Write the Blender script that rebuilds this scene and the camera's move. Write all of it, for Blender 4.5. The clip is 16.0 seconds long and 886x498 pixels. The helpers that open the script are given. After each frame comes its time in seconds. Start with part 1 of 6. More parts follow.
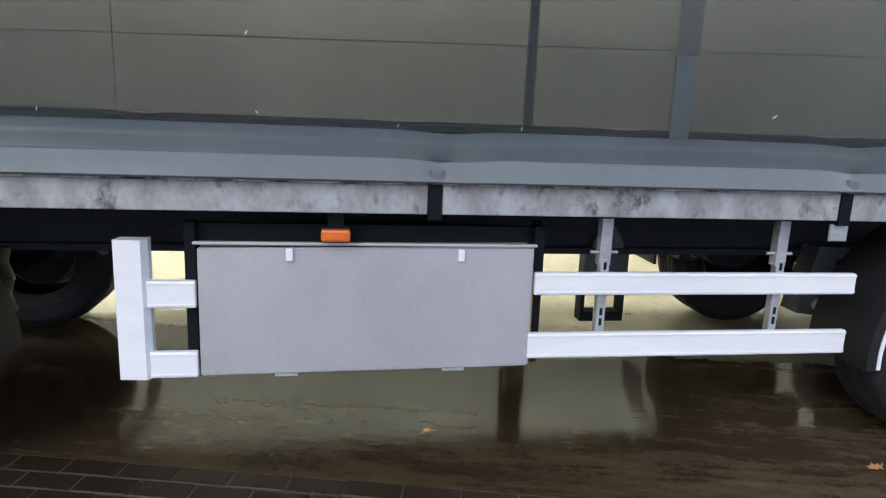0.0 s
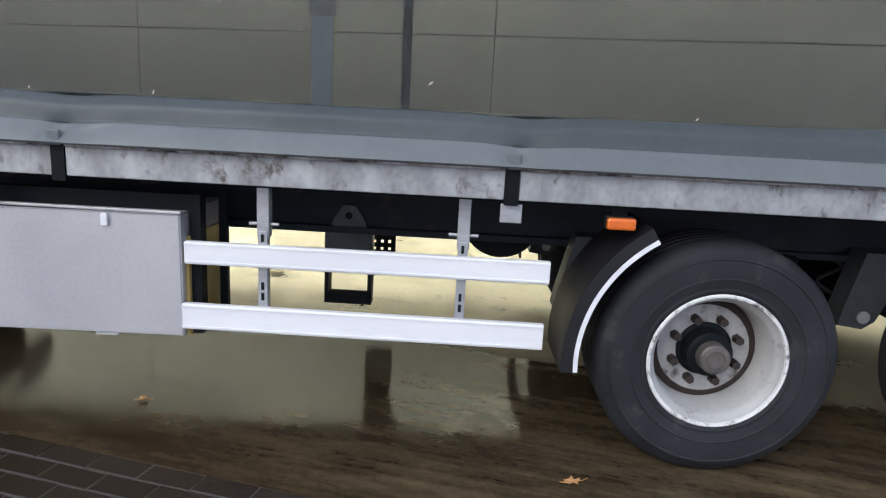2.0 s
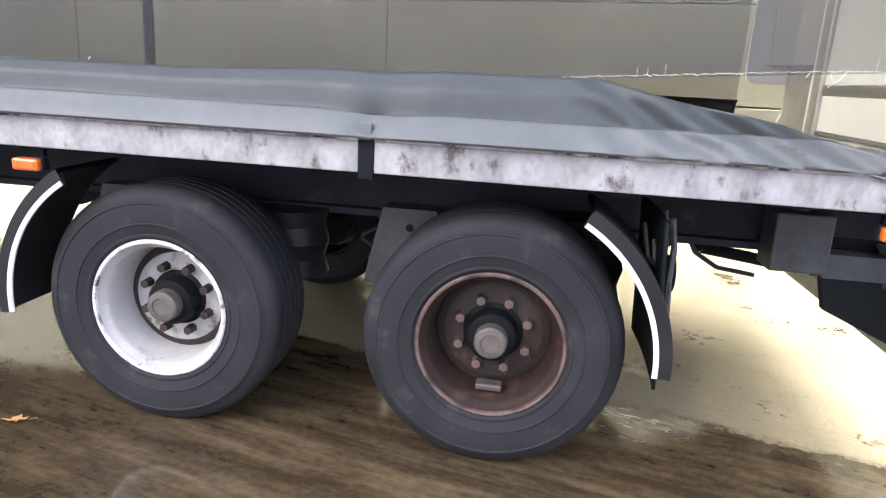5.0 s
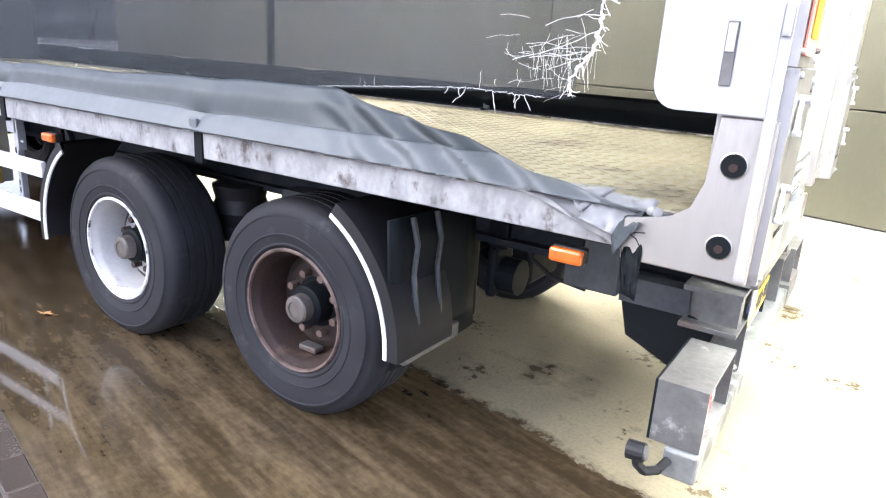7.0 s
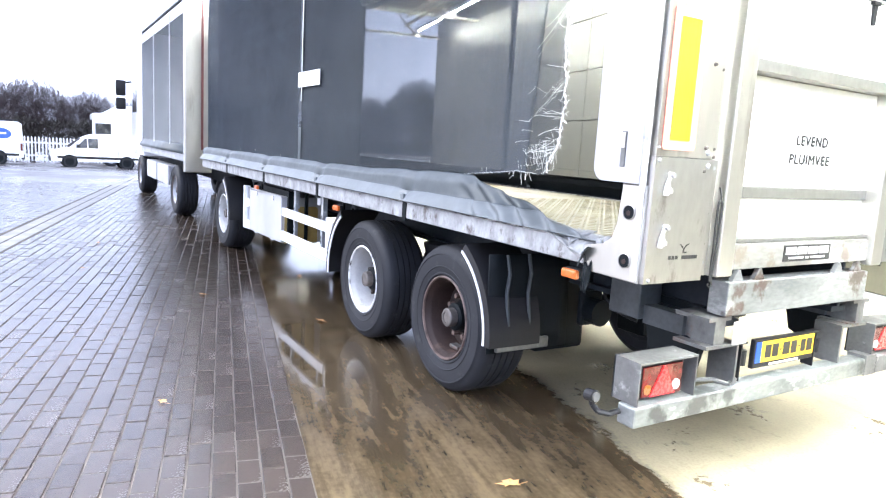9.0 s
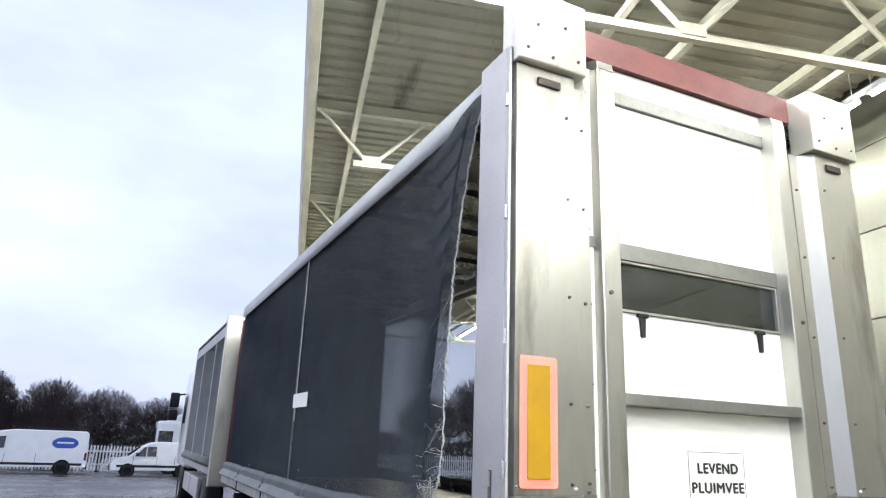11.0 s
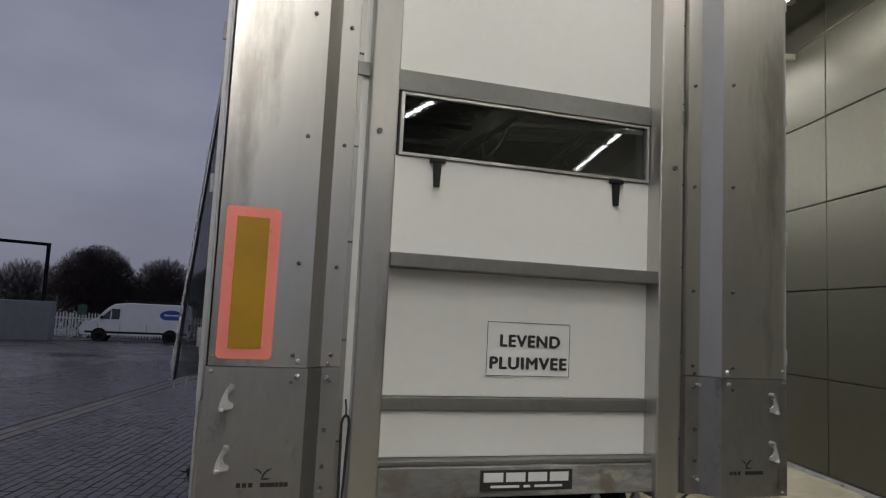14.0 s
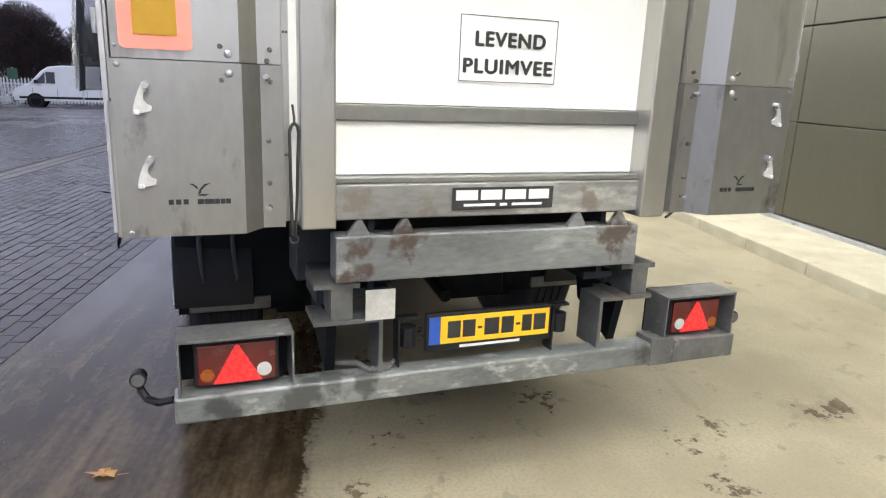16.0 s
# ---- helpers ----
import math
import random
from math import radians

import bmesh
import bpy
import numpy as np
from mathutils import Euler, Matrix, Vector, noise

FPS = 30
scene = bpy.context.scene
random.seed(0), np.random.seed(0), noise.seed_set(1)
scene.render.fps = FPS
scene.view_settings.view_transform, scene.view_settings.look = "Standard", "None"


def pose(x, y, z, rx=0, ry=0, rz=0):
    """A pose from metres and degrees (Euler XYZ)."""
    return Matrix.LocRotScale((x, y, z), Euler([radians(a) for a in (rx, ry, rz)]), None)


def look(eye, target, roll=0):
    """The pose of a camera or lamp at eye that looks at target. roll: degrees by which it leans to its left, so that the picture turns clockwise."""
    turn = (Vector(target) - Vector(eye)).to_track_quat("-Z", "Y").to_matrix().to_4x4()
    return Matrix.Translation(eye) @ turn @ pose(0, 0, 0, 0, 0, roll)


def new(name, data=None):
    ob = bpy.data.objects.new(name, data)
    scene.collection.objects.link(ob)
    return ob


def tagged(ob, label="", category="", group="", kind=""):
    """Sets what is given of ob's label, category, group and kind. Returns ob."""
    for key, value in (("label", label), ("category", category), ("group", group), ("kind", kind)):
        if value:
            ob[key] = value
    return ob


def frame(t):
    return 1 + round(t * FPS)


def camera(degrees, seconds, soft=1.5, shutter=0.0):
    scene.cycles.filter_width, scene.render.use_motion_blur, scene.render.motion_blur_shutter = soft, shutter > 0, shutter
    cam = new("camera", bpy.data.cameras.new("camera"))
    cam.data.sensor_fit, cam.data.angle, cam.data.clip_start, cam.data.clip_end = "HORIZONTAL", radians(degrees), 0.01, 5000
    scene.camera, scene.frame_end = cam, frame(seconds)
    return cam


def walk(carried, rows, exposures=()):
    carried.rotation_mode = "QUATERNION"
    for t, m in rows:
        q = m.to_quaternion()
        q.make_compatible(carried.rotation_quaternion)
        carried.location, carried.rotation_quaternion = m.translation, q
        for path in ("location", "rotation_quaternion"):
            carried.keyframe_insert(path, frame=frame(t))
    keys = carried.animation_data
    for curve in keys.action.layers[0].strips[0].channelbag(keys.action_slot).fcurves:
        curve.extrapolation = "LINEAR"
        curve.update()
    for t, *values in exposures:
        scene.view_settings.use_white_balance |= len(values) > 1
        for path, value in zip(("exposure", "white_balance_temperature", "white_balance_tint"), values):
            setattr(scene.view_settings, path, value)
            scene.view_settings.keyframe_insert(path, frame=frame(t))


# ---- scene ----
cam = camera(67.4, 16.0, soft=1.2)
PATH = [
    (0, (-2.963, -2.549, 1.517), (-2.661, -0.615, 1.106), 2.3),
    (0.5, (-2.436, -2.604, 1.486), (-2.169, -0.664, 1.076), 2.4),
    (1, (-1.961, -2.655, 1.484), (-1.803, -0.707, 1.062), 2.7),
    (1.5, (-1.474, -2.727, 1.511), (-1.424, -0.772, 1.089), 2.9),
    (2, (-1.072, -2.57, 1.457), (-1.121, -0.615, 1.038), 3.0),
    (2.5, (-0.674, -2.499, 1.476), (-0.831, -0.551, 1.052), 2.9),
    (3, (-0.23, -2.519, 1.493), (-0.47, -0.578, 1.072), 2.9),
    (3.5, (0.206, -2.409, 1.46), (-0.059, -0.473, 1.037), 3.0),
    (4, (0.63, -2.388, 1.466), (0.369, -0.448, 1.058), 2.9),
    (4.5, (1.059, -2.43, 1.47), (0.813, -0.49, 1.049), 3.1),
    (5, (1.46, -2.306, 1.461), (1.191, -0.389, 0.961), 3.3),
    (5.2, (1.672, -2.244, 1.501), (1.324, -0.347, 0.973), 3.4),
    (7.3, (3.56, -1.923, 1.655), (2.399, -0.386, 1.119), 3.1),
    (7.5, (3.702, -1.984, 1.663), (2.45, -0.505, 1.166), 2.8),
    (8, (4.146, -2.079, 1.656), (2.715, -0.737, 1.269), 3.7),
    (8.5, (4.573, -2.123, 1.644), (2.976, -0.976, 1.276), 3.7),
    (9, (5.041, -2.312, 1.634), (3.357, -1.275, 1.334), 3.4),
    (9.5, (5.423, -2.334, 1.721), (3.703, -1.334, 1.517), 2.6),
    (10, (5.694, -2.238, 1.818), (3.961, -1.244, 1.914), 1.8),
    (10.2, (5.701, -2.162, 1.833), (3.974, -1.191, 2.11), 2.1),
    (12.3, (5.755, -0.75, 1.918), (4.013, -0.018, 2.574), 1.9),
    (12.5, (5.753, -0.6, 1.932), (3.998, 0.113, 2.571), 2.2),
    (13, (5.811, -0.304, 1.929), (4.023, 0.345, 2.544), 2.0),
    (13.3, (5.808, -0.223, 1.904), (3.987, 0.395, 2.455), 2.5),
    (13.4, (5.787, -0.155, 1.913), (3.938, 0.431, 2.401), 2.6),
    (13.5, (5.795, -0.112, 1.913), (3.925, 0.453, 2.342), 2.5),
    (14, (5.744, -0.045, 1.879), (3.836, 0.519, 2.077), 2.8),
    (14.5, (5.711, -0.06, 1.835), (3.813, 0.569, 1.812), 2.8),
    (15, (5.666, -0.042, 1.751), (3.804, 0.622, 1.446), 2.7),
    (15.5, (5.532, -0.028, 1.698), (3.721, 0.652, 1.191), 3.0),
    (16, (5.35, 0.062, 1.621), (3.536, 0.75, 1.134), 2.3),
]
walk(cam, [(t, look(eye, target, roll)) for t, eye, target, roll in PATH], exposures=[
    (0, 2.33, 6350, 4), (3.0, 2.47, 6600, 5), (4.0, 2.73, 6700, 8), (4.5, 3.13, 6700, 10), (5.2, 3.42, 6750, 12), (7.3, 3.58, 6250, 10), (8.0, 3.66, 6150, 9), (9.0, 3.60, 6050, 8),
    (9.5, 3.43, 6020, 7), (10.2, 2.95, 6100, 6), (12.3, 0.15, 6450, 9), (12.6, -0.05, 6500, 10), (13.0, -0.25, 6500, 11), (13.6, -0.35, 6500, 12), (14.5, -0.1, 6500, 12),
    (15.0, 0.5, 6450, 12), (15.5, 1.65, 6400, 12), (16, 1.7, 6400, 11)])

# ---- world and light ----
world = bpy.data.worlds.new("overcast_sky")
scene.world = world
world.use_nodes = True
wn, wl = world.node_tree.nodes, world.node_tree.links
wn.clear()
sky = wn.new("ShaderNodeTexSky")
sky.sky_type, sky.sun_disc = "NISHITA", False
sky.sun_elevation, sky.sun_rotation = radians(28), radians(215)
sky.dust_density = 4.0
tc = wn.new("ShaderNodeTexCoord")
stretch = wn.new("ShaderNodeMapping")
stretch.inputs["Scale"].default_value = (1.0, 1.0, 2.6)
cloud = wn.new("ShaderNodeTexNoise")
cloud.inputs["Scale"].default_value, cloud.inputs["Detail"].default_value = 1.7, 6.0
ramp = wn.new("ShaderNodeValToRGB")
ramp.color_ramp.elements[0].position, ramp.color_ramp.elements[0].color = 0.36, (3.95, 4.2, 5.85, 1)
ramp.color_ramp.elements[1].position, ramp.color_ramp.elements[1].color = 0.66, (6.0, 6.5, 8.4, 1)
mixs = wn.new("ShaderNodeMix")
mixs.data_type = "RGBA"
mixs.inputs["Factor"].default_value = 0.88
back = wn.new("ShaderNodeBackground")
back.inputs["Strength"].default_value = 0.05
wout = wn.new("ShaderNodeOutputWorld")
wl.new(tc.outputs["Generated"], stretch.inputs["Vector"])
wl.new(stretch.outputs["Vector"], cloud.inputs["Vector"])
wl.new(cloud.outputs["Fac"], ramp.inputs["Fac"])
wl.new(sky.outputs["Color"], mixs.inputs["A"])
wl.new(ramp.outputs["Color"], mixs.inputs["B"])
wl.new(mixs.outputs["Result"], back.inputs["Color"])
wl.new(back.outputs["Background"], wout.inputs["Surface"])
sun = new("sun", bpy.data.lights.new("sun", "SUN"))
sun.data.energy, sun.data.angle, sun.data.color = 0.25, radians(25), (1.0, 0.97, 0.92)
sun.matrix_world = look((-14, -20, 16), (0, 0, 0))


# ---- helpers ----
def part(name, bm, material, parent=None, label="", smooth=False):
    me = bpy.data.meshes.new(name)
    bmesh.ops.recalc_face_normals(bm, faces=bm.faces[:])
    bm.to_mesh(me)
    bm.free()
    me.materials.append(material)
    if smooth:
        me.polygons.foreach_set("use_smooth", [True] * len(me.polygons))
        me.set_sharp_from_angle(angle=radians(38))
    ob = new(name, me)
    if parent:
        ob.parent = parent
    if label:
        tagged(ob, label)
    return ob


def thing(name, label, category, place=(0, 0, 0), group="", kind=""):
    ob = new(name)
    ob.location = place
    ob.empty_display_size = 0.1
    return tagged(ob, label, category, group, kind)


def box(bm, x0, x1, y0, y1, z0, z1, bevel=0.0, m=None):
    r = bmesh.ops.create_cube(bm, size=1.0)
    vs = r["verts"]
    t = Matrix.Translation(((x0 + x1) / 2, (y0 + y1) / 2, (z0 + z1) / 2)) @ Matrix.Diagonal((x1 - x0, y1 - y0, z1 - z0, 1))
    bmesh.ops.transform(bm, matrix=(m @ t) if m else t, verts=vs)
    if bevel:
        es = list({e for v in vs for e in v.link_edges})
        bmesh.ops.bevel(bm, geom=es, offset=bevel, segments=2, affect="EDGES", profile=0.5)
    return bm


def B():
    return bmesh.new()


def prism(bm, pts, axis, a, b):
    """A flat outline swept along an axis from a to b."""
    def at(p, q):
        return {"x": (q, p[0], p[1]), "y": (p[0], q, p[1]), "z": (p[0], p[1], q)}[axis]
    lo = [bm.verts.new(at(p, a)) for p in pts]
    hi = [bm.verts.new(at(p, b)) for p in pts]
    n = len(pts)
    bm.faces.new(lo)
    bm.faces.new(hi[::-1])
    for i in range(n):
        bm.faces.new((lo[i], lo[(i + 1) % n], hi[(i + 1) % n], hi[i]))
    return bm


def cyl(bm, p0, p1, r0, r1=None, seg=12):
    r1 = r0 if r1 is None else r1
    p0, p1 = Vector(p0), Vector(p1)
    d = p1 - p0
    m = Matrix.Translation((p0 + p1) / 2) @ d.to_track_quat("Z", "Y").to_matrix().to_4x4()
    bmesh.ops.create_cone(bm, cap_ends=True, segments=seg, radius1=r0, radius2=r1, depth=d.length, matrix=m)
    return bm


def tube(bm, pts, r, seg=6):
    for a, b in zip(pts[:-1], pts[1:]):
        if (Vector(a) - Vector(b)).length > 1e-4:
            cyl(bm, a, b, r, seg=seg)
    return bm


def lathe(bm, profile, centre, seg=48, start=0.0, sweep=360.0):
    """Turn (radius, y) pairs round an axis along y through centre."""
    cx, cy, cz = centre
    full = sweep >= 359.9
    n = seg if full else seg + 1
    rings = []
    for i in range(n):
        a = radians(start + sweep * i / seg)
        c, s = math.cos(a), math.sin(a)
        rings.append([bm.verts.new((cx + r * c, cy + y, cz + r * s)) for r, y in profile])
    for i in range(seg):
        p, q = rings[i], rings[(i + 1) % n]
        for j in range(len(profile) - 1):
            vs = [p[j], p[j + 1], q[j + 1], q[j]]
            if profile[j][0] < 1e-5:
                vs = [p[j], p[j + 1], q[j + 1]]
            elif profile[j + 1][0] < 1e-5:
                vs = [p[j], p[j + 1], q[j]]
            bm.faces.new(vs)
    bmesh.ops.remove_doubles(bm, verts=bm.verts[:], dist=1e-5)
    return bm


def sheet(bm, rows):
    """A skin over rows of points."""
    vs = [[bm.verts.new(p) for p in r] for r in rows]
    for a, b in zip(vs[:-1], vs[1:]):
        for i in range(len(a) - 1):
            bm.faces.new((a[i], a[i + 1], b[i + 1], b[i]))
    return bm


def solid(ob, thick):
    md = ob.modifiers.new("thickness", "SOLIDIFY")
    md.thickness, md.offset = thick, 0.0
    return ob


# ---- materials ----
def mat(name, colour, colour2=None, rough=0.6, metal=0.0, scale=6.0, fine=60.0, bump=0.15, spread=0.5, rough2=None, coat=0.0, stretch=(1, 1, 1), dirt=None, dirt_at=0.62, dirt_scale=2.5, island=0.0, spec=0.5):
    """A surface with two scales of variation in colour and gloss, fine relief and, where given, patches of dirt."""
    m = bpy.data.materials.new(name)
    m.use_nodes = True
    n, l = m.node_tree.nodes, m.node_tree.links
    b = n["Principled BSDF"]
    tc = n.new("ShaderNodeTexCoord")
    mp = n.new("ShaderNodeMapping")
    mp.inputs["Scale"].default_value = stretch
    l.new(tc.outputs["Object"], mp.inputs["Vector"])
    big, small = n.new("ShaderNodeTexNoise"), n.new("ShaderNodeTexNoise")
    for t, s in ((big, scale), (small, fine)):
        t.inputs["Scale"].default_value, t.inputs["Detail"].default_value = s, 5.0
        l.new(mp.outputs["Vector"], t.inputs["Vector"])
    add = n.new("ShaderNodeMath")
    add.operation = "MULTIPLY_ADD"
    l.new(small.outputs["Fac"], add.inputs[0])
    add.inputs[1].default_value = 0.4
    l.new(big.outputs["Fac"], add.inputs[2])
    r = n.new("ShaderNodeMapRange")
    r.inputs["From Min"].default_value, r.inputs["From Max"].default_value = 0.7 - spread * 0.5, 0.7 + spread * 0.5
    l.new(add.outputs[0], r.inputs["Value"])
    fac = r.outputs["Result"]
    if island:
        oi = n.new("ShaderNodeObjectInfo")
        im = n.new("ShaderNodeMath")
        im.operation = "MULTIPLY_ADD"
        im.inputs[1].default_value, im.inputs[2].default_value = island, -island / 2
        l.new(oi.outputs["Random"], im.inputs[0])
        ia = n.new("ShaderNodeMath")
        ia.operation, ia.use_clamp = "ADD", True
        l.new(im.outputs[0], ia.inputs[0])
        l.new(fac, ia.inputs[1])
        fac = ia.outputs[0]
    mix = n.new("ShaderNodeMix")
    mix.data_type = "RGBA"
    mix.inputs["A"].default_value = (*colour, 1)
    mix.inputs["B"].default_value = (*(colour2 or [c * 0.75 for c in colour]), 1)
    l.new(fac, mix.inputs["Factor"])
    out = mix.outputs["Result"]
    if dirt:
        dn = n.new("ShaderNodeTexNoise")
        dn.inputs["Scale"].default_value, dn.inputs["Detail"].default_value, dn.inputs["Roughness"].default_value = dirt_scale, 7.0, 0.65
        l.new(mp.outputs["Vector"], dn.inputs["Vector"])
        dr = n.new("ShaderNodeMapRange")
        dr.inputs["From Min"].default_value, dr.inputs["From Max"].default_value = dirt_at - 0.06, dirt_at + 0.06
        l.new(dn.outputs["Fac"], dr.inputs["Value"])
        dm = n.new("ShaderNodeMix")
        dm.data_type = "RGBA"
        l.new(dr.outputs["Result"], dm.inputs["Factor"])
        l.new(out, dm.inputs["A"])
        dm.inputs["B"].default_value = (*dirt, 1)
        out = dm.outputs["Result"]
    l.new(out, b.inputs["Base Color"])
    rr = n.new("ShaderNodeMapRange")
    rr.inputs["To Min"].default_value, rr.inputs["To Max"].default_value = rough, rough2 if rough2 is not None else min(1.0, rough + 0.15)
    l.new(fac, rr.inputs["Value"])
    l.new(rr.outputs["Result"], b.inputs["Roughness"])
    b.inputs["Metallic"].default_value = metal
    b.inputs["Specular IOR Level"].default_value = spec
    b.inputs["Coat Weight"].default_value = coat
    if bump:
        bp = n.new("ShaderNodeBump")
        bp.inputs["Strength"].default_value, bp.inputs["Distance"].default_value = bump, 0.01
        l.new(add.outputs[0], bp.inputs["Height"])
        l.new(bp.outputs["Normal"], b.inputs["Normal"])
    return m


def glow(name, colour, strength):
    m = bpy.data.materials.new(name)
    m.use_nodes = True
    b = m.node_tree.nodes["Principled BSDF"]
    b.inputs["Base Color"].default_value = (0.8, 0.8, 0.8, 1)
    b.inputs["Emission Color"].default_value = (*colour, 1)
    b.inputs["Emission Strength"].default_value = strength
    return m


def mesh_cloth(name, colour, open_share):
    """A woven net: part of the light passes between the threads."""
    m = mat(name, colour, [c * 0.7 for c in colour], 0.7, 0.0, 1.5, 9.0, 0.2)
    n, l = m.node_tree.nodes, m.node_tree.links
    n["Principled BSDF"].inputs["Sheen Weight"].default_value = 0.22
    n["Principled BSDF"].inputs["Sheen Tint"].default_value = (0.62, 0.72, 0.92, 1)
    tr = n.new("ShaderNodeBsdfTransparent")
    mx = n.new("ShaderNodeMixShader")
    tc = n.new("ShaderNodeTexCoord")
    no = n.new("ShaderNodeTexNoise")
    no.inputs["Scale"].default_value, no.inputs["Detail"].default_value = 0.8, 3.0
    rg = n.new("ShaderNodeMapRange")
    rg.inputs["To Min"].default_value, rg.inputs["To Max"].default_value = 1 - open_share - 0.07, 1 - open_share + 0.07
    l.new(tc.outputs["Object"], no.inputs["Vector"])
    l.new(no.outputs["Fac"], rg.inputs["Value"])
    l.new(rg.outputs["Result"], mx.inputs["Fac"])
    l.new(tr.outputs["BSDF"], mx.inputs[1])
    l.new(n["Principled BSDF"].outputs["BSDF"], mx.inputs[2])
    l.new(mx.outputs["Shader"], n["Material Output"].inputs["Surface"])
    return m


def apron_surface():
    """Concrete: pale and dry under the roof, brown and wet where rain reaches it, with damp patches."""
    m = bpy.data.materials.new("concrete")
    m.use_nodes = True
    n, l = m.node_tree.nodes, m.node_tree.links
    b = n["Principled BSDF"]
    tc = n.new("ShaderNodeTexCoord")
    sep = n.new("ShaderNodeSeparateXYZ")
    l.new(tc.outputs["Object"], sep.inputs[0])

    def noise_at(scale, detail=5.0, rough=0.55, vec=None):
        t = n.new("ShaderNodeTexNoise")
        t.inputs["Scale"].default_value, t.inputs["Detail"].default_value, t.inputs["Roughness"].default_value = scale, detail, rough
        l.new(vec or tc.outputs["Object"], t.inputs["Vector"])
        return t.outputs["Fac"]

    def calc(op, a, c, clamp=False):
        t = n.new("ShaderNodeMath")
        t.operation, t.use_clamp = op, clamp
        for i, v in ((0, a), (1, c)):
            if isinstance(v, (int, float)):
                t.inputs[i].default_value = v
            else:
                l.new(v, t.inputs[i])
        return t.outputs[0]

    def span(v, lo, hi, a=0.0, c=1.0):
        t = n.new("ShaderNodeMapRange")
        t.interpolation_type = "SMOOTHSTEP"
        for k, x in (("From Min", lo), ("From Max", hi), ("To Min", a), ("To Max", c)):
            t.inputs[k].default_value = x
        l.new(v, t.inputs["Value"])
        return t.outputs["Result"]

    mp = n.new("ShaderNodeMapping")
    mp.inputs["Scale"].default_value = (0.35, 2.2, 1)
    l.new(tc.outputs["Object"], mp.inputs["Vector"])
    streak = noise_at(1.6, 6.0, 0.6, mp.outputs["Vector"])
    blot, grain = noise_at(0.9, 6.0, 0.6), noise_at(55.0)
    crumb = noise_at(14.0, 5.0, 0.7)
    edge = calc("ADD", sep.outputs["Y"], calc("ADD", calc("MULTIPLY", calc("SUBTRACT", blot, 0.5), 0.3), calc("MULTIPLY", calc("SUBTRACT", crumb, 0.5), 0.22)))
    wet = span(edge, -5.49, -5.41, 1.0, 0.0)
    # puddles and drips behind the trailer
    for u, v, r in ((2.72, -4.24, 0.26), (3.06, -3.46, 0.16), (3.22, -3.70, 0.16), (3.56, -3.66, 0.22), (3.48, -5.22, 0.16), (3.1, -5.1, 0.12), (2.93, -4.93, 0.14), (1.75, -4.75, 0.22), (4.2, -3.5, 0.2), (2.2, -5.2, 0.2), (3.9, -5.25, 0.14)):
        d = n.new("ShaderNodeVectorMath")
        d.operation = "DISTANCE"
        d.inputs[1].default_value = (u, v, 0)
        l.new(tc.outputs["Object"], d.inputs[0])
        f = calc("ADD", calc("DIVIDE", d.outputs["Value"], r), calc("MULTIPLY", calc("SUBTRACT", crumb, 0.5), 5.0))
        wet = calc("MAXIMUM", wet, span(f, -0.05, 0.35, 0.8, 0.0))
    damp = calc("MULTIPLY", span(noise_at(1.3, 7.0, 0.62), 0.60, 0.68), span(sep.outputs["Y"], -2.4, -1.6, 1.0, 0.0))
    spots = calc("MULTIPLY", span(noise_at(6.0, 6.0, 0.62), 0.60, 0.66), span(noise_at(0.8, 3.0), 0.45, 0.6))
    damp = calc("MAXIMUM", damp, calc("MULTIPLY", spots, 0.8))
    track = span(streak, 0.60, 0.72)
    wet = calc("MAXIMUM", wet, calc("MAXIMUM", calc("MULTIPLY", damp, 0.85), calc("MULTIPLY", track, 0.35)), True)

    def blend(f, a, c):
        t = n.new("ShaderNodeMix")
        t.data_type = "RGBA"
        l.new(f, t.inputs["Factor"])
        for k, v in (("A", a), ("B", c)):
            if isinstance(v, tuple):
                t.inputs[k].default_value = (*v, 1)
            else:
                l.new(v, t.inputs[k])
        return t.outputs["Result"]

    dry = blend(span(blot, 0.35, 0.65), (0.262, 0.232, 0.160), (0.205, 0.180, 0.123))
    dry = blend(span(grain, 0.45, 0.62, 0.0, 0.35), dry, (0.165, 0.146, 0.103))
    mp2 = n.new("ShaderNodeMapping")
    mp2.inputs["Scale"].default_value = (0.6, 2.2, 1)
    mp2.inputs["Rotation"].default_value = (0, 0, radians(-9))
    l.new(tc.outputs["Object"], mp2.inputs["Vector"])
    scuff = noise_at(5.5, 9.0, 0.68, mp2.outputs["Vector"])
    mixed = calc("ADD", calc("MULTIPLY", streak, 0.45), calc("ADD", calc("MULTIPLY", scuff, 0.4), calc("MULTIPLY", noise_at(26.0, 4.0), 0.15)))
    comb = n.new("ShaderNodeTexWave")
    comb.inputs["Scale"].default_value, comb.inputs["Distortion"].default_value, comb.inputs["Detail"].default_value = 7.0, 6.0, 3.0
    mp3 = n.new("ShaderNodeMapping")
    mp3.inputs["Rotation"].default_value = (0, 0, radians(28))
    l.new(tc.outputs["Object"], mp3.inputs["Vector"])
    l.new(mp3.outputs["Vector"], comb.inputs["Vector"])
    ridge = calc("MULTIPLY", comb.outputs["Fac"], span(noise_at(1.1, 3.0), 0.52, 0.66))
    mp4 = n.new("ShaderNodeMapping")
    mp4.inputs["Scale"].default_value = (0.12, 6.0, 1)
    l.new(tc.outputs["Object"], mp4.inputs["Vector"])
    combed = noise_at(4.0, 4.0, 0.6, mp4.outputs["Vector"])
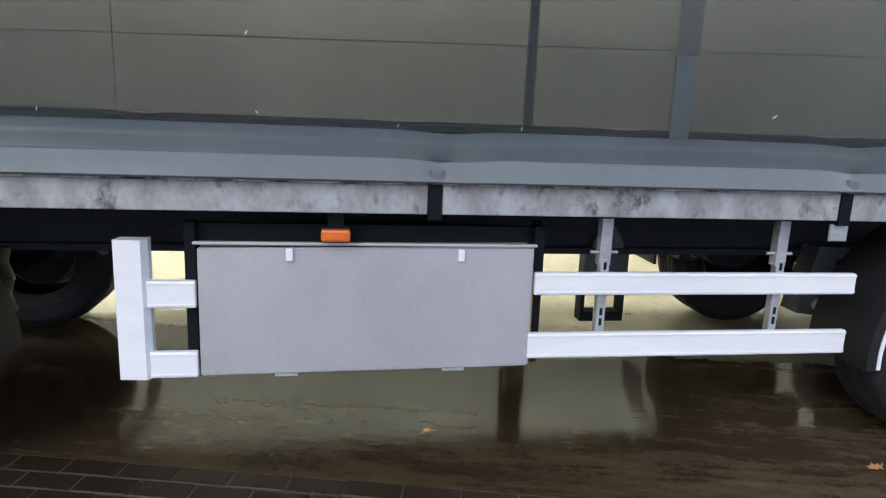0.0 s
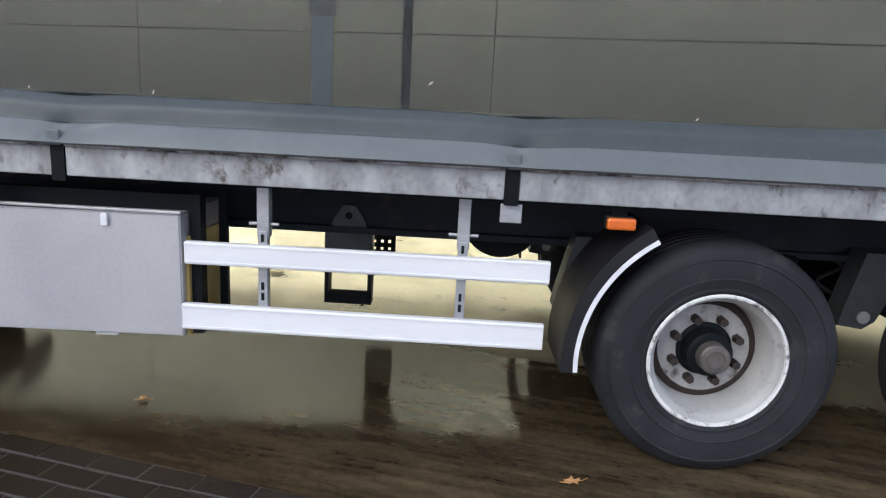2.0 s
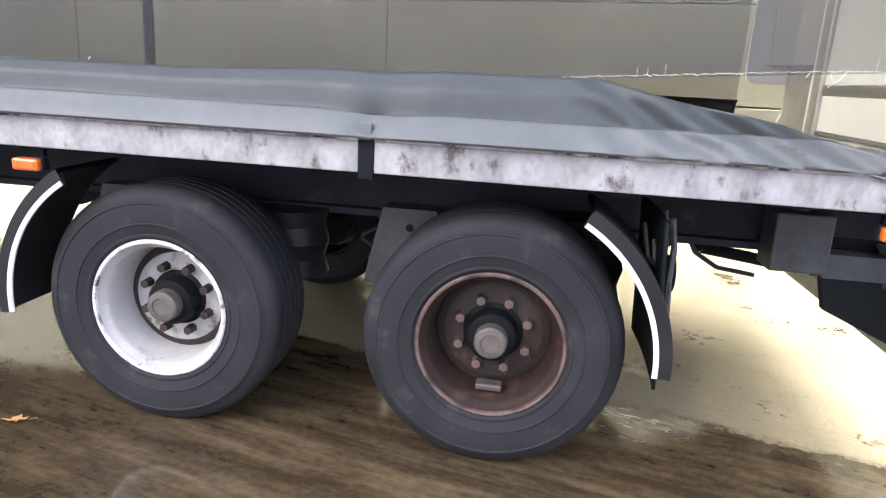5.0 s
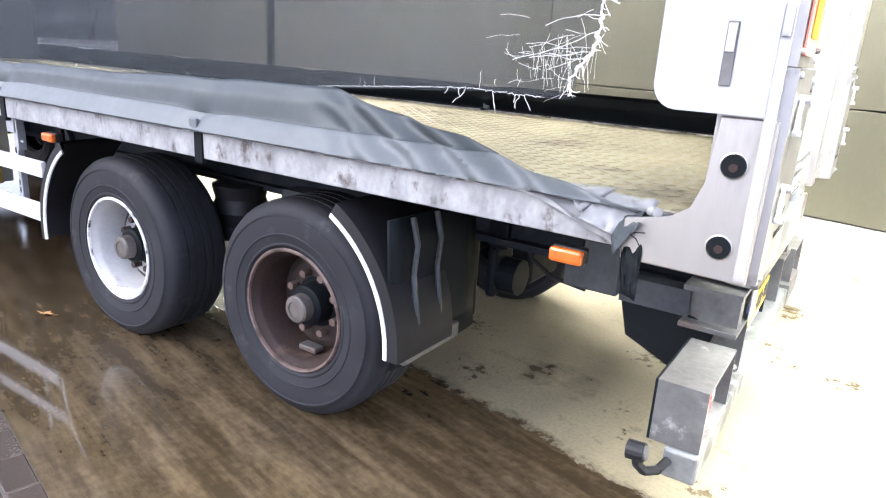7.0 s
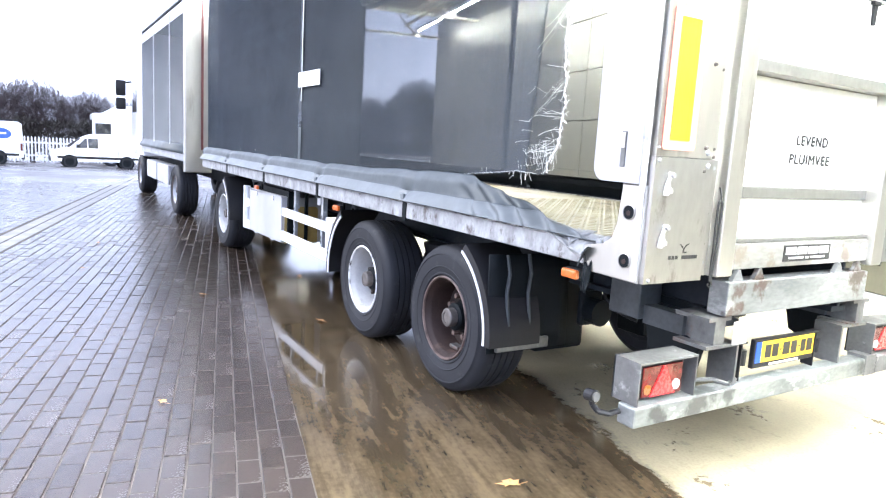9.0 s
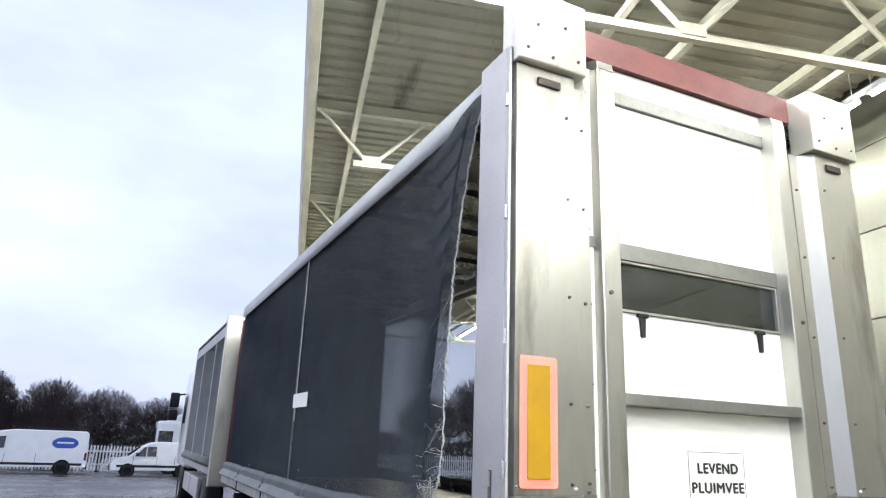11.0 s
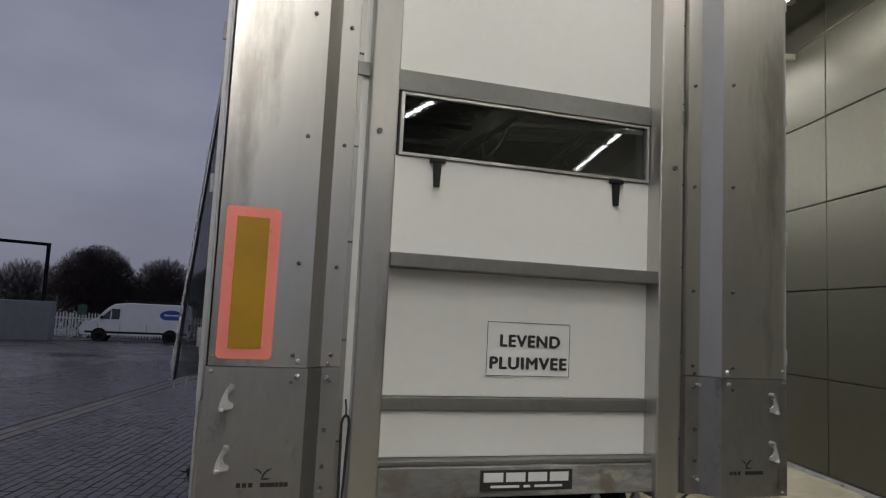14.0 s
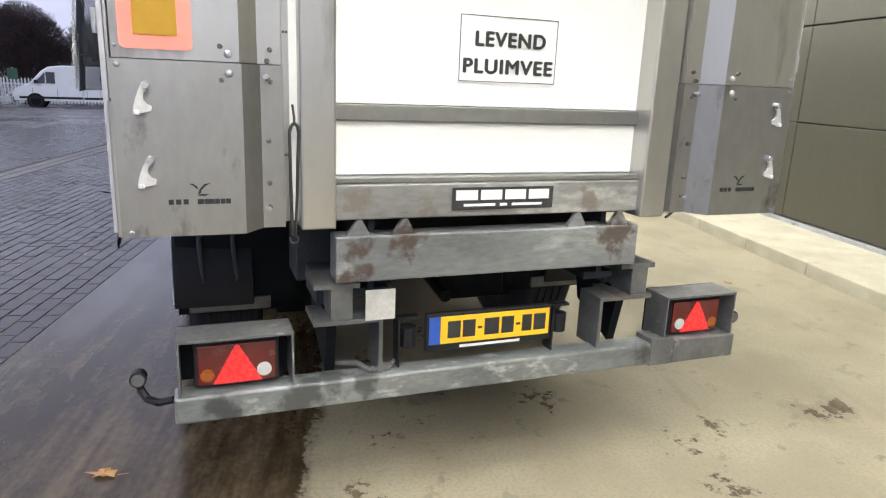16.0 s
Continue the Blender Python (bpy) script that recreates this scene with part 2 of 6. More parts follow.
    mixed = calc("ADD", mixed, calc("ADD", calc("MULTIPLY", ridge, 0.012), calc("MULTIPLY", calc("SUBTRACT", combed, 0.5), 0.16)))
    soak = blend(span(mixed, 0.40, 0.66), (0.036, 0.026, 0.0155), (0.125, 0.093, 0.056))
    # Wet tone darkens towards the front: the weaker light there is painted in.
    front_shade = span(calc("ADD", sep.outputs["X"], calc("MULTIPLY", calc("SUBTRACT", blot, 0.5), 3.0)), -1.6, 0.9, 0.8, 0.0)
    soak = blend(front_shade, soak, blend(span(mixed, 0.40, 0.66), (0.021, 0.0138, 0.0072), (0.062, 0.042, 0.022)))
    l.new(blend(wet, dry, soak), b.inputs["Base Color"])
    pool = span(noise_at(0.55, 4.0, 0.5), 0.47, 0.6)
    # a long puddle where the concrete meets the bricks
    near = n.new("ShaderNodeMapping")
    near.vector_type = "TEXTURE"
    near.inputs["Location"].default_value, near.inputs["Scale"].default_value = (0.95, -7.02, 0), (1.15, 0.15, 1)
    l.new(tc.outputs["Object"], near.inputs["Vector"])
    far = n.new("ShaderNodeVectorMath")
    far.operation = "LENGTH"
    l.new(near.outputs["Vector"], far.inputs[0])
    puddle = span(calc("ADD", far.outputs["Value"], calc("MULTIPLY", calc("SUBTRACT", noise_at(3.5, 4.0), 0.5), 2.2)), 0.75, 0.95, 1.0, 0.0)
    pool = calc("MAXIMUM", calc("MULTIPLY", pool, 0.3), puddle)
    shine = calc("MULTIPLY", wet, calc("ADD", 0.80, calc("MULTIPLY", pool, 0.20)))
    l.new(span(shine, 0.0, 1.0, 0.75, 0.05), b.inputs["Roughness"])
    l.new(span(shine, 0.70, 1.0, 0.26, 0.55), b.inputs["Specular IOR Level"])
    bp = n.new("ShaderNodeBump")
    bp.inputs["Strength"].default_value, bp.inputs["Distance"].default_value = 0.10, 0.005
    l.new(calc("ADD", calc("MULTIPLY", grain, calc("SUBTRACT", 1.0, shine)), calc("MULTIPLY", streak, 0.5)), bp.inputs["Height"])
    l.new(bp.outputs["Normal"], b.inputs["Normal"])
    return m


def yard_surface():
    """The far yard: wet brick paving, darker and lighter by patches, with films of water."""
    m = bpy.data.materials.new("wet_yard")
    m.use_nodes = True
    n, l = m.node_tree.nodes, m.node_tree.links
    b = n["Principled BSDF"]
    tc = n.new("ShaderNodeTexCoord")
    mp = n.new("ShaderNodeMapping")
    mp.inputs["Rotation"].default_value = (0, 0, radians(13))
    l.new(tc.outputs["Object"], mp.inputs["Vector"])
    b.inputs["Specular IOR Level"].default_value = 0.36
    br = n.new("ShaderNodeTexBrick")
    br.inputs["Scale"].default_value = 1.0
    br.inputs["Brick Width"].default_value, br.inputs["Row Height"].default_value, br.inputs["Mortar Size"].default_value = 0.236, 0.118, 0.006
    br.inputs["Color1"].default_value, br.inputs["Color2"].default_value, br.inputs["Mortar"].default_value = (0.058, 0.048, 0.046, 1), (0.084, 0.070, 0.066, 1), (0.115, 0.098, 0.088, 1)
    l.new(mp.outputs["Vector"], br.inputs["Vector"])
    no = n.new("ShaderNodeTexNoise")
    no.inputs["Scale"].default_value, no.inputs["Detail"].default_value = 0.25, 6.0
    l.new(tc.outputs["Object"], no.inputs["Vector"])
    mx = n.new("ShaderNodeMix")
    mx.data_type, mx.blend_type = "RGBA", "MULTIPLY"
    mx.inputs["Factor"].default_value = 0.6
    l.new(br.outputs["Color"], mx.inputs["A"])
    l.new(no.outputs["Fac"], mx.inputs["B"])
    l.new(mx.outputs["Result"], b.inputs["Base Color"])
    rg = n.new("ShaderNodeMapRange")
    rg.inputs["From Min"].default_value, rg.inputs["From Max"].default_value, rg.inputs["To Min"].default_value, rg.inputs["To Max"].default_value = 0.4, 0.62, 0.42, 0.16
    l.new(no.outputs["Fac"], rg.inputs["Value"])
    l.new(rg.outputs["Result"], b.inputs["Roughness"])
    bp = n.new("ShaderNodeBump")
    bp.inputs["Strength"].default_value, bp.inputs["Distance"].default_value = 0.3, 0.004
    l.new(br.outputs["Fac"], bp.inputs["Height"])
    bp.invert = True
    l.new(bp.outputs["Normal"], b.inputs["Normal"])
    return m


GALV = mat("galvanised_steel", (0.50, 0.51, 0.53), (0.30, 0.31, 0.33), 0.42, 0.55, 5, 40, 0.15, 0.6, dirt=(0.16, 0.14, 0.13), dirt_at=0.66, dirt_scale=7, stretch=(0.6, 1, 1.6))
RAIL = mat("flaked_rail_paint", (0.42, 0.43, 0.44), (0.22, 0.225, 0.232), 0.40, 0.3, 11, 60, 0.5, 0.42, dirt=(0.10, 0.085, 0.08), dirt_at=0.625, dirt_scale=17, stretch=(0.8, 1, 0.55))
RAIL_EDGE = mat("chipped_rail_edge", (0.66, 0.65, 0.64), (0.30, 0.27, 0.25), 0.5, 0.1, 18, 70, 0.4, 0.4, dirt=(0.05, 0.03, 0.026), dirt_at=0.55, dirt_scale=8)
DOOR_BAR = mat("grey_door_bar", (0.27, 0.268, 0.255), (0.18, 0.177, 0.168), 0.38, 0.7, 1.5, 30, 0.06, 0.6)
ALU = mat("brushed_aluminium", (0.56, 0.548, 0.512), (0.42, 0.41, 0.38), 0.26, 0.85, 1.2, 26, 0.02, 0.8, rough2=0.36, stretch=(1, 1, 0.22), dirt=(0.31, 0.295, 0.265), dirt_at=0.62, dirt_scale=2.6)
ALU_DULL = mat("dull_aluminium", (0.50, 0.50, 0.52), (0.40, 0.40, 0.42), 0.45, 0.5, 2.0, 60, 0.05)
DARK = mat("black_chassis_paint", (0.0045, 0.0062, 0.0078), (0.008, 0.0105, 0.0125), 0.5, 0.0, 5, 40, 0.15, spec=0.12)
CHASSIS_GREY = mat("grey_chassis_paint", (0.050, 0.060, 0.067), (0.025, 0.029, 0.033), 0.45, 0.0, 5, 40, 0.15)
CHASSIS_PAINT = mat("blue_black_chassis_paint", (0.019, 0.024, 0.030), (0.011, 0.014, 0.018), 0.55, 0.0, 4, 40, 0.15, spec=0.2, dirt=(0.034, 0.034, 0.032), dirt_at=0.66, dirt_scale=4)
RUBBER = mat("tyre_rubber", (0.012, 0.0125, 0.0155), (0.023, 0.0242, 0.029), 0.6, 0.0, 5, 70, 0.15, spec=0.28, dirt=(0.046, 0.046, 0.048), dirt_at=0.64, dirt_scale=6)
PLASTIC = mat("black_plastic", (0.008, 0.008, 0.010), (0.014, 0.014, 0.016), 0.45, 0.0, 6, 60, 0.08, spec=0.3)
TARP = mat("grey_tarpaulin", (0.062, 0.073, 0.078), (0.043, 0.052, 0.057), 0.42, 0.0, 2.2, 22, 0.10, 0.6, spec=0.35)
NET = mesh_cloth("dark_net", (0.046, 0.054, 0.058), 0.50)
CORD = mat("dark_net_cord", (0.052, 0.062, 0.080), (0.036, 0.043, 0.056), 0.7, 0.0, 1.5, 9.0, 0.0, spec=0.2)
NET_DOUBLE = mesh_cloth("doubled_net", (0.045, 0.05, 0.054), 0.30)
WHITE = mat("white_panel", (0.80, 0.80, 0.77), (0.74, 0.74, 0.70), 0.28, 0.0, 0.8, 20, 0.02)
WHITE_PAINT = mat("white_aluminium_profile", (0.76, 0.76, 0.78), (0.66, 0.66, 0.69), 0.35, 0.0, 4, 40, 0.05, stretch=(0.4, 1, 3))
RIM_WHITE = mat("chipped_white_rim", (0.47, 0.465, 0.455), (0.36, 0.355, 0.345), 0.45, 0.0, 6, 50, 0.15, dirt=(0.10, 0.08, 0.07), dirt_at=0.68, dirt_scale=8)
RIM_RUST = mat("rusty_brown_rim", (0.034, 0.0185, 0.0145), (0.020, 0.0115, 0.0095), 0.55, 0.0, 8, 60, 0.3, dirt=(0.062, 0.036, 0.028), dirt_at=0.64, dirt_scale=6, spec=0.35)
HUB = mat("dirty_hub_steel", (0.15, 0.135, 0.125), (0.08, 0.07, 0.065), 0.5, 0.4, 12, 70, 0.3)
AMBER = mat("amber_lens", (0.72, 0.15, 0.012), (0.58, 0.11, 0.01), 0.25, 0.0, 30, 200, 0.1, coat=0.4)
RED_LENS = mat("red_lens", (0.13, 0.005, 0.006), (0.075, 0.003, 0.004), 0.15, 0.0, 12, 200, 0.1, coat=0.6)
RED_TRI = mat("red_reflector", (0.85, 0.03, 0.03), (0.75, 0.02, 0.03), 0.2, 0.0, 60, 200, 0.1, coat=0.5)
CLEAR_LENS = mat("clear_lens", (0.65, 0.66, 0.62), (0.5, 0.5, 0.48), 0.12, 0.0, 30, 200, 0.1, coat=0.6)
SALMON = mat("red_fluorescent_film", (0.90, 0.27, 0.21), (0.85, 0.23, 0.18), 0.4, 0.0, 6, 60, 0.03, dirt=(0.55, 0.10, 0.08), dirt_at=0.70, dirt_scale=9)
YELLOW_FILM = mat("yellow_reflective_film", (0.40, 0.225, 0.004), (0.35, 0.19, 0.003), 0.35, 0.0, 6, 60, 0.03)
PLATE_YELLOW = mat("yellow_plate", (0.85, 0.52, 0.02), (0.80, 0.48, 0.02), 0.35, 0.0, 6, 60, 0.02)
BLUE = mat("blue_print", (0.02, 0.09, 0.45), (0.02, 0.08, 0.38), 0.4, 0.0, 6, 60, 0.02)
INK = mat("black_print", (0.015, 0.015, 0.015), (0.03, 0.03, 0.03), 0.5, 0.0, 20, 90, 0.02)
PAPER = mat("white_film", (0.82, 0.82, 0.80), (0.76, 0.76, 0.74), 0.4, 0.0, 4, 50, 0.02)
DECK = mat("dirty_tread_plate", (0.40, 0.355, 0.225), (0.23, 0.20, 0.125), 0.4, 0.3, 1.6, 25, 0.2, 0.6, dirt=(0.10, 0.08, 0.05), dirt_at=0.63, dirt_scale=1.7)
RED_BEAM = mat("red_oxide_beam", (0.105, 0.022, 0.020), (0.07, 0.016, 0.015), 0.45, 0.0, 5, 40, 0.1)
PANEL = mat("olive_grey_cladding", (0.094, 0.090, 0.067), (0.073, 0.070, 0.052), 0.33, 0.5, 0.7, 30, 0.03, 0.7, rough2=0.43, stretch=(1, 1, 0.4), island=0.12)
JOINT = mat("dark_joint", (0.05, 0.048, 0.04), (0.03, 0.03, 0.025), 0.7)
CREAM = mat("cream_steel", (0.46, 0.44, 0.355), (0.37, 0.35, 0.285), 0.45, 0.0, 2, 30, 0.05)
# Darkened cream: the shade under the canopy is put into this colour.
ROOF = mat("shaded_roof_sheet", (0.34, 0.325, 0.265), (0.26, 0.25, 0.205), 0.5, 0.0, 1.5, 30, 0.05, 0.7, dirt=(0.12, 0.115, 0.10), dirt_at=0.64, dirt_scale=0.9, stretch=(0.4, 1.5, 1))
KERB = mat("kerb_concrete", (0.40, 0.37, 0.28), (0.30, 0.275, 0.21), 0.8, 0.0, 4, 60, 0.3)
FENCE_WHITE = mat("white_fence_paint", (0.75, 0.75, 0.74), (0.65, 0.65, 0.64), 0.5)
CAR_WHITE = mat("white_car_paint", (0.78, 0.79, 0.80), (0.70, 0.71, 0.72), 0.25, 0.0, 3, 40, 0.02, coat=0.6)
GLASS_DARK = mat("dark_car_glass", (0.015, 0.017, 0.02), (0.02, 0.022, 0.025), 0.06, 0.0, 3, 30, 0.0, coat=0.5)
GREY_BOX = mat("grey_container_paint", (0.22, 0.24, 0.26), (0.17, 0.185, 0.20), 0.55)
BARK = mat("dark_bark", (0.060, 0.044, 0.044), (0.038, 0.029, 0.029), 0.85, 0.0, 9, 50, 0.4)
BROWN_LEAVES = mat("withered_leaves", (0.078, 0.045, 0.045), (0.045, 0.027, 0.028), 0.8, 0.0, 1.2, 12, 0.0)
HEDGE = mat("winter_hedge", (0.07, 0.06, 0.05), (0.045, 0.042, 0.035), 0.85, 0.0, 3, 20, 0.3)
LEAF = mat("fallen_leaf", (0.50, 0.27, 0.10), (0.38, 0.19, 0.07), 0.6, 0.0, 20, 90, 0.2)
THREAD = mat("white_threads", (0.62, 0.62, 0.60), (0.48, 0.48, 0.46), 0.7)
PAVER = mat("wet_paver", (0.060, 0.047, 0.041), (0.032, 0.025, 0.022), 0.30, 0.0, 1.2, 70, 0.25, 0.7, rough2=0.17, island=0.5, spec=0.32)
FOOT = mat("scuffed_aluminium", (0.42, 0.415, 0.40), (0.28, 0.275, 0.265), 0.32, 0.9, 1.6, 30, 0.06, 0.7, stretch=(1, 1, 0.5), dirt=(0.11, 0.095, 0.085), dirt_at=0.63, dirt_scale=4)
RIM_DISC = mat("dark_rusty_disc", (0.030, 0.018, 0.015), (0.018, 0.012, 0.010), 0.6, 0.0, 12, 60, 0.3, dirt=(0.065, 0.037, 0.030), dirt_at=0.62, dirt_scale=12)
RUSTY = mat("rusty_grey_steel", (0.165, 0.168, 0.165), (0.075, 0.075, 0.074), 0.45, 0.4, 6, 45, 0.25, 0.6, dirt=(0.12, 0.055, 0.03), dirt_at=0.65, dirt_scale=5)
RIM_FLANGE = mat("chipped_rim_flange", (0.72, 0.72, 0.71), (0.60, 0.60, 0.59), 0.4, 0.0, 6, 50, 0.1, dirt=(0.03, 0.025, 0.025), dirt_at=0.57, dirt_scale=11)
RUST_FLANGE = mat("worn_rust_flange", (0.15, 0.105, 0.09), (0.065, 0.040, 0.033), 0.5, 0.0, 8, 60, 0.2, dirt=(0.035, 0.021, 0.017), dirt_at=0.58, dirt_scale=8)
CRUD = mat("grimy_disc", (0.40, 0.395, 0.39), (0.27, 0.265, 0.26), 0.55, 0.2, 12, 60, 0.3, dirt=(0.05, 0.038, 0.034), dirt_at=0.62, dirt_scale=12)
# The same tarpaulin in a lighter grey, with sky light painted in.
TARP_LIT = mat("lit_grey_tarpaulin", (0.128, 0.141, 0.148), (0.098, 0.110, 0.116), 0.42, 0.0, 2.6, 24, 0.10, 0.6, spec=0.4)
LATCH = mat("bright_worn_latch", (0.66, 0.655, 0.64), (0.50, 0.495, 0.48), 0.35, 0.4, 20, 80, 0.1)
AMBER_DIM = mat("dim_amber_lens", (0.30, 0.075, 0.006), (0.22, 0.05, 0.005), 0.2, 0.0, 30, 200, 0.1, coat=0.5)
GUTTER = mat("grey_gutter_stone", (0.20, 0.19, 0.18), (0.13, 0.125, 0.12), 0.45, 0.0, 3, 60, 0.2)
TARP_BACK = mat("pale_tarpaulin_back", (0.29, 0.295, 0.30), (0.19, 0.195, 0.20), 0.38, 0.0, 5, 40, 0.25, 0.6, dirt=(0.10, 0.095, 0.09), dirt_at=0.63, dirt_scale=9)
ROOF_SKIN = mat("dark_roof_tarpaulin", (0.060, 0.064, 0.068), (0.046, 0.049, 0.053), 0.22, 0.0, 2.0, 20, 0.03, rough2=0.32)
ROOF_HEM = mat("pale_grey_roof_hem", (0.40, 0.41, 0.43), (0.30, 0.31, 0.33), 0.4, 0.0, 2.4, 22, 0.1, 0.6)
JOINT_SAND = mat("pale_joint_sand", (0.104, 0.087, 0.074), (0.060, 0.049, 0.042), 0.75, 0.0, 1.5, 60, 0.3)


def muddy(m, brown):
    """Brown silt washed over the paving beside the trailer's front half, thinning out to the rear."""
    n, l = m.node_tree.nodes, m.node_tree.links
    b = n["Principled BSDF"]
    geo, sep, no = n.new("ShaderNodeNewGeometry"), n.new("ShaderNodeSeparateXYZ"), n.new("ShaderNodeTexNoise")
    mp = n.new("ShaderNodeMapping")
    mp.inputs["Scale"].default_value = (0.5, 2.5, 1)
    l.new(geo.outputs["Position"], sep.inputs[0])
    l.new(geo.outputs["Position"], mp.inputs["Vector"])
    l.new(mp.outputs["Vector"], no.inputs["Vector"])
    no.inputs["Scale"].default_value, no.inputs["Detail"].default_value = 1.6, 6.0
    add = n.new("ShaderNodeMath")
    add.operation = "MULTIPLY_ADD"
    add.inputs[1].default_value = 2.4
    l.new(no.outputs["Fac"], add.inputs[0])
    l.new(sep.outputs["X"], add.inputs[2])
    rg = n.new("ShaderNodeMapRange")
    rg.interpolation_type = "SMOOTHSTEP"
    for k, v in (("From Min", -1.6), ("From Max", 0.4), ("To Min", 0.88), ("To Max", 0.0)):
        rg.inputs[k].default_value = v
    l.new(add.outputs[0], rg.inputs["Value"])
    mix = n.new("ShaderNodeMix")
    mix.data_type = "RGBA"
    l.new(rg.outputs["Result"], mix.inputs["Factor"])
    l.new(b.inputs["Base Color"].links[0].from_socket, mix.inputs["A"])
    mix.inputs["B"].default_value = (*brown, 1)
    l.new(mix.outputs["Result"], b.inputs["Base Color"])


muddy(PAVER, (0.020, 0.0135, 0.0085))
muddy(JOINT_SAND, (0.034, 0.024, 0.015))
YELLOW_BROWN = mat("yellow_brown_board", (0.42, 0.31, 0.10), (0.27, 0.19, 0.06), 0.5, 0.0, 5, 40, 0.15, stretch=(1, 1, 0.3))



def stained(m, spots, colour, noise_scale=18.0):
    """Adds stains of uneven outline round given places (x, y, z, radius)."""
    n, l = m.node_tree.nodes, m.node_tree.links
    b = n["Principled BSDF"]
    old = b.inputs["Base Color"].links[0].from_socket
    tc = n.new("ShaderNodeTexCoord")
    no = n.new("ShaderNodeTexNoise")
    no.inputs["Scale"].default_value, no.inputs["Detail"].default_value = noise_scale, 6.0
    l.new(tc.outputs["Object"], no.inputs["Vector"])
    total = None
    for x, y, z, r in spots:
        d = n.new("ShaderNodeVectorMath")
        d.operation = "DISTANCE"
        d.inputs[1].default_value = (x, y, z)
        l.new(tc.outputs["Object"], d.inputs[0])
        a = n.new("ShaderNodeMath")
        a.operation = "MULTIPLY_ADD"
        a.inputs[1].default_value = -2.8 * r
        l.new(no.outputs["Fac"], a.inputs[0])
        l.new(d.outputs["Value"], a.inputs[2])
        g = n.new("ShaderNodeMapRange")
        for k, v in (("From Min", -r * 0.35), ("From Max", -r * 0.95), ("To Min", 0.0), ("To Max", 0.78)):
            g.inputs[k].default_value = v
        l.new(a.outputs[0], g.inputs["Value"])
        if total is None:
            total = g.outputs["Result"]
        else:
            mx = n.new("ShaderNodeMath")
            mx.operation = "MAXIMUM"
            l.new(total, mx.inputs[0])
            l.new(g.outputs["Result"], mx.inputs[1])
            total = mx.outputs[0]
    mix = n.new("ShaderNodeMix")
    mix.data_type = "RGBA"
    l.new(total, mix.inputs["Factor"])
    l.new(old, mix.inputs["A"])
    mix.inputs["B"].default_value = (*colour, 1)
    l.new(mix.outputs["Result"], b.inputs["Base Color"])
    return m


CROSSBEAM = stained(mat("worn_galvanised_beam", (0.27, 0.28, 0.28), (0.13, 0.136, 0.138), 0.42, 0.45, 3, 40, 0.2, 0.5, dirt=(0.46, 0.47, 0.46), dirt_at=0.62, dirt_scale=2.6, stretch=(1, 0.5, 1.6)),
                    [(3.09, 0.60, 1.02, 0.06), (3.09, 0.615, 0.95, 0.045), (3.07, 0.78, 1.06, 0.075), (3.09, 1.68, 1.04, 0.10), (3.09, 0.545, 0.93, 0.04)], (0.070, 0.040, 0.024), 26.0)
SILL = stained(mat("scuffed_sill_steel", (0.36, 0.355, 0.34), (0.19, 0.186, 0.178), 0.4, 0.5, 3, 40, 0.2, 0.5, dirt=(0.60, 0.60, 0.57), dirt_at=0.60, dirt_scale=3.5, stretch=(1, 0.5, 1.5)),
               [(3.07, 0.60, 1.20, 0.05), (3.07, 1.55, 1.18, 0.06), (3.07, 0.86, 1.16, 0.04)], (0.20, 0.165, 0.135), 26.0)
BAR = stained(mat("scuffed_underrun_steel", (0.30, 0.315, 0.31), (0.15, 0.16, 0.16), 0.4, 0.5, 4, 45, 0.25, 0.5, dirt=(0.62, 0.62, 0.61), dirt_at=0.63, dirt_scale=6, stretch=(1, 0.6, 1.4)),
              [(3.09, 0.40, 0.48, 0.10), (3.09, 0.12, 0.47, 0.06), (3.09, 0.62, 0.50, 0.05), (3.05, 0.50, 0.53, 0.09), (3.09, 1.9, 0.48, 0.06)], (0.055, 0.055, 0.055))
BAR_DARK = mat("dark_sleeve_steel", (0.17, 0.17, 0.165), (0.09, 0.09, 0.088), 0.5, 0.4, 6, 45, 0.25, 0.5, dirt=(0.38, 0.38, 0.37), dirt_at=0.66, dirt_scale=8)
LED = glow("led_tube", (1.0, 0.985, 0.93), 400.0)
LED_WALL = glow("led_tube_by_the_wall", (1.0, 0.985, 0.93), 75.0)
glass = bpy.data.materials.new("window_glass")
glass.use_nodes = True
gb = glass.node_tree.nodes["Principled BSDF"]
gb.inputs["Base Color"].default_value, gb.inputs["Roughness"].default_value, gb.inputs["Transmission Weight"].default_value, gb.inputs["IOR"].default_value = (0.10, 0.11, 0.11, 1), 0.03, 1.0, 1.5

# ---- yard and building ----
# The building stands at 13 degrees to the trailer: u along its wall, v into it.
BUILD = pose(0.8, 6.5, 0, 0, 0, -13)


def in_yard(ob):
    ob.matrix_world = BUILD
    return ob


def ground_z(x):
    """The yard falls gently away from the hall's end."""
    return -0.012 - 0.03 * min(45.0, max(0.0, -19.0 - x))


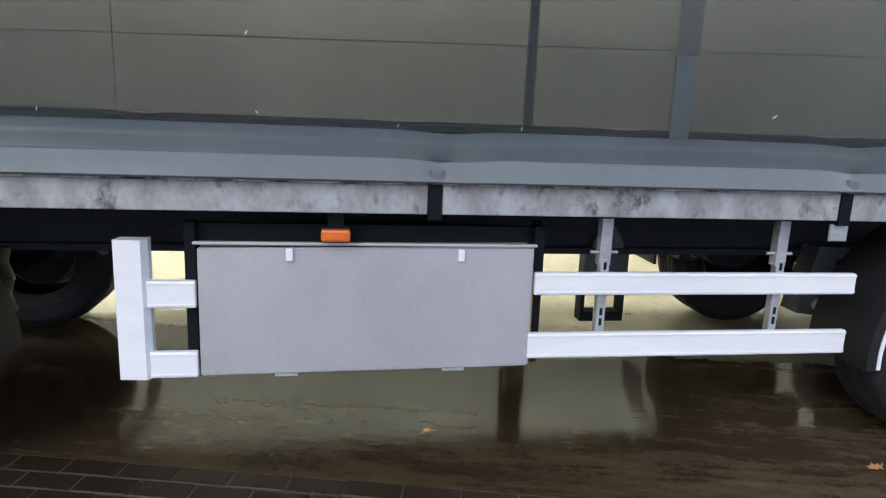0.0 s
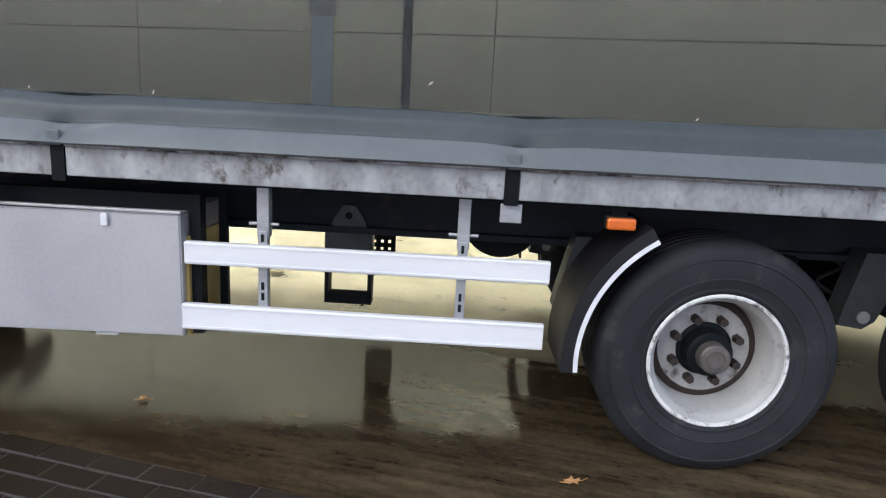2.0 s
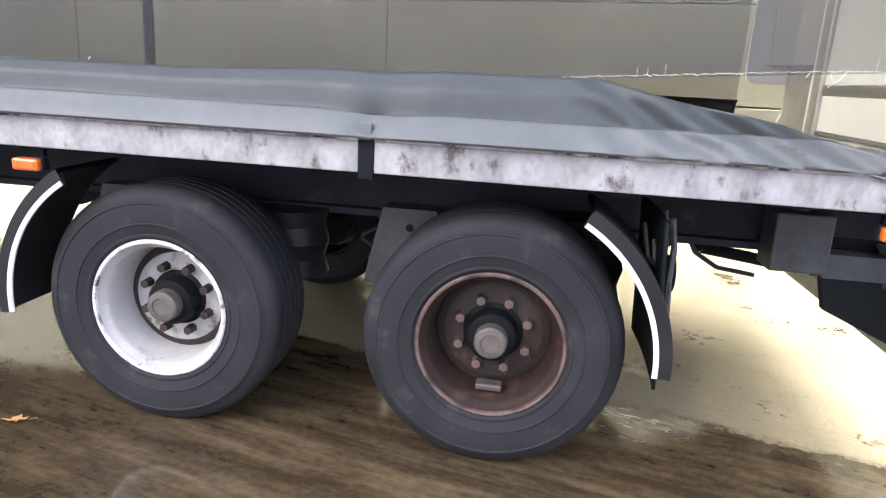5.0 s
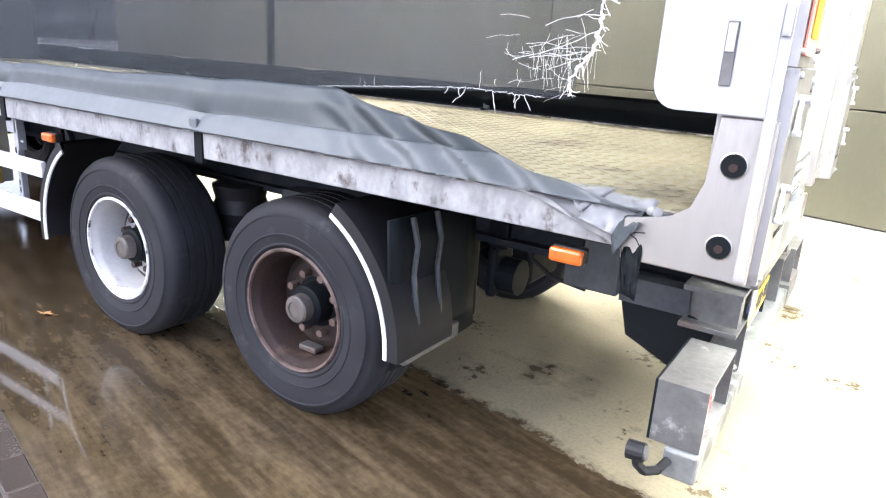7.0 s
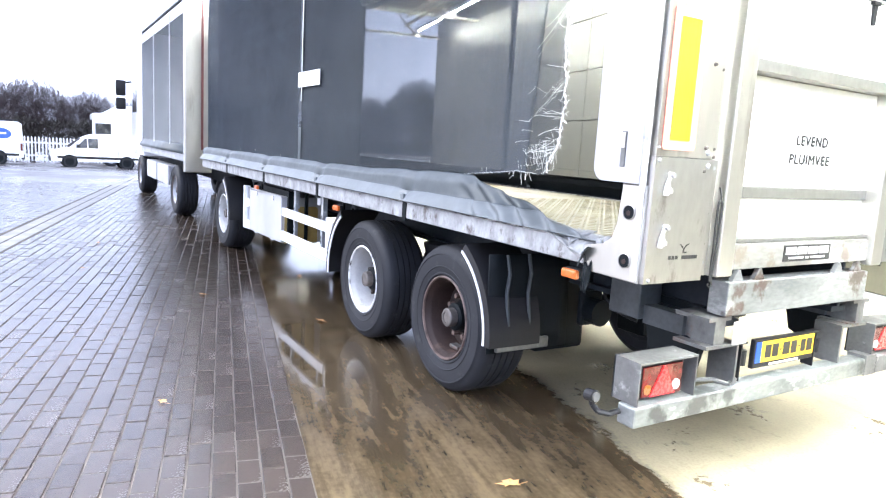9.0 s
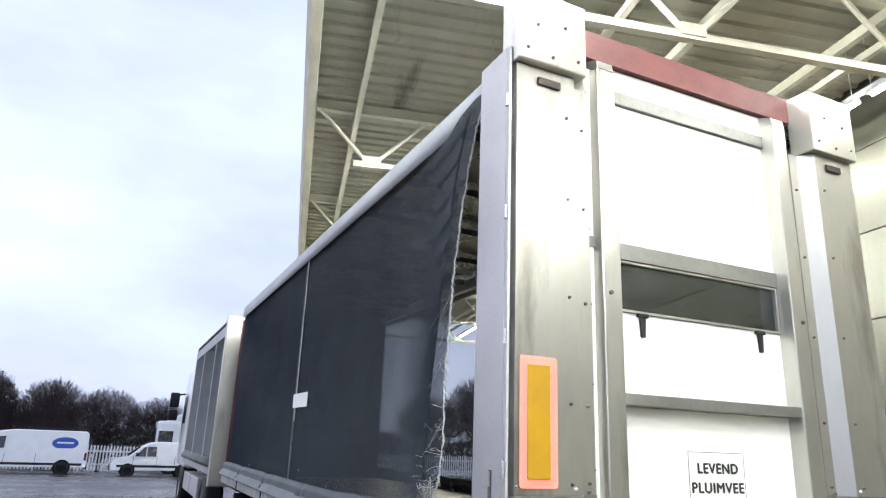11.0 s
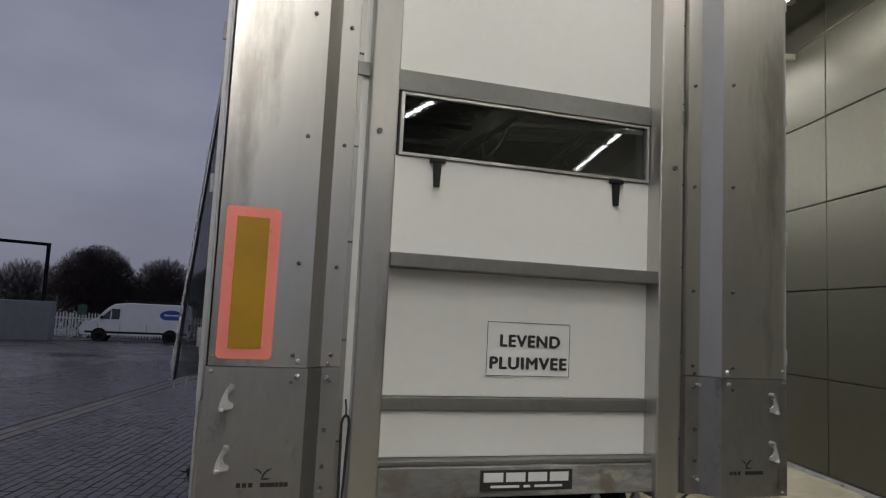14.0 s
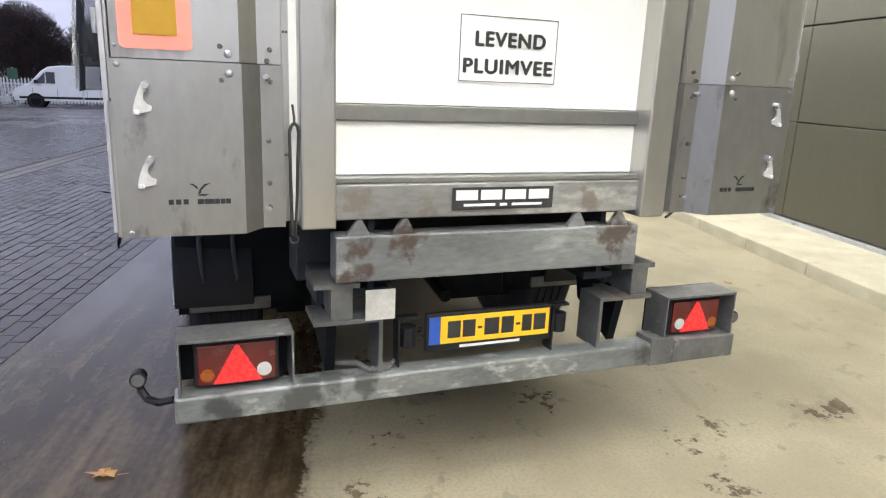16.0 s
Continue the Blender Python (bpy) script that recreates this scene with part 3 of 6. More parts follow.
bm = B()
sheet(bm, [[(x, -260 + 40 * j, ground_z(x)) for x in (-260, -160, -64, -50, -36, -28, -19, 20, 80, 160, 260)] for j in range(14)])
tagged(part("ground", bm, yard_surface()), "wet dark brick-paved yard reaching the horizon", "ground", kind="structure")
bm = B()
box(bm, -21, 22, -7.2, -1.08, -0.2, 0.0)
tagged(in_yard(part("pavement", bm, apron_surface())), "concrete apron, dry and cream under the roof, wet brown outside", "pavement", kind="structure")
kerb = in_yard(thing("kerb", "low cream concrete kerb along the hall wall", "kerb", kind="structure"))
for i in range(34):
    bm = B()
    box(bm, -18.6 + i * 1.0 + 0.003, -17.6 + i * 1.0 - 0.003, -1.08, -0.93, -0.1, 0.125, 0.012)
    part("kerb_stone", bm, KERB, kerb)
bm = B()
box(bm, -18.6, 15.4, -0.93, 0.05, -0.1, 0.118)
part("strip", bm, KERB, kerb)

wall = in_yard(thing("wall_hall", "hall wall of wide olive-grey metal panels with dark joints", "wall", kind="structure"))
bm = B()
box(bm, -18.75, 15.4, 0.03, 0.3, -0.5, 6.7)
part("core", bm, JOINT, wall)
bm = B()
box(bm, -18.75, 15.4, -0.03, 0.03, 0.12, 0.17)
part("base_trim", bm, GALV, wall)
for r in range(6):
    z0 = 0.18 if r == 0 else 1.32 + (r - 1) * 1.1
    z1 = 1.32 + r * 1.1
    for c in range(6):
        bm = B()
        box(bm, -18.6 + c * 5.67 + 0.006, -18.6 + (c + 1) * 5.67 - 0.006, -0.02, 0.032, z0 + 0.007, min(z1, 6.65) - 0.007, 0.006)
        part("panel", bm, PANEL, wall)

bm = B()
box(bm, -18.75, -18.5, 0.31, 14.0, -0.5, 6.7, 0.01)
part("end_wall", bm, PANEL, wall)

canopy = in_yard(thing("ceiling_canopy", "cream corrugated canopy roof on steel trusses", "canopy", kind="structure"))
bm = B()
U0, U1 = -18.6, 15.4
pts = []
for i in range(136):
    u = U0 + 0.25 * i
    pts += [(u, 6.62), (u + 0.16, 6.62), (u + 0.18, 6.58), (u + 0.23, 6.58)]
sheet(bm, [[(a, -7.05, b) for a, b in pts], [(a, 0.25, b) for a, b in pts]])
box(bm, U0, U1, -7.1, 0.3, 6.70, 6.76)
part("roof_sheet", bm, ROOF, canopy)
bm = B()
prism(bm, [(-7.0, 6.25), (-7.12, 6.25), (-7.18, 6.45), (-7.18, 6.85), (-7.0, 6.85)], "x", U0, U1)
part("fascia", bm, CREAM, canopy)
for k in range(9):
    u = -18.25 + 4.0 * k
    bm = B()
    box(bm, u - 0.05, u + 0.05, -6.98, -0.03, 6.42, 6.57)
    box(bm, u - 0.04, u + 0.04, -6.4, -0.03, 5.60, 5.68)
    for i in range(3):
        c = -6.15 + i * 2.6
        tube(bm, [(u, c - 0.8, 6.44), (u, c - 0.05, 5.68)], 0.030, 8)
        if c < -2:
            tube(bm, [(u, c + 0.05, 5.68), (u, c + 0.8, 6.44)], 0.030, 8)
        box(bm, u - 0.06, u + 0.06, c - 0.13, c + 0.13, 5.63, 5.76)
    part("truss", bm, CREAM, canopy)
for v in (-6.4, -4.6, -2.9, -1.2):
    bm = B()
    box(bm, U0, U1, v - 0.04, v + 0.04, 6.30, 6.42)
    part("purlin", bm, CREAM, canopy)
for v, z in ((-1.28, 5.96), (-4.0, 6.1)):
    bm = B()
    box(bm, U0, U1, v - 0.035, v + 0.035, z, z + 0.08)
    part("bracing_bar", bm, CREAM, canopy)
for v in (-0.92, -5.0):
    bm = B()
    box(bm, U0, U1, v - 0.03, v + 0.03, 5.845, 5.89)
    part("lamp_trunking", bm, ALU_DULL, canopy)
for v, us in ((-0.92, [-17.355 + 1.47 * k for k in range(22)]), (-5.0, [-15.2 + 2.43 * k for k in range(13)])):
    for u in us:
        lamp = thing("tube_light", "bright white fluorescent tube light under the canopy", "ceiling light", group="tube lights under the canopy")
        lamp.matrix_world = BUILD @ pose(u, v, 5.78)
        bm = B()
        prism(bm, [(-0.055, 0.005), (-0.035, 0.03), (0.035, 0.03), (0.055, 0.005), (0.058, 0.012), (0.038, 0.064), (-0.038, 0.064), (-0.058, 0.012)], "x", -0.66, 0.66)
        part("housing", bm, ALU_DULL, lamp)
        bm = B()
        cyl(bm, (-0.60, 0, 0.0), (0.60, 0, 0.0), 0.022, seg=10)
        part("tube", bm, LED if v < -2 else LED_WALL, lamp, "glowing white tube")
        for s in (-0.6, 0.6):
            bm = B()
            cyl(bm, (s, 0, 0.11), (s, 0, 0.83), 0.006, seg=6)
            part("hanger", bm, GALV, lamp)

# ---- trailer ----
trailer = thing("trailer", "two-axle poultry trailer with torn dark net curtains", "trailer")
XF, XR, YN, YF = -6.05, 3.02, -0.08, 2.40
# deck and frame
bm = B()
box(bm, XF, XR, YN + 0.03, YF - 0.03, 1.19, 1.24)
deck = part("deck", bm, DECK, trailer, "yellowish dirty tread plate deck")
verts, faces = [], []
for i in range(38):
    for j in range(34):
        x, y = 0.45 + i * 0.066, YN + 0.10 + j * 0.066
        a = radians(45 if (i + j) % 2 else -45)
        c, s = math.cos(a), math.sin(a)
        k = len(verts)
        for l, w, z in ((-0.028, -0.008, 1.24), (0.028, -0.008, 1.24), (0.028, 0.008, 1.24), (-0.028, 0.008, 1.24), (-0.021, -0.003, 1.2435), (0.021, -0.003, 1.2435), (0.021, 0.003, 1.2435), (-0.021, 0.003, 1.2435)):
            verts.append((x + l * c - w * s, y + l * s + w * c, z))
        faces += [(k + 4, k + 5, k + 6, k + 7)] + [(k + q, k + (q + 1) % 4, k + 4 + (q + 1) % 4, k + 4 + q) for q in range(4)]
me = bpy.data.meshes.new("tread_pattern")
me.from_pydata(verts, [], faces)
me.materials.append(DECK)
pattern = new("tread_pattern", me)
pattern.parent = deck
tagged(pattern, kind="stuff")
for y in (0.66, 1.66):
    bm = B()
    half = [(0.07, 0.83), (0.07, 0.86), (0.012, 0.86), (0.012, 1.16), (0.07, 1.16), (0.07, 1.19)]
    prism(bm, [(y + a, z) for a, z in half] + [(y - a, z) for a, z in half[::-1]], "x", XF + 0.3, XR)
    part("chassis_beam", bm, CHASSIS_PAINT, trailer)
for i in range(16):
    x = XF + 0.25 + i * 0.58
    bm = B()
    box(bm, x - 0.03, x + 0.03, YN + 0.09, YF - 0.09, 1.10, 1.188)
    part("cross_member", bm, CHASSIS_PAINT, trailer)
STRAPS = (-6.0, -4.37, -2.615, -0.888, 0.862)
for side, y in ((1, YN), (-1, YF)):
    ends = list(STRAPS) + [2.93]
    for a, b in zip(ends[:-1], ends[1:]):
        bm = B()
        ys = sorted((y, y + side * 0.03))
        box(bm, a + 0.027, b - 0.027, ys[0], ys[1], 1.125, 1.236, 0.004)
        part("side_rail", bm, RAIL, trailer, "flaked galvanised side rail")
        bm = B()
        ys = sorted((y - side * 0.004, y + side * 0.05))
        box(bm, a + 0.027, b - 0.027, ys[0], ys[1], 1.2365, 1.246)
        part("rail_lip", bm, RAIL_EDGE, trailer)
    bm = B()
    ys = sorted((y + side * 0.032, y + side * 0.07))
    box(bm, XF, 2.95, ys[0], ys[1], 1.115, 1.19)
    part("outer_beam", bm, DARK, trailer)


def lift(x):
    """How much higher the near curtain is hung towards the rear."""
    return float(np.interp(x, (-1.0, 0.2, 0.9, 1.62), (0.0, 0.008, 0.040, 0.045)))


def skirt(side, y, last, tall, low, high):
    """The tarpaulin hem: bulged above the rail, pinched at each strap, cut away aslant where it is torn."""
    prof = [(0.0, 1.247), (-0.046, 1.249), (-0.055, 1.257), (-0.036, 1.288), (-0.006, 1.330), (0.002, 1.339), (0.014, 1.400), (0.050, tall)]
    rows = []
    n = 320

    def on_profile(q):
        q = min(6.999, max(0.0, q))
        k = int(q)
        a, b = prof[k], prof[k + 1]
        return [a[i] + (b[i] - a[i]) * (q - k) for i in (0, 1)]
    def cut(x):
        """How far up the profile the torn hem still reaches."""
        if side < 0 or x < 1.62:
            return 7.0
        zt = float(np.interp(x, (1.62, 1.87, 2.19, 2.51, 2.78, 2.9), (1.438, 1.400, 1.365, 1.30, 1.256, 1.249)))
        return float(np.interp(zt, [p[1] for p in prof], range(8)))
    for i in range(n + 1):
        x = XF + 0.05 + (last - XF - 0.05) * i / n
        pinch = max(math.exp(-((x - s - 0.01) / 0.05) ** 2) for s in STRAPS)
        wide = max(math.exp(-((x - s - 0.05) / 0.13) ** 2) for s in STRAPS)
        near = min(STRAPS, key=lambda s: abs(x - s))
        fall = min(1.0, max(0.0, (x - 1.45) / 0.5)) if side > 0 else 0.0
        top = cut(x)
        row = []
        for k in range(15):
            q = min(low, top) + (min(high, top) - min(low, top)) * k / 14
            dy, z = on_profile(q)
            z += lift(x) * max(0.0, (z - 1.339) / 0.1) * (side > 0)
            w = 0.003 * noise.noise((x * 2.3, q * 0.7, side)) + 0.0015 * noise.noise((x * 9, q, 3))
            fold = 0.021 * math.sin((x + (z - 1.25) * 1.7) * 29 + 2.5 * noise.noise((x * 4, z * 6, 2))) * fall * min(1.0, q / 2) * (2.75 > x)
            star = 0.012 * wide * math.sin((x - near) * 70 / (0.6 + abs(q - 2.6))) * min(1.0, max(0.0, (q - 2.8) / 1.5))
            zz = z - 0.012 * wide * min(1.0, max(0.0, (q - 1.5) / 2))
            yy = dy + 0.026 * pinch * math.sin(math.pi * min(1.0, q / 5.5)) + w + 0.015 * fall * min(1.0, q / 3) + fold + star * 0.6
            row.append((x, y + side * yy, zz))
        rows.append(row)
    bm = sheet(B(), rows)
    cloth = solid(part("skirt" if high > 5 else "skirt_lit_band", bm, (TARP if high > 5 else TARP_LIT) if side > 0 else DARK, trailer, "grey tarpaulin skirt, creased and torn" if side > 0 else "skirt of the far curtain, its backlit shade in the colour", True), 0.003)
    return cloth


# Near skirt in two pieces: the lower slope carries the painted sky light.
skirt(1, YN, 2.90, 1.438, 0.0, 4.5)
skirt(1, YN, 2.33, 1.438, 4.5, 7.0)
# Far skirt is coloured black, which paints in its backlit shade.
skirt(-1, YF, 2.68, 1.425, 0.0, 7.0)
for side, y in ((1, YN), (-1, YF)):
    for s in STRAPS[1:]:
        bm = B()
        ys = sorted((y - side * 0.006, y + side * 0.02))
        box(bm, s - 0.026, s + 0.026, ys[0], ys[1], 1.105, 1.252)
        part("strap", bm, DARK, trailer)
        bm = B()
        ys = sorted((y - side * 0.03, y - side * 0.012))
        box(bm, s - 0.026, s + 0.026, ys[0], ys[1], 1.242, 1.30, 0.006)
        part("strap_tab", bm, TARP_LIT, trailer, "grey cloth strap tab")
# net curtains
def edge_x(z):
    """Where the torn net ends at height z."""
    t = (z - 1.5) / 2.35
    return 2.77 - 0.06 * t - 0.10 * math.sin(t * 3.0) - 0.10 * math.exp(-((z - 1.5) / 0.2) ** 2) + 0.03 * noise.noise((z * 3, 0, 0)) + 0.02 * noise.noise((z * 11, 4, 0))


def tear_y(x, z):
    """How far the loose end of the net stands off to the outside: most at its foot."""
    return -0.31 * min(1.0, max(0.0, (x - 1.3) / 1.2)) ** 2 * min(1.0, max(0.0, (3.95 - z) / 2.4)) ** 0.5


def net_z(x):
    """The lower edge of the near net."""
    return 1.43 + lift(x) + 0.065 * min(1.0, max(0.0, (x - 1.4) / 0.9))


def net(side, y, torn):
    rows = []
    nx, nz = 120, 26
    for j in range(nz + 1):
        t = j / nz
        row = []
        for i in range(nx + 1):
            s = i / nx
            z0 = 1.43
            if torn:
                x_guess = XF + 0.06 + (2.5 - XF) * s
                z0 = net_z(x_guess)
            z = z0 + (3.86 - z0) * t
            xe = edge_x(z) if torn else 2.66
            x = XF + 0.06 + (xe - XF - 0.06) * s
            yy = tear_y(x, z) * torn + 0.083 + 0.012 * noise.noise((x * 0.6, z * 0.5, side * 5)) * math.sin(math.pi * t)
            row.append((x, y + side * yy, z))
        rows.append(row)
    return part("net_curtain", sheet(B(), rows), NET, trailer, "dark see-through net curtain" + (", torn and frayed at its end" if torn else ""), True)


net(1, YN, True)
net(-1, YF, False)
# frayed threads along the tear
rng = random.Random(7)


def on_net(x, z, off=0.005):
    return (x, YN + 0.083 + tear_y(x, z) - off, z)


def strand(bm, p, angle, length, r, curl=0.5, steps=5):
    """A loose thread that wanders as it goes."""
    pts, a = [p], angle
    x, y, z = p
    for k in range(steps):
        a += rng.uniform(-curl, curl)
        x, z = x + math.cos(a) * length / steps, z + math.sin(a) * length / steps
        y += rng.uniform(-0.004, 0.003)
        pts.append((x, y, z))
    return tube(bm, pts, r, 4)


bm = B()
prev = None
for i in range(260):
    z = 1.55 + 2.28 * i / 259
    x = edge_x(z)
    p = on_net(x + rng.uniform(-0.006, 0.008), z)
    if prev:
        cyl(bm, prev, p, rng.uniform(0.0022, 0.0055), seg=5)
    prev = p
    if rng.random() < 0.85:
        strand(bm, p, rng.choice((rng.uniform(-0.9, 0.9), rng.uniform(-1.8, -0.9))), rng.uniform(0.012, 0.045), rng.uniform(0.0006, 0.0013), 0.7, 3)
# bottom edge with hanging ends
for i in range(90):
    x0 = 1.50 + 1.08 * i / 89
    z = net_z(x0) + 0.002
    tube(bm, [on_net(x0, z), on_net(x0 + 0.0125, z + rng.uniform(-0.004, 0.004))], rng.uniform(0.0004, 0.0011), 5)
    if rng.random() < 0.05 + 0.2 * (i > 60):
        strand(bm, on_net(x0, z), rng.uniform(-2.2, -0.9), rng.uniform(0.02, 0.07), 0.0012, 0.5, 4)
# the thinned corner, where warp and weft still hang together
for i in range(85):
    u = rng.random() ** 1.6
    z = 1.55 + 0.42 * rng.random()
    x1 = edge_x(z) - 0.24 * u
    if rng.random() < 0.5:
        strand(bm, on_net(x1, 1.545 + 0.1 * rng.random()), math.pi / 2, rng.uniform(0.03, 0.13) * (1.2 - u), rng.uniform(0.0003, 0.0006), 0.18, 6)
    else:
        strand(bm, on_net(x1, z), math.pi + rng.uniform(-0.1, 0.1), rng.uniform(0.03, 0.11), rng.uniform(0.0003, 0.0007), 0.25, 6)
for i in range(4):
    x0 = 1.65 + 0.75 * rng.random()
    strand(bm, on_net(x0, net_z(x0)), math.pi / 2, rng.uniform(0.02, 0.06), rng.uniform(0.0003, 0.0005), 0.08, 5)
for z, l in ((1.66, 0.17), (1.71, 0.24), (1.745, 0.15), (1.80, 0.2), (1.815, 0.13), (1.92, 0.08), (2.02, 0.12), (2.2, 0.1), (2.42, 0.12)):
    strand(bm, on_net(edge_x(z), z), math.pi + rng.uniform(-0.12, 0.12), l, 0.0010, 0.3, 9)
for z1 in (1.98, 2.32, 2.62):
    for w in range(6):
        d0 = rng.uniform(0, 0.02)
        strand(bm, on_net(edge_x(z1) - d0, z1 - rng.uniform(0, 0.05)), math.pi + 0.72 + rng.uniform(-0.05, 0.05), rng.uniform(0.10, 0.30), rng.uniform(0.0003, 0.0006), 0.12, 6)
for i in range(9):
    x0, z0 = rng.uniform(-5.5, 1.8), 1.445 + rng.random() ** 4 * 0.35
    strand(bm, on_net(x0, z0), rng.uniform(0.8, 2.2), rng.uniform(0.01, 0.02), 0.0012, 0.4, 2)
part("frayed_threads", bm, THREAD, trailer, "frayed white threads of the torn net")
# the thicker upright cords of the near net, each a thin ribbon standing on edge
verts, faces = [], []
for i in range(3900):
    x = XF + 0.08 + 0.00225 * (i + 0.35 * math.sin(i * 12.9898) * math.sin(i * 78.233))
    z0 = net_z(x)
    prev = False
    for j in range(13):
        z = z0 + (3.86 - z0) * j / 12
        if x > edge_x(z) - 0.015:
            prev = False
            continue
        y = YN + 0.083 + tear_y(x, z) + 0.012 * noise.noise((x * 0.6, z * 0.5, 5)) * math.sin(math.pi * j / 12)
        k = len(verts)
        verts += [(x, y - 0.00027, z), (x, y + 0.00034, z)]
        if prev:
            faces.append((k - 2, k - 1, k + 1, k))
        prev = True
me = bpy.data.meshes.new("net_weave")
me.from_pydata(verts, [], faces)
me.materials.append(CORD)
cords = new("net_weave", me)
cords.parent = trailer
tagged(cords, "dark upright weave of the net", kind="stuff")
# seams, poles and patches of the near net
bm = B()
sheet(bm, [[(-1.668 + 0.01 * noise.noise((z, 1, 1)), YN + 0.072, z), (-1.585 + 0.01 * noise.noise((z, 2, 1)), YN + 0.072, z)] for z in np.linspace(1.43, 1.76, 6)])
solid(part("seam_patch", bm, TARP, trailer, "grey tarpaulin patch on the seam"), 0.004)
bm = B()
sheet(bm, [[(-1.675, YN + 0.070, z), (-1.575, YN + 0.070, z)] for z in np.linspace(1.76, 3.85, 30)])
part("seam_band", bm, NET_DOUBLE, trailer, "doubled net along the seam")
bm = B()
sheet(bm, [[(-1.60 + 0.012 * noise.noise((z * 3, 5, 1)), YN + 0.066, z), (-1.578 + 0.016 * noise.noise((z * 4, 2, 1)), YN + 0.066, z)] for z in np.linspace(2.02, 3.85, 60)])
solid(part("seam", bm, THREAD, trailer, "pale worn seam strip"), 0.003)
bm = B()
box(bm, -1.66, -1.06, YN + 0.055, YN + 0.060, 2.155, 2.30)
part("sticker", bm, PAPER, trailer, "cream sticker with faded print")
for side, y in ((1, YN), (-1, YF)):
    for x in (-1.545,) if side < 0 else ():
        bm = B()
        ys = (y + 0.12, y + 0.16)
        box(bm, x - 0.035, x + 0.035, ys[0], ys[1], 1.13, 3.95, 0.006)
        part("side_post", bm, DARK, trailer)
    bm = B()
    ys = sorted((y + side * 0.06, y + side * 0.15))
    box(bm, XF, XR, ys[0], ys[1], 3.84, 3.98, 0.01)
    part("roof_rail", bm, ALU_DULL, trailer)
    bm = B()
    sheet(bm, [[(XF + 0.05, y + side * a, z), (2.8, y + side * a, z)] for a, z in ((0.05, 3.78), (0.045, 3.86), (0.052, 3.95), (0.09, 4.0))])
    solid(part("roof_hem", bm, ROOF_HEM, trailer, "grey tarpaulin roof hem", True), 0.004)
bm = B()
rows = []
for j in range(9):
    y = YN + 0.09 + (YF - YN - 0.18) * j / 8
    rows.append([(XF + (XR - XF) * i / 40, y, 4.0 + 0.05 * math.sin(math.pi * j / 8) + 0.008 * noise.noise((i * 0.5, j, 0))) for i in range(41)])
solid(part("roof", sheet(bm, rows), ROOF_SKIN, trailer, "dark glossy tarpaulin roof", True), 0.006)
for i in range(9):
    x = XF + 0.9 + i * 1.0
    bm = B()
    box(bm, x - 0.03, x + 0.03, YN + 0.1, YF - 0.1, 3.93, 3.99)
    part("roof_bow", bm, ROOF_SKIN, trailer)
# front wall of the body
bm = B()
box(bm, -5.42, -5.36, YN + 0.10, YF - 0.05, 1.245, 3.98, 0.01)
part("front_wall", bm, TARP, trailer)

# ---- wheels ----
TYRE = [(0.272, 0.04), (0.281, 0.016), (0.296, 0.009), (0.299, 0.004), (0.307, 0.004), (0.310, 0.007), (0.345, -0.001), (0.348, -0.005), (0.352, -0.005), (0.355, -0.002), (0.40, -0.005), (0.428, -0.003), (0.431, -0.007), (0.438, -0.006), (0.441, 0.0), (0.462, 0.010), (0.482, 0.026), (0.494, 0.045), (0.498, 0.07)]
for a in (0.105, 0.155, 0.205, 0.255, 0.305):
    TYRE += [(0.4985, a - 0.006), (0.486, a - 0.004), (0.486, a + 0.004), (0.4985, a + 0.006)]
TYRE += [(r, 0.37 - y) for r, y in TYRE[18::-1]]
FLANGE = [(0.281, 0.022), (0.2865, 0.010), (0.280, 0.003), (0.272, 0.005), (0.2685, 0.016)]
RIM = [(0.2683, 0.016), (0.263, 0.03), (0.252, 0.042), (0.243, 0.06), (0.237, 0.165), (0.229, 0.20), (0.222, 0.26)]
CRUST = [(0.2335, 0.215), (0.226, 0.194), (0.195, 0.179)]
DISC = [(0.195, 0.1795), (0.19, 0.178), (0.12, 0.172), (0.112, 0.19), (0.0, 0.19)]


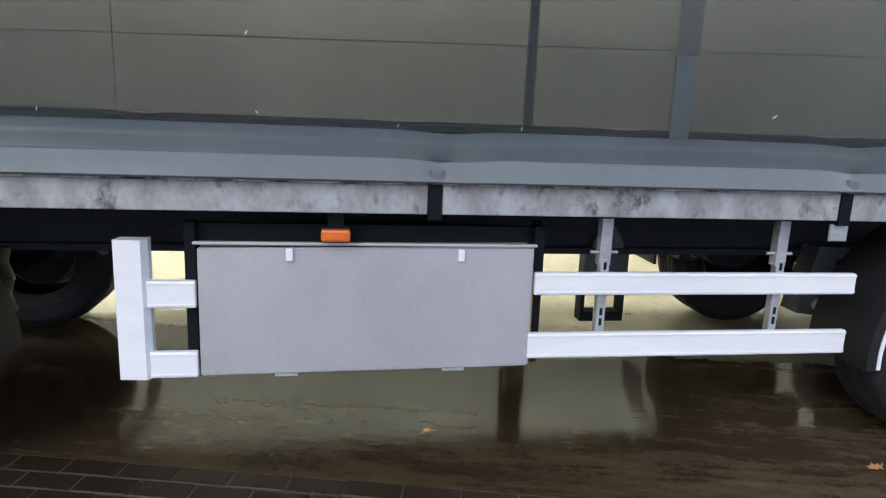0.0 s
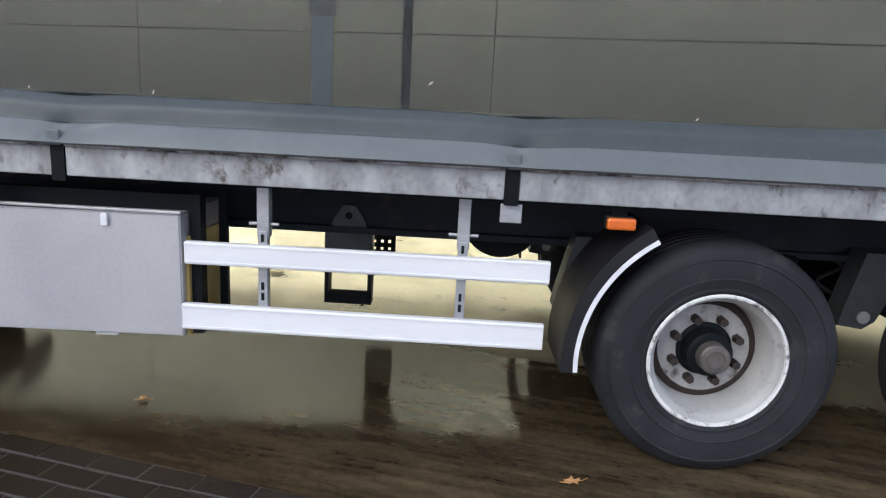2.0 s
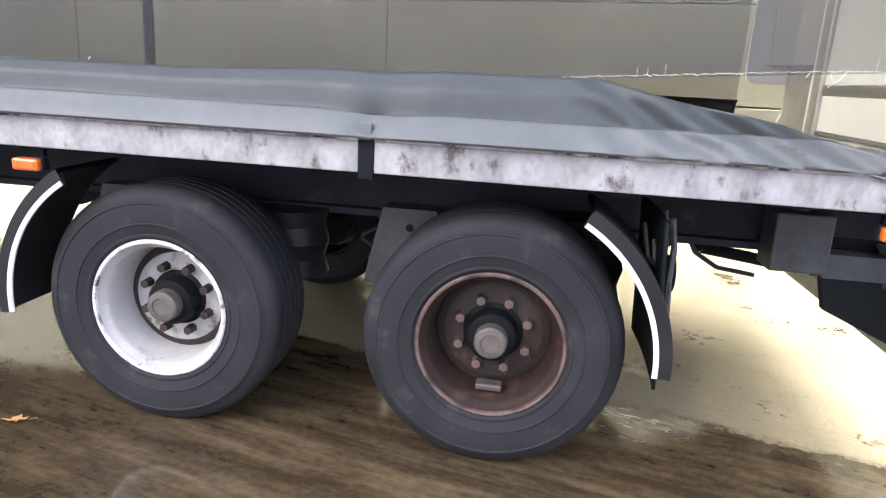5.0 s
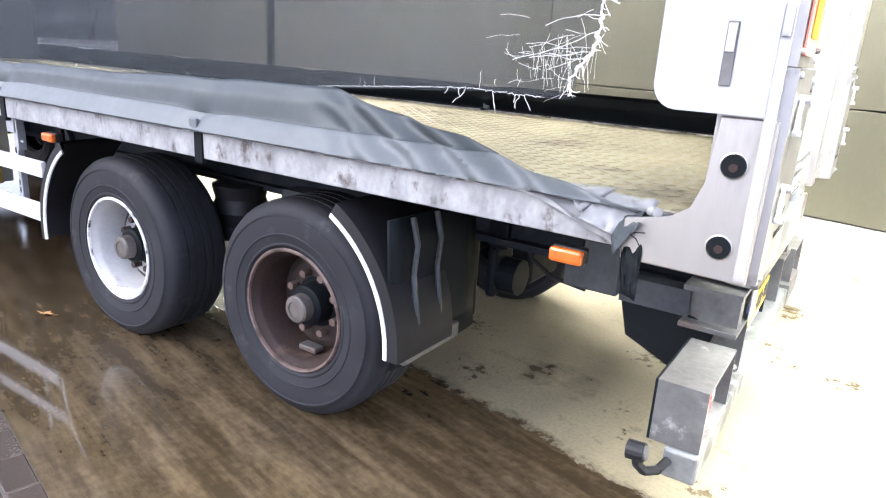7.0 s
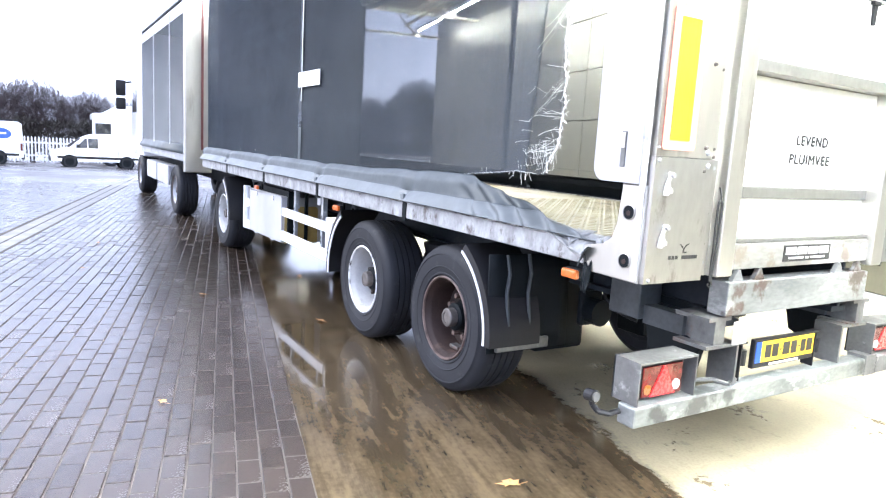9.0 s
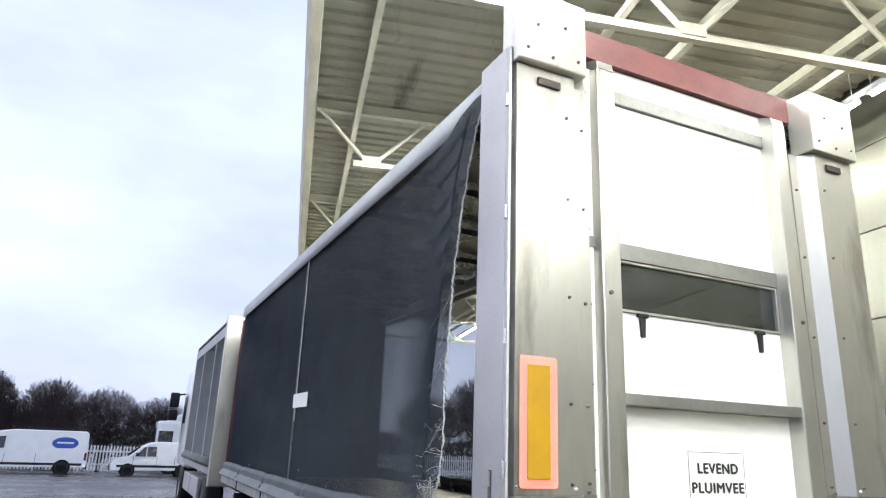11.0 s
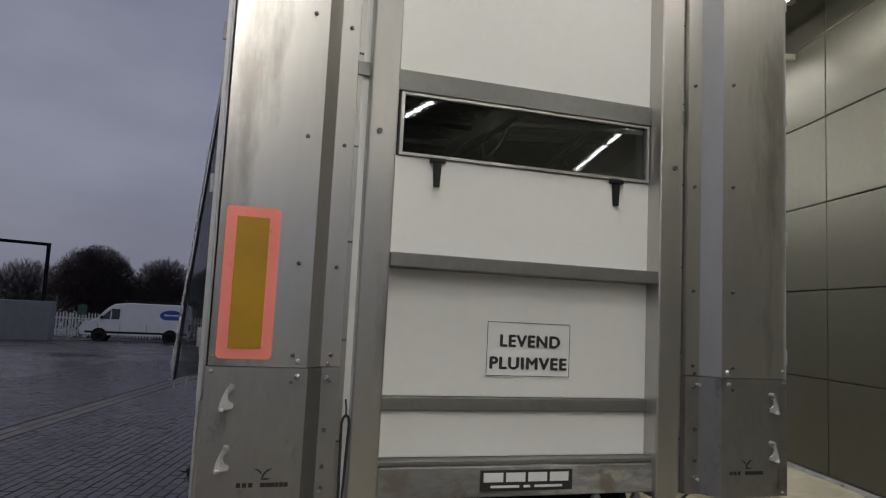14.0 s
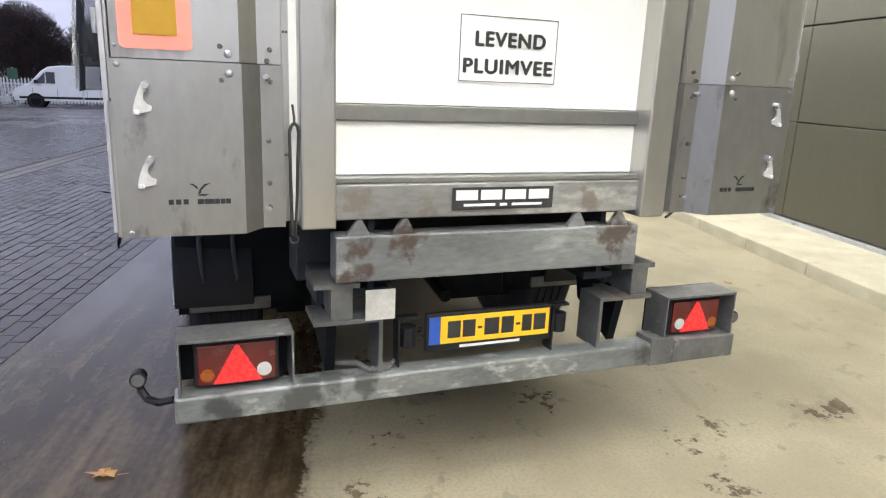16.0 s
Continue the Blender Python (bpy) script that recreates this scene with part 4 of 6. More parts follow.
def wheel(parent, x, y, side, rim_mat, disc_mat, label):
    """A wheel whose outer face lies at y; side is the way in to the axle."""
    hold = new("wheel")
    hold.parent = parent
    hold.location = (x, y, 0.5)
    tagged(hold, label)

    def flip(pr):
        return [(r, side * a) for r, a in pr]
    part("tyre", lathe(B(), flip(TYRE), (0, 0, 0), 72), RUBBER, hold, smooth=True)
    part("rim", lathe(B(), flip(RIM), (0, 0, 0), 56), rim_mat, hold, smooth=True)
    part("rim_flange", lathe(B(), flip(FLANGE), (0, 0, 0), 56), RIM_FLANGE if rim_mat is RIM_WHITE else RUST_FLANGE, hold, smooth=True)
    bm = lathe(B(), flip(DISC), (0, 0, 0), 48)
    part("disc", bm, disc_mat, hold, smooth=True)
    part("rusty_ring", lathe(B(), flip(CRUST), (0, 0, 0), 48), RIM_DISC, hold, smooth=True)
    bm = cyl(B(), (0, side * 0.205, 0), (0, side * 0.23, 0), 0.228, seg=32)
    part("brake_drum", bm, DARK, hold)
    part("drum", lathe(B(), flip([(0.135, 0.18), (0.100, 0.168), (0.095, 0.095), (0.085, 0.085), (0.06, 0.083)]), (0, 0, 0), 32), DARK, hold, smooth=True)
    part("hub_cap", lathe(B(), flip([(0.065, 0.09), (0.063, 0.036), (0.056, 0.028), (0.038, 0.026), (0.036, 0.031), (0.0, 0.031)]), (0, 0, 0), 32), HUB, hold, smooth=True)
    bm = cyl(B(), (0, side * 0.128, 0), (0, side * 0.178, 0), 0.019, 0.021, 6)
    me = None
    for k in range(8):
        a = radians(45 * k + 22)
        if me is None:
            nut = part("wheel_nut", bm, RIM_DISC if disc_mat is CRUD else RUST_FLANGE, hold)
            me = nut.data
        else:
            nut = new("wheel_nut", me)
            nut.parent = hold
        nut.location = (0.142 * math.cos(a), 0, 0.142 * math.sin(a))
    return hold


for x, rm, dm, lb in ((0.0, RIM_WHITE, CRUD, "wheel with a chipped white rim"), (1.331, RIM_RUST, RIM_DISC, "wheel with a rusty brown rim"), (-4.93, RIM_WHITE, CRUD, "wheel with a chipped white rim")):
    hub_wheel = wheel(trailer, x, 0.0, 1, rm, dm, lb)
    if rm is RIM_RUST:
        part("grey_lump", box(B(), -0.05, 0.055, 0.10, 0.16, -0.228, -0.200, 0.008), RUSTY, hub_wheel, "pale grey lump on the rim")
    wheel(trailer, x, 2.32, -1, rm, dm, lb)
    bm = cyl(B(), (x, 0.15, 0.5), (x, 2.17, 0.5), 0.065, seg=16)
    part("axle", bm, DARK, trailer, smooth=True)
    for y in (0.62, 1.70):
        yb = 0.56 if y < 1 else 1.76
        bm = B()
        for k in range(4):
            cyl(bm, (x + 0.36, yb, 0.55 + k * 0.075), (x + 0.36, yb, 0.625 + k * 0.075), 0.16 - 0.02 * (k % 2), 0.14 + 0.02 * (k % 2), 20)
        part("air_spring", bm, PLASTIC, trailer, smooth=True)
        bm = B()
        tube(bm, [(x - 0.45, y, 0.66), (x, y, 0.57), (x + 0.34, y, 0.60)], 0.045, 8)
        part("trailing_arm", bm, DARK, trailer)
        bm = B()
        ya, yz = (y - 0.15, y - 0.02) if y < 1 else (y + 0.02, y + 0.15)
        prism(bm, [(x - 0.613, 0.550), (x - 0.50, 0.535), (x - 0.445, 0.575), (x - 0.375, 0.74), (x - 0.295, 0.86), (x - 0.295, 0.90), (x - 0.535, 0.90), (x - 0.598, 0.63)], "y", ya, yz)
        hanger = part("spring_hanger", bm, CHASSIS_GREY, trailer, "dull blue-grey steel spring hanger")
        part("pin", cyl(B(), (x - 0.504, ya - 0.012, 0.595), (x - 0.504, yz + 0.012, 0.595), 0.029, seg=16), GALV, hanger, "pale steel pin")
        part("bolt", cyl(B(), (x - 0.412, ya - 0.010, 0.818), (x - 0.412, yz + 0.010, 0.818), 0.018, seg=6), DARK, hanger)


def fender(parent, x, a0, a1, r, y, side):
    """A curved black guard with a white edge line, spanning the angles a0 to a1."""
    ys, ye = (y, y + side * 0.40)
    bm = B()
    lathe(bm, [(r - 0.005, side * 0.0), (r + 0.058, side * 0.004), (r + 0.062, side * 0.03), (r + 0.066, side * 0.38), (r + 0.05, side * 0.385), (r + 0.045, side * 0.03), (r - 0.005, side * 0.012), (r - 0.005, side * 0.0)], (x, y, 0.5), 26, a0, a1 - a0)
    f = part("fender", bm, PLASTIC, parent, "black curved wheel guard with a white edge line", True)
    bm = B()
    lathe(bm, [(r - 0.007, side * -0.004), (r + 0.011, side * -0.004), (r + 0.011, side * 0.006), (r - 0.007, side * 0.006), (r - 0.007, side * -0.004)], (x, y, 0.5), 26, a0 + 0.3, a1 - a0 - 0.6)
    part("edge_line", bm, WHITE_PAINT, f, "white edge line")
    return f


for y, s in ((-0.07, 1), (2.39, -1)):
    fender(trailer, 0.0, 122, 185, 0.585, y, s)
    fender(trailer, 1.331, -2, 60, 0.585, y, s)
    fender(trailer, -4.93, -2, 60, 0.585, y, s)

# ---- trailer: side equipment ----
bm = B()
prism(bm, [(-3.503, 0.458), (-2.186, 0.476), (-2.189, 0.985), (-3.502, 0.972)], "y", 0.0, 0.5)
bmesh.ops.bevel(bm, geom=bm.edges[:], offset=0.006, segments=2, affect="EDGES")
part("toolbox", bm, ALU_DULL, trailer, "flat grey aluminium toolbox")
bm = B()
box(bm, -3.515, -2.18, -0.012, 0.012, 0.986, 0.998, 0.003)
part("toolbox_lip", bm, ALU_DULL, trailer)
for x in (-3.16, -2.49):
    bm = B()
    box(bm, x - 0.014, x + 0.014, -0.016, 0.0, 0.925, 0.975, 0.004)
    cyl(bm, (x, -0.018, 0.955), (x, -0.01, 0.955), 0.006, seg=8)
    part("toolbox_latch", bm, WHITE_PAINT, trailer)
    bm = B()
    box(bm, x - 0.06, x + 0.03, -0.012, 0.004, 0.452 + (x + 3.5) * 0.014, 0.461 + (x + 3.5) * 0.014)
    part("toolbox_hinge", bm, GALV, trailer)
bm = B()
box(bm, -3.53, -2.16, 0.10, 0.14, 0.50, 1.05)
box(bm, -2.175, -2.13, 0.06, 0.12, 0.47, 1.06)
box(bm, -3.56, -3.52, 0.06, 0.12, 0.46, 1.06)
part("toolbox_frame", bm, DARK, trailer)


def guard_rail(x0, x1, z0, z1):
    bm = B()
    box(bm, x0, x1, 0.0, 0.032, z0, z1, 0.006)
    box(bm, x0 + 0.002, x1 - 0.002, -0.003, 0.004, z0 + 0.008, z0 + 0.016)
    box(bm, x0 + 0.002, x1 - 0.002, -0.003, 0.004, z1 - 0.014, z1 - 0.008)
    part("guard_rail", bm, WHITE_PAINT, trailer, "white ribbed side guard rail")


guard_rail(-2.178, -0.706, 0.783, 0.877)
guard_rail(-2.195, -0.712, 0.507, 0.616)
guard_rail(-3.69, -3.512, 0.735, 0.842)
guard_rail(-3.69, -3.512, 0.452, 0.558)
bm = B()
prism(bm, [(-3.80, 0.0), (-3.70, -0.01), (-3.68, 0.02), (-3.68, 0.06), (-3.79, 0.06)], "z", 0.45, 1.0)
part("guard_end", bm, WHITE_PAINT, trailer, "white upright guard end profile")
for x in (-1.868, -1.058):
    bm = B()
    box(bm, x - 0.020, x + 0.020, 0.036, 0.075, 0.55, 0.93, 0.004)
    box(bm, x - 0.025, x + 0.025, 0.04, 0.09, 0.90, 1.16, 0.004)
    part("guard_post", bm, GALV, trailer, "grey slotted steel post")
    for z in (0.70, 0.90, 0.655):
        bm = B()
        box(bm, x - 0.006, x + 0.006, 0.033, 0.037, z - 0.016, z + 0.016)
        part("slot", bm, DARK, trailer)
    bm = B()
    cyl(bm, (x - 0.06, 0.06, 0.955), (x + 0.06, 0.06, 0.955), 0.007, seg=8)
    part("bolt", bm, GALV, trailer)


def side_lamp(x, z, y=-0.055):
    bm = B()
    box(bm, x - 0.055, x + 0.055, y + 0.012, y + 0.05, z - 0.026, z + 0.026, 0.006)
    base = part("side_lamp", bm, PLASTIC, trailer, "orange side marker lamp")
    bm = B()
    box(bm, x - 0.055, x + 0.055, y - 0.018, y + 0.012, z - 0.023, z + 0.023, 0.010)
    part("lens", bm, AMBER, base)
    for s in (-0.035, 0.035):
        bm = B()
        cyl(bm, (x + s, y - 0.021, z), (x + s, y - 0.016, z), 0.008, seg=10)
        part("screw", bm, AMBER, base)
    bm = B()
    box(bm, x - 0.03, x + 0.03, y + 0.05, y + 0.07, z - 0.02, z + 0.09)
    part("bracket", bm, DARK, base)


side_lamp(-2.985, 1.036)
side_lamp(-0.463, 1.055)
side_lamp(2.60, 1.055)
# gear under the deck
bm = cyl(B(), (-0.87, 0.70, 0.93), (-0.87, 1.70, 0.93), 0.2, seg=28)
part("air_tank", bm, DARK, trailer, smooth=True)
bm = B()
box(bm, -1.735, -1.50, 0.60, 0.70, 0.67, 0.855, 0.01)
box(bm, -1.665, -1.565, 0.592, 0.602, 0.715, 0.735, 0.003)
prism(bm, [(-1.70, 0.86), (-1.53, 0.86), (-1.535, 0.885), (-1.585, 0.965), (-1.645, 0.965), (-1.695, 0.89)], "y", 0.61, 0.64)
part("carrier_box", bm, CHASSIS_GREY, trailer, "dark grey steel carrier box")
bm = B()
part("bracket_hole", cyl(B(), (-1.617, 0.604, 0.915), (-1.617, 0.615, 0.915), 0.018, seg=14), DARK, trailer)
for x0, x1, z0, z1 in ((-1.735, -1.715, 0.50, 0.70), (-1.52, -1.50, 0.50, 0.70), (-1.735, -1.50, 0.465, 0.515)):
    box(bm, x0, x1, 0.62, 0.70, z0, z1)
part("carrier_frame", bm, DARK, trailer)
bm = B()
xs = [-1.74 + 0.055 * (i // 2) + (0.034 if i % 2 else 0.0) for i in range(8)]
zs = [0.368 + 0.055 * (i // 2) + (0.034 if i % 2 else 0.0) for i in range(10)] + [1.1]
grid = [[bm.verts.new((x, 2.20, z)) for x in xs] for z in zs]
for j in range(len(zs) - 1):
    for i in range(len(xs) - 1):
        if not (i % 2 and j % 2 and j < 9):
            bm.faces.new((grid[j][i], grid[j][i + 1], grid[j + 1][i + 1], grid[j + 1][i]))
solid(part("perforated_plate", bm, DARK, trailer, "black perforated steel plate"), 0.006)
bm = B()
box(bm, -2.122, -2.088, 0.24, 0.275, 0.42, 1.05, 0.003)
part("support_leg", bm, DARK, trailer)
bm = prism(B(), [(0.035, 0.47), (0.42, 0.47), (0.42, 0.86), (0.40, 0.885), (0.06, 0.885), (0.035, 0.86)], "x", -2.186, -2.172)
part("board", bm, YELLOW_BROWN, trailer, "yellow-brown board beside the toolbox")
HOSES = ([(0.72 + 0.05 * math.sin(t), 0.62, 0.84 - 0.025 * t) for t in np.linspace(0, 9, 24)],
         [(0.76 + 0.06 * math.cos(t), 0.64, 0.62 + 0.05 * math.sin(t)) for t in np.linspace(0, 6.2, 20)],
         [(2.12, 0.66, 0.86), (2.16, 0.66, 0.78), (2.26, 0.66, 0.72), (2.42, 0.66, 0.70)],
         [(1.86, 0.2, 0.98), (1.88, 0.16, 0.86), (1.91, 0.16, 0.83), (1.9, 0.2, 0.92)])
for pts in HOSES:
    part("air_hose", tube(B(), pts, 0.010, 6), PLASTIC, trailer)
bm = B()
box(bm, -0.925, -0.842, -0.062, -0.049, 1.035, 1.108, 0.004)
part("bracket_plate", bm, GALV, trailer)
for y, s in ((0.0, 1), (2.32, -1)):
    # Block added to fill the dark space behind the wheel.
    bm = B()
    box(bm, 1.50, 1.79, *sorted((y + s * 0.44, y + s * 0.86)), 0.34, 0.92, 0.03)
    part("filler_block", bm, DARK, trailer, "black filler block in the dark behind the wheel")
    # flap behind the rear guard, held by two straps
    bm = B()
    rows = [[(1.895 + 0.012 * math.sin(3 * t) + 0.03 * (1 - q), y + s * (0.62 * t - 0.05), 0.43 + 0.60 * q) for t in np.linspace(0, 1, 9)] for q in np.linspace(0, 1, 7)]
    solid(part("mudflap", sheet(bm, rows), DARK, trailer, "black rubber mudflap", True), 0.012)
    bm = B()
    ys = sorted((y + s * 0.0, y + s * 0.40))
    box(bm, 1.935, 1.962, ys[0], ys[1], 0.44, 0.51, 0.008)
    part("flap_edge", bm, BAR_DARK, trailer, "dull grey stiffened flap edge")
    for d in (0.06, 0.22):
        bm = B()
        tube(bm, [(1.93, y + s * d, 1.03), (1.95, y + s * (d + 0.01), 0.92), (1.945, y + s * d, 0.8), (1.962, y + s * (d + 0.015), 0.6)], 0.012, 6)
        part("flap_strap", bm, CHASSIS_GREY, trailer)
# cross gear added behind the rear axle, black to stand in for shade
bm = B()
box(bm, 1.95, 2.05, 0.62, 1.70, 0.80, 0.93, 0.01)
part("filler_beam", bm, DARK, trailer)
for y0, y1 in ((0.62, 0.80), (1.50, 1.70)):
    bm = B()
    box(bm, 1.95, 2.0, y0, y1, 0.56, 0.80, 0.02)
    cyl(bm, (1.99, (y0 + y1) / 2, 0.66), (2.09, (y0 + y1) / 2, 0.66), 0.085, seg=16)
    part("filler_box", bm, DARK, trailer, "black filler box in the dark behind the axle")
bm = tube(B(), [(2.12, 1.12, 0.84), (2.30, 1.12, 0.70), (2.62, 1.12, 0.66)], 0.03, 8)
part("damper", bm, DARK, trailer)

# folded end of the torn hem: the pale back of the cloth turned out over the rail
def crumple(name, label, a, b, c, d, sag, seed, material=TARP_BACK):
    """A creased four-cornered piece of cloth."""
    a, b, c, d = (Vector(p) for p in (a, b, c, d))
    rows = []
    for i in range(15):
        s = i / 14
        row = []
        for k in range(11):
            t = k / 10
            p = a.lerp(b, s).lerp(d.lerp(c, s), t)
            e = math.sin(math.pi * s) * math.sin(math.pi * t)
            w = 0.010 * noise.noise((s * 5 + seed, t * 4, seed)) + 0.007 * abs(noise.noise((s * 9, t * 7 + s * 6, seed * 3))) - 0.004
            row.append((p.x + 0.3 * w, p.y - sag * e - w, p.z + 0.6 * sag * e + w))
        rows.append(row)
    return solid(part(name, sheet(B(), rows), material, trailer, label, True), 0.003)


crumple("turned_hem", "pale back of the torn hem, turned over", (2.02, -0.02, 1.345), (2.70, -0.05, 1.268), (2.79, -0.118, 1.128), (2.48, -0.116, 1.245), 0.012, 3)
crumple("folded_flap", "crumpled pale tarpaulin flap", (2.65, -0.02, 1.272), (2.86, -0.06, 1.275), (2.795, -0.148, 1.165), (2.66, -0.150, 1.205), 0.014, 8)
crumple("folded_flap", "small crumpled tarpaulin flap", (2.56, 0.0, 1.272), (2.72, -0.02, 1.285), (2.655, -0.138, 1.222), (2.60, -0.10, 1.262), 0.010, 15)
crumple("torn_shred", "dark torn shred of the hem", (2.74, -0.10, 1.20), (2.84, -0.12, 1.255), (2.85, -0.215, 1.225), (2.79, -0.20, 1.135), 0.012, 21, TARP)
crumple("torn_shred", "dark hanging shred of the hem", (2.80, -0.17, 1.16), (2.86, -0.17, 1.17), (2.87, -0.205, 1.02), (2.83, -0.20, 1.03), 0.010, 41, DARK)
for dx, dz, q in ((0.04, -0.02, 0.03), (0.02, 0.02, 0.04), (0.05, 0.03, 0.05)):
    bm = B()
    tube(bm, [(2.82, -0.19, 1.20), (2.83 + dx * 0.5, -0.19 - q * 0.6, 1.20 + dz * 0.4), (2.83 + dx, -0.19 - q, 1.19 + dz)], 0.0016, 5)
    part("loose_thread", bm, DARK, trailer)
bm = cyl(B(), (2.86, -0.135, 1.258), (2.885, -0.165, 1.262), 0.014, seg=14)
part("rolled_end", bm, TARP_BACK, trailer, smooth=True)

# ---- trailer: rear end ----


def corner(side):
    s = side
    Y = (lambda y: y) if s > 0 else (lambda y: 2.295 - y)
    bm = B()
    prism(bm, [(2.86, Y(-0.10)), (2.86, Y(-0.150)), (3.12, Y(-0.153)), (3.145, Y(-0.15)), (3.145, Y(0.205)), (3.065, Y(0.265)), (3.065, Y(0.34)), (2.99, Y(0.34)), (2.99, Y(-0.10))], "z", 1.655, 3.745)
    part("corner_post", bm, ALU, trailer, "stained aluminium corner post")
    bm = B()
    prism(bm, [(2.99, Y(-0.158)), (3.12, Y(-0.161)), (3.153, Y(-0.158)), (3.153, Y(0.21)), (3.072, Y(0.272)), (3.072, Y(0.345)), (2.99, Y(0.345))], "z", 1.118, 1.652)
    foot = part("corner_foot", bm, FOOT, trailer, "scuffed aluminium corner foot plate")
    # side plate with a rounded lower corner and a slot
    xl = 2.83 if s > 0 else 2.73
    pts = [(3.10, 1.535), (3.10, 3.84), (xl, 3.84), (xl, 1.60)]
    pts += [(xl + 0.06 * (1 - math.cos(a)), 1.60 - 0.065 * math.sin(a)) for a in np.linspace(0.2, 1.57, 6)]
    bm = prism(B(), pts, "y", *sorted((Y(-0.16), Y(-0.185))))
    part("side_plate", bm, ALU_DULL, trailer, "pale aluminium side plate with a rounded corner")
    bm = B()
    box(bm, 2.985, 3.012, *sorted((Y(-0.19), Y(-0.182))), 1.60, 1.75, 0.003)
    part("plate_slot", bm, RUSTY, trailer)
    bm = B()
    box(bm, 2.988, 3.008, *sorted((Y(-0.193), Y(-0.186))), 1.68, 1.745)
    part("slot_slider", bm, ALU, trailer)
    # bracket with two round sockets
    pts = [(2.80, 1.12), (3.13, 1.115), (3.135, 1.53), (3.0, 1.53), (2.995, 1.36), (2.97, 1.29), (2.92, 1.255), (2.80, 1.235)]
    bm = prism(B(), pts, "y", *sorted((Y(-0.150), Y(-0.172))))
    bmesh.ops.bevel(bm, geom=bm.edges[:], offset=0.004, segments=1, affect="EDGES")
    part("socket_bracket", bm, ALU, trailer)
    for z in (1.412, 1.203):
        bm = lathe(B(), [(0.034, 0.0), (0.034, -0.003 * s), (0.031, -0.004 * s), (0.029, 0.0)], (3.052, Y(-0.173), z), 24)
        part("socket_ring", bm, ALU, trailer, smooth=True)
        bm = cyl(B(), (3.052, Y(-0.171), z), (3.052, Y(-0.176), z), 0.029, seg=20)
        part("socket", bm, DARK, trailer)
        part("socket_pin", cyl(B(), (3.052, Y(-0.175), z - 0.004), (3.052, Y(-0.179), z - 0.004), 0.011, seg=12), RIM_RUST, trailer)
    # hinge strip along the corner
    bm = B()
    box(bm, 3.10, 3.125, *sorted((Y(-0.168), Y(-0.182))), 1.13, 3.84)
    part("hinge_strip", bm, ALU_DULL, trailer)
    for z in (1.72, 2.3, 2.9, 3.5):
        bm = cyl(B(), (3.112, Y(-0.188), z), (3.112, Y(-0.188), z + 0.07), 0.010, seg=8)
        part("hinge_pin", bm, GALV, trailer)
    for z in (1.60, 1.55 + 0.15, 2.05, 2.55, 3.05, 3.5):
        for yy in (0.15, 0.305):
            bm = cyl(B(), (3.147 if yy < 0.2 else 3.066, Y(yy), z), (3.158 if yy < 0.2 else 3.078, Y(yy), z), 0.009, 0.006, 8)
            part("rivet", bm, HUB, trailer)
    bm = B()
    box(bm, 3.02, 3.19, *sorted((Y(-0.165), Y(0.255))), 3.75, 4.17, 0.008)
    part("corner_cap", bm, ALU, trailer, "shiny aluminium corner cap")
    for yy, zz in ((-0.11, 3.82), (0.04, 3.80), (0.20, 3.82), (-0.05, 3.97), (0.12, 4.0)):
        part("rivet", cyl(B(), (3.19, Y(yy), zz), (3.199, Y(yy), zz), 0.010, 0.007, 8), HUB, trailer)
    bm = B()
    box(bm, 3.145, 3.16, *sorted((Y(-0.03), Y(0.11))), 3.645, 3.69, 0.006)
    part("top_marker", bm, RIM_RUST, trailer, "dark red top marker lamp")
    # latches
    for z in (1.565, 1.345):
        bm = B()
        hook = [(0.008, 0.008), (-0.010, 0.004), (-0.020, -0.018), (-0.030, -0.045), (-0.037, -0.076), (-0.035, -0.084), (0.014, -0.073), (0.016, -0.058), (0.003, -0.052), (-0.006, -0.038), (-0.005, -0.022), (0.006, -0.010)]
        prism(bm, [(Y(-0.066 + a), z + 0.012 + c) for a, c in hook], "x", 3.158, 3.167)
        lt = part("latch", bm, LATCH, trailer, "worn hook-shaped steel latch")
        part("pivot", cyl(B(), (3.153, Y(-0.064), z + 0.014), (3.180, Y(-0.064), z + 0.014), 0.0125, 0.010, 12), GALV, lt)
        bm = B()
        box(bm, 3.153, 3.176, *sorted((Y(-0.098), Y(-0.084))), z - 0.072, z - 0.058, 0.003)
        part("stop", bm, WHITE_PAINT, lt)
    for yy, zz, r in ((0.172, 1.678, 0.0125), (0.172, 1.622, 0.0125), (-0.137, 1.636, 0.009), (-0.130, 1.132, 0.008), (-0.14, 1.69, 0.006)):
        bm = lathe(B(), [(r, 0.0), (r * 0.92, -0.004), (r * 0.6, -0.008), (0.0, -0.009)], (0, 0, 0), 14)
        rv = part("dome_rivet", bm, GALV, trailer, smooth=True)
        rv.matrix_world = pose(3.153 if zz < 1.652 else 3.145, Y(yy), zz, rz=90)
    for zz in (1.665, 1.61, 1.41, 1.27, 1.19):
        part("strip_bolt", cyl(B(), (3.072, Y(0.295), zz), (3.086, Y(0.295), zz), 0.009, 0.007, 8), HUB, trailer)
    for zz in (1.615, 1.185):
        part("keeper_pin", tube(B(), [(3.075, Y(0.292), zz), (3.10, Y(0.285), zz)], 0.008, 8), GALV, trailer)
    # maker's mark as plain shapes
    y0, y1 = sorted((Y(-0.02), Y(0.165)))
    u = (y1 - y0) / 245
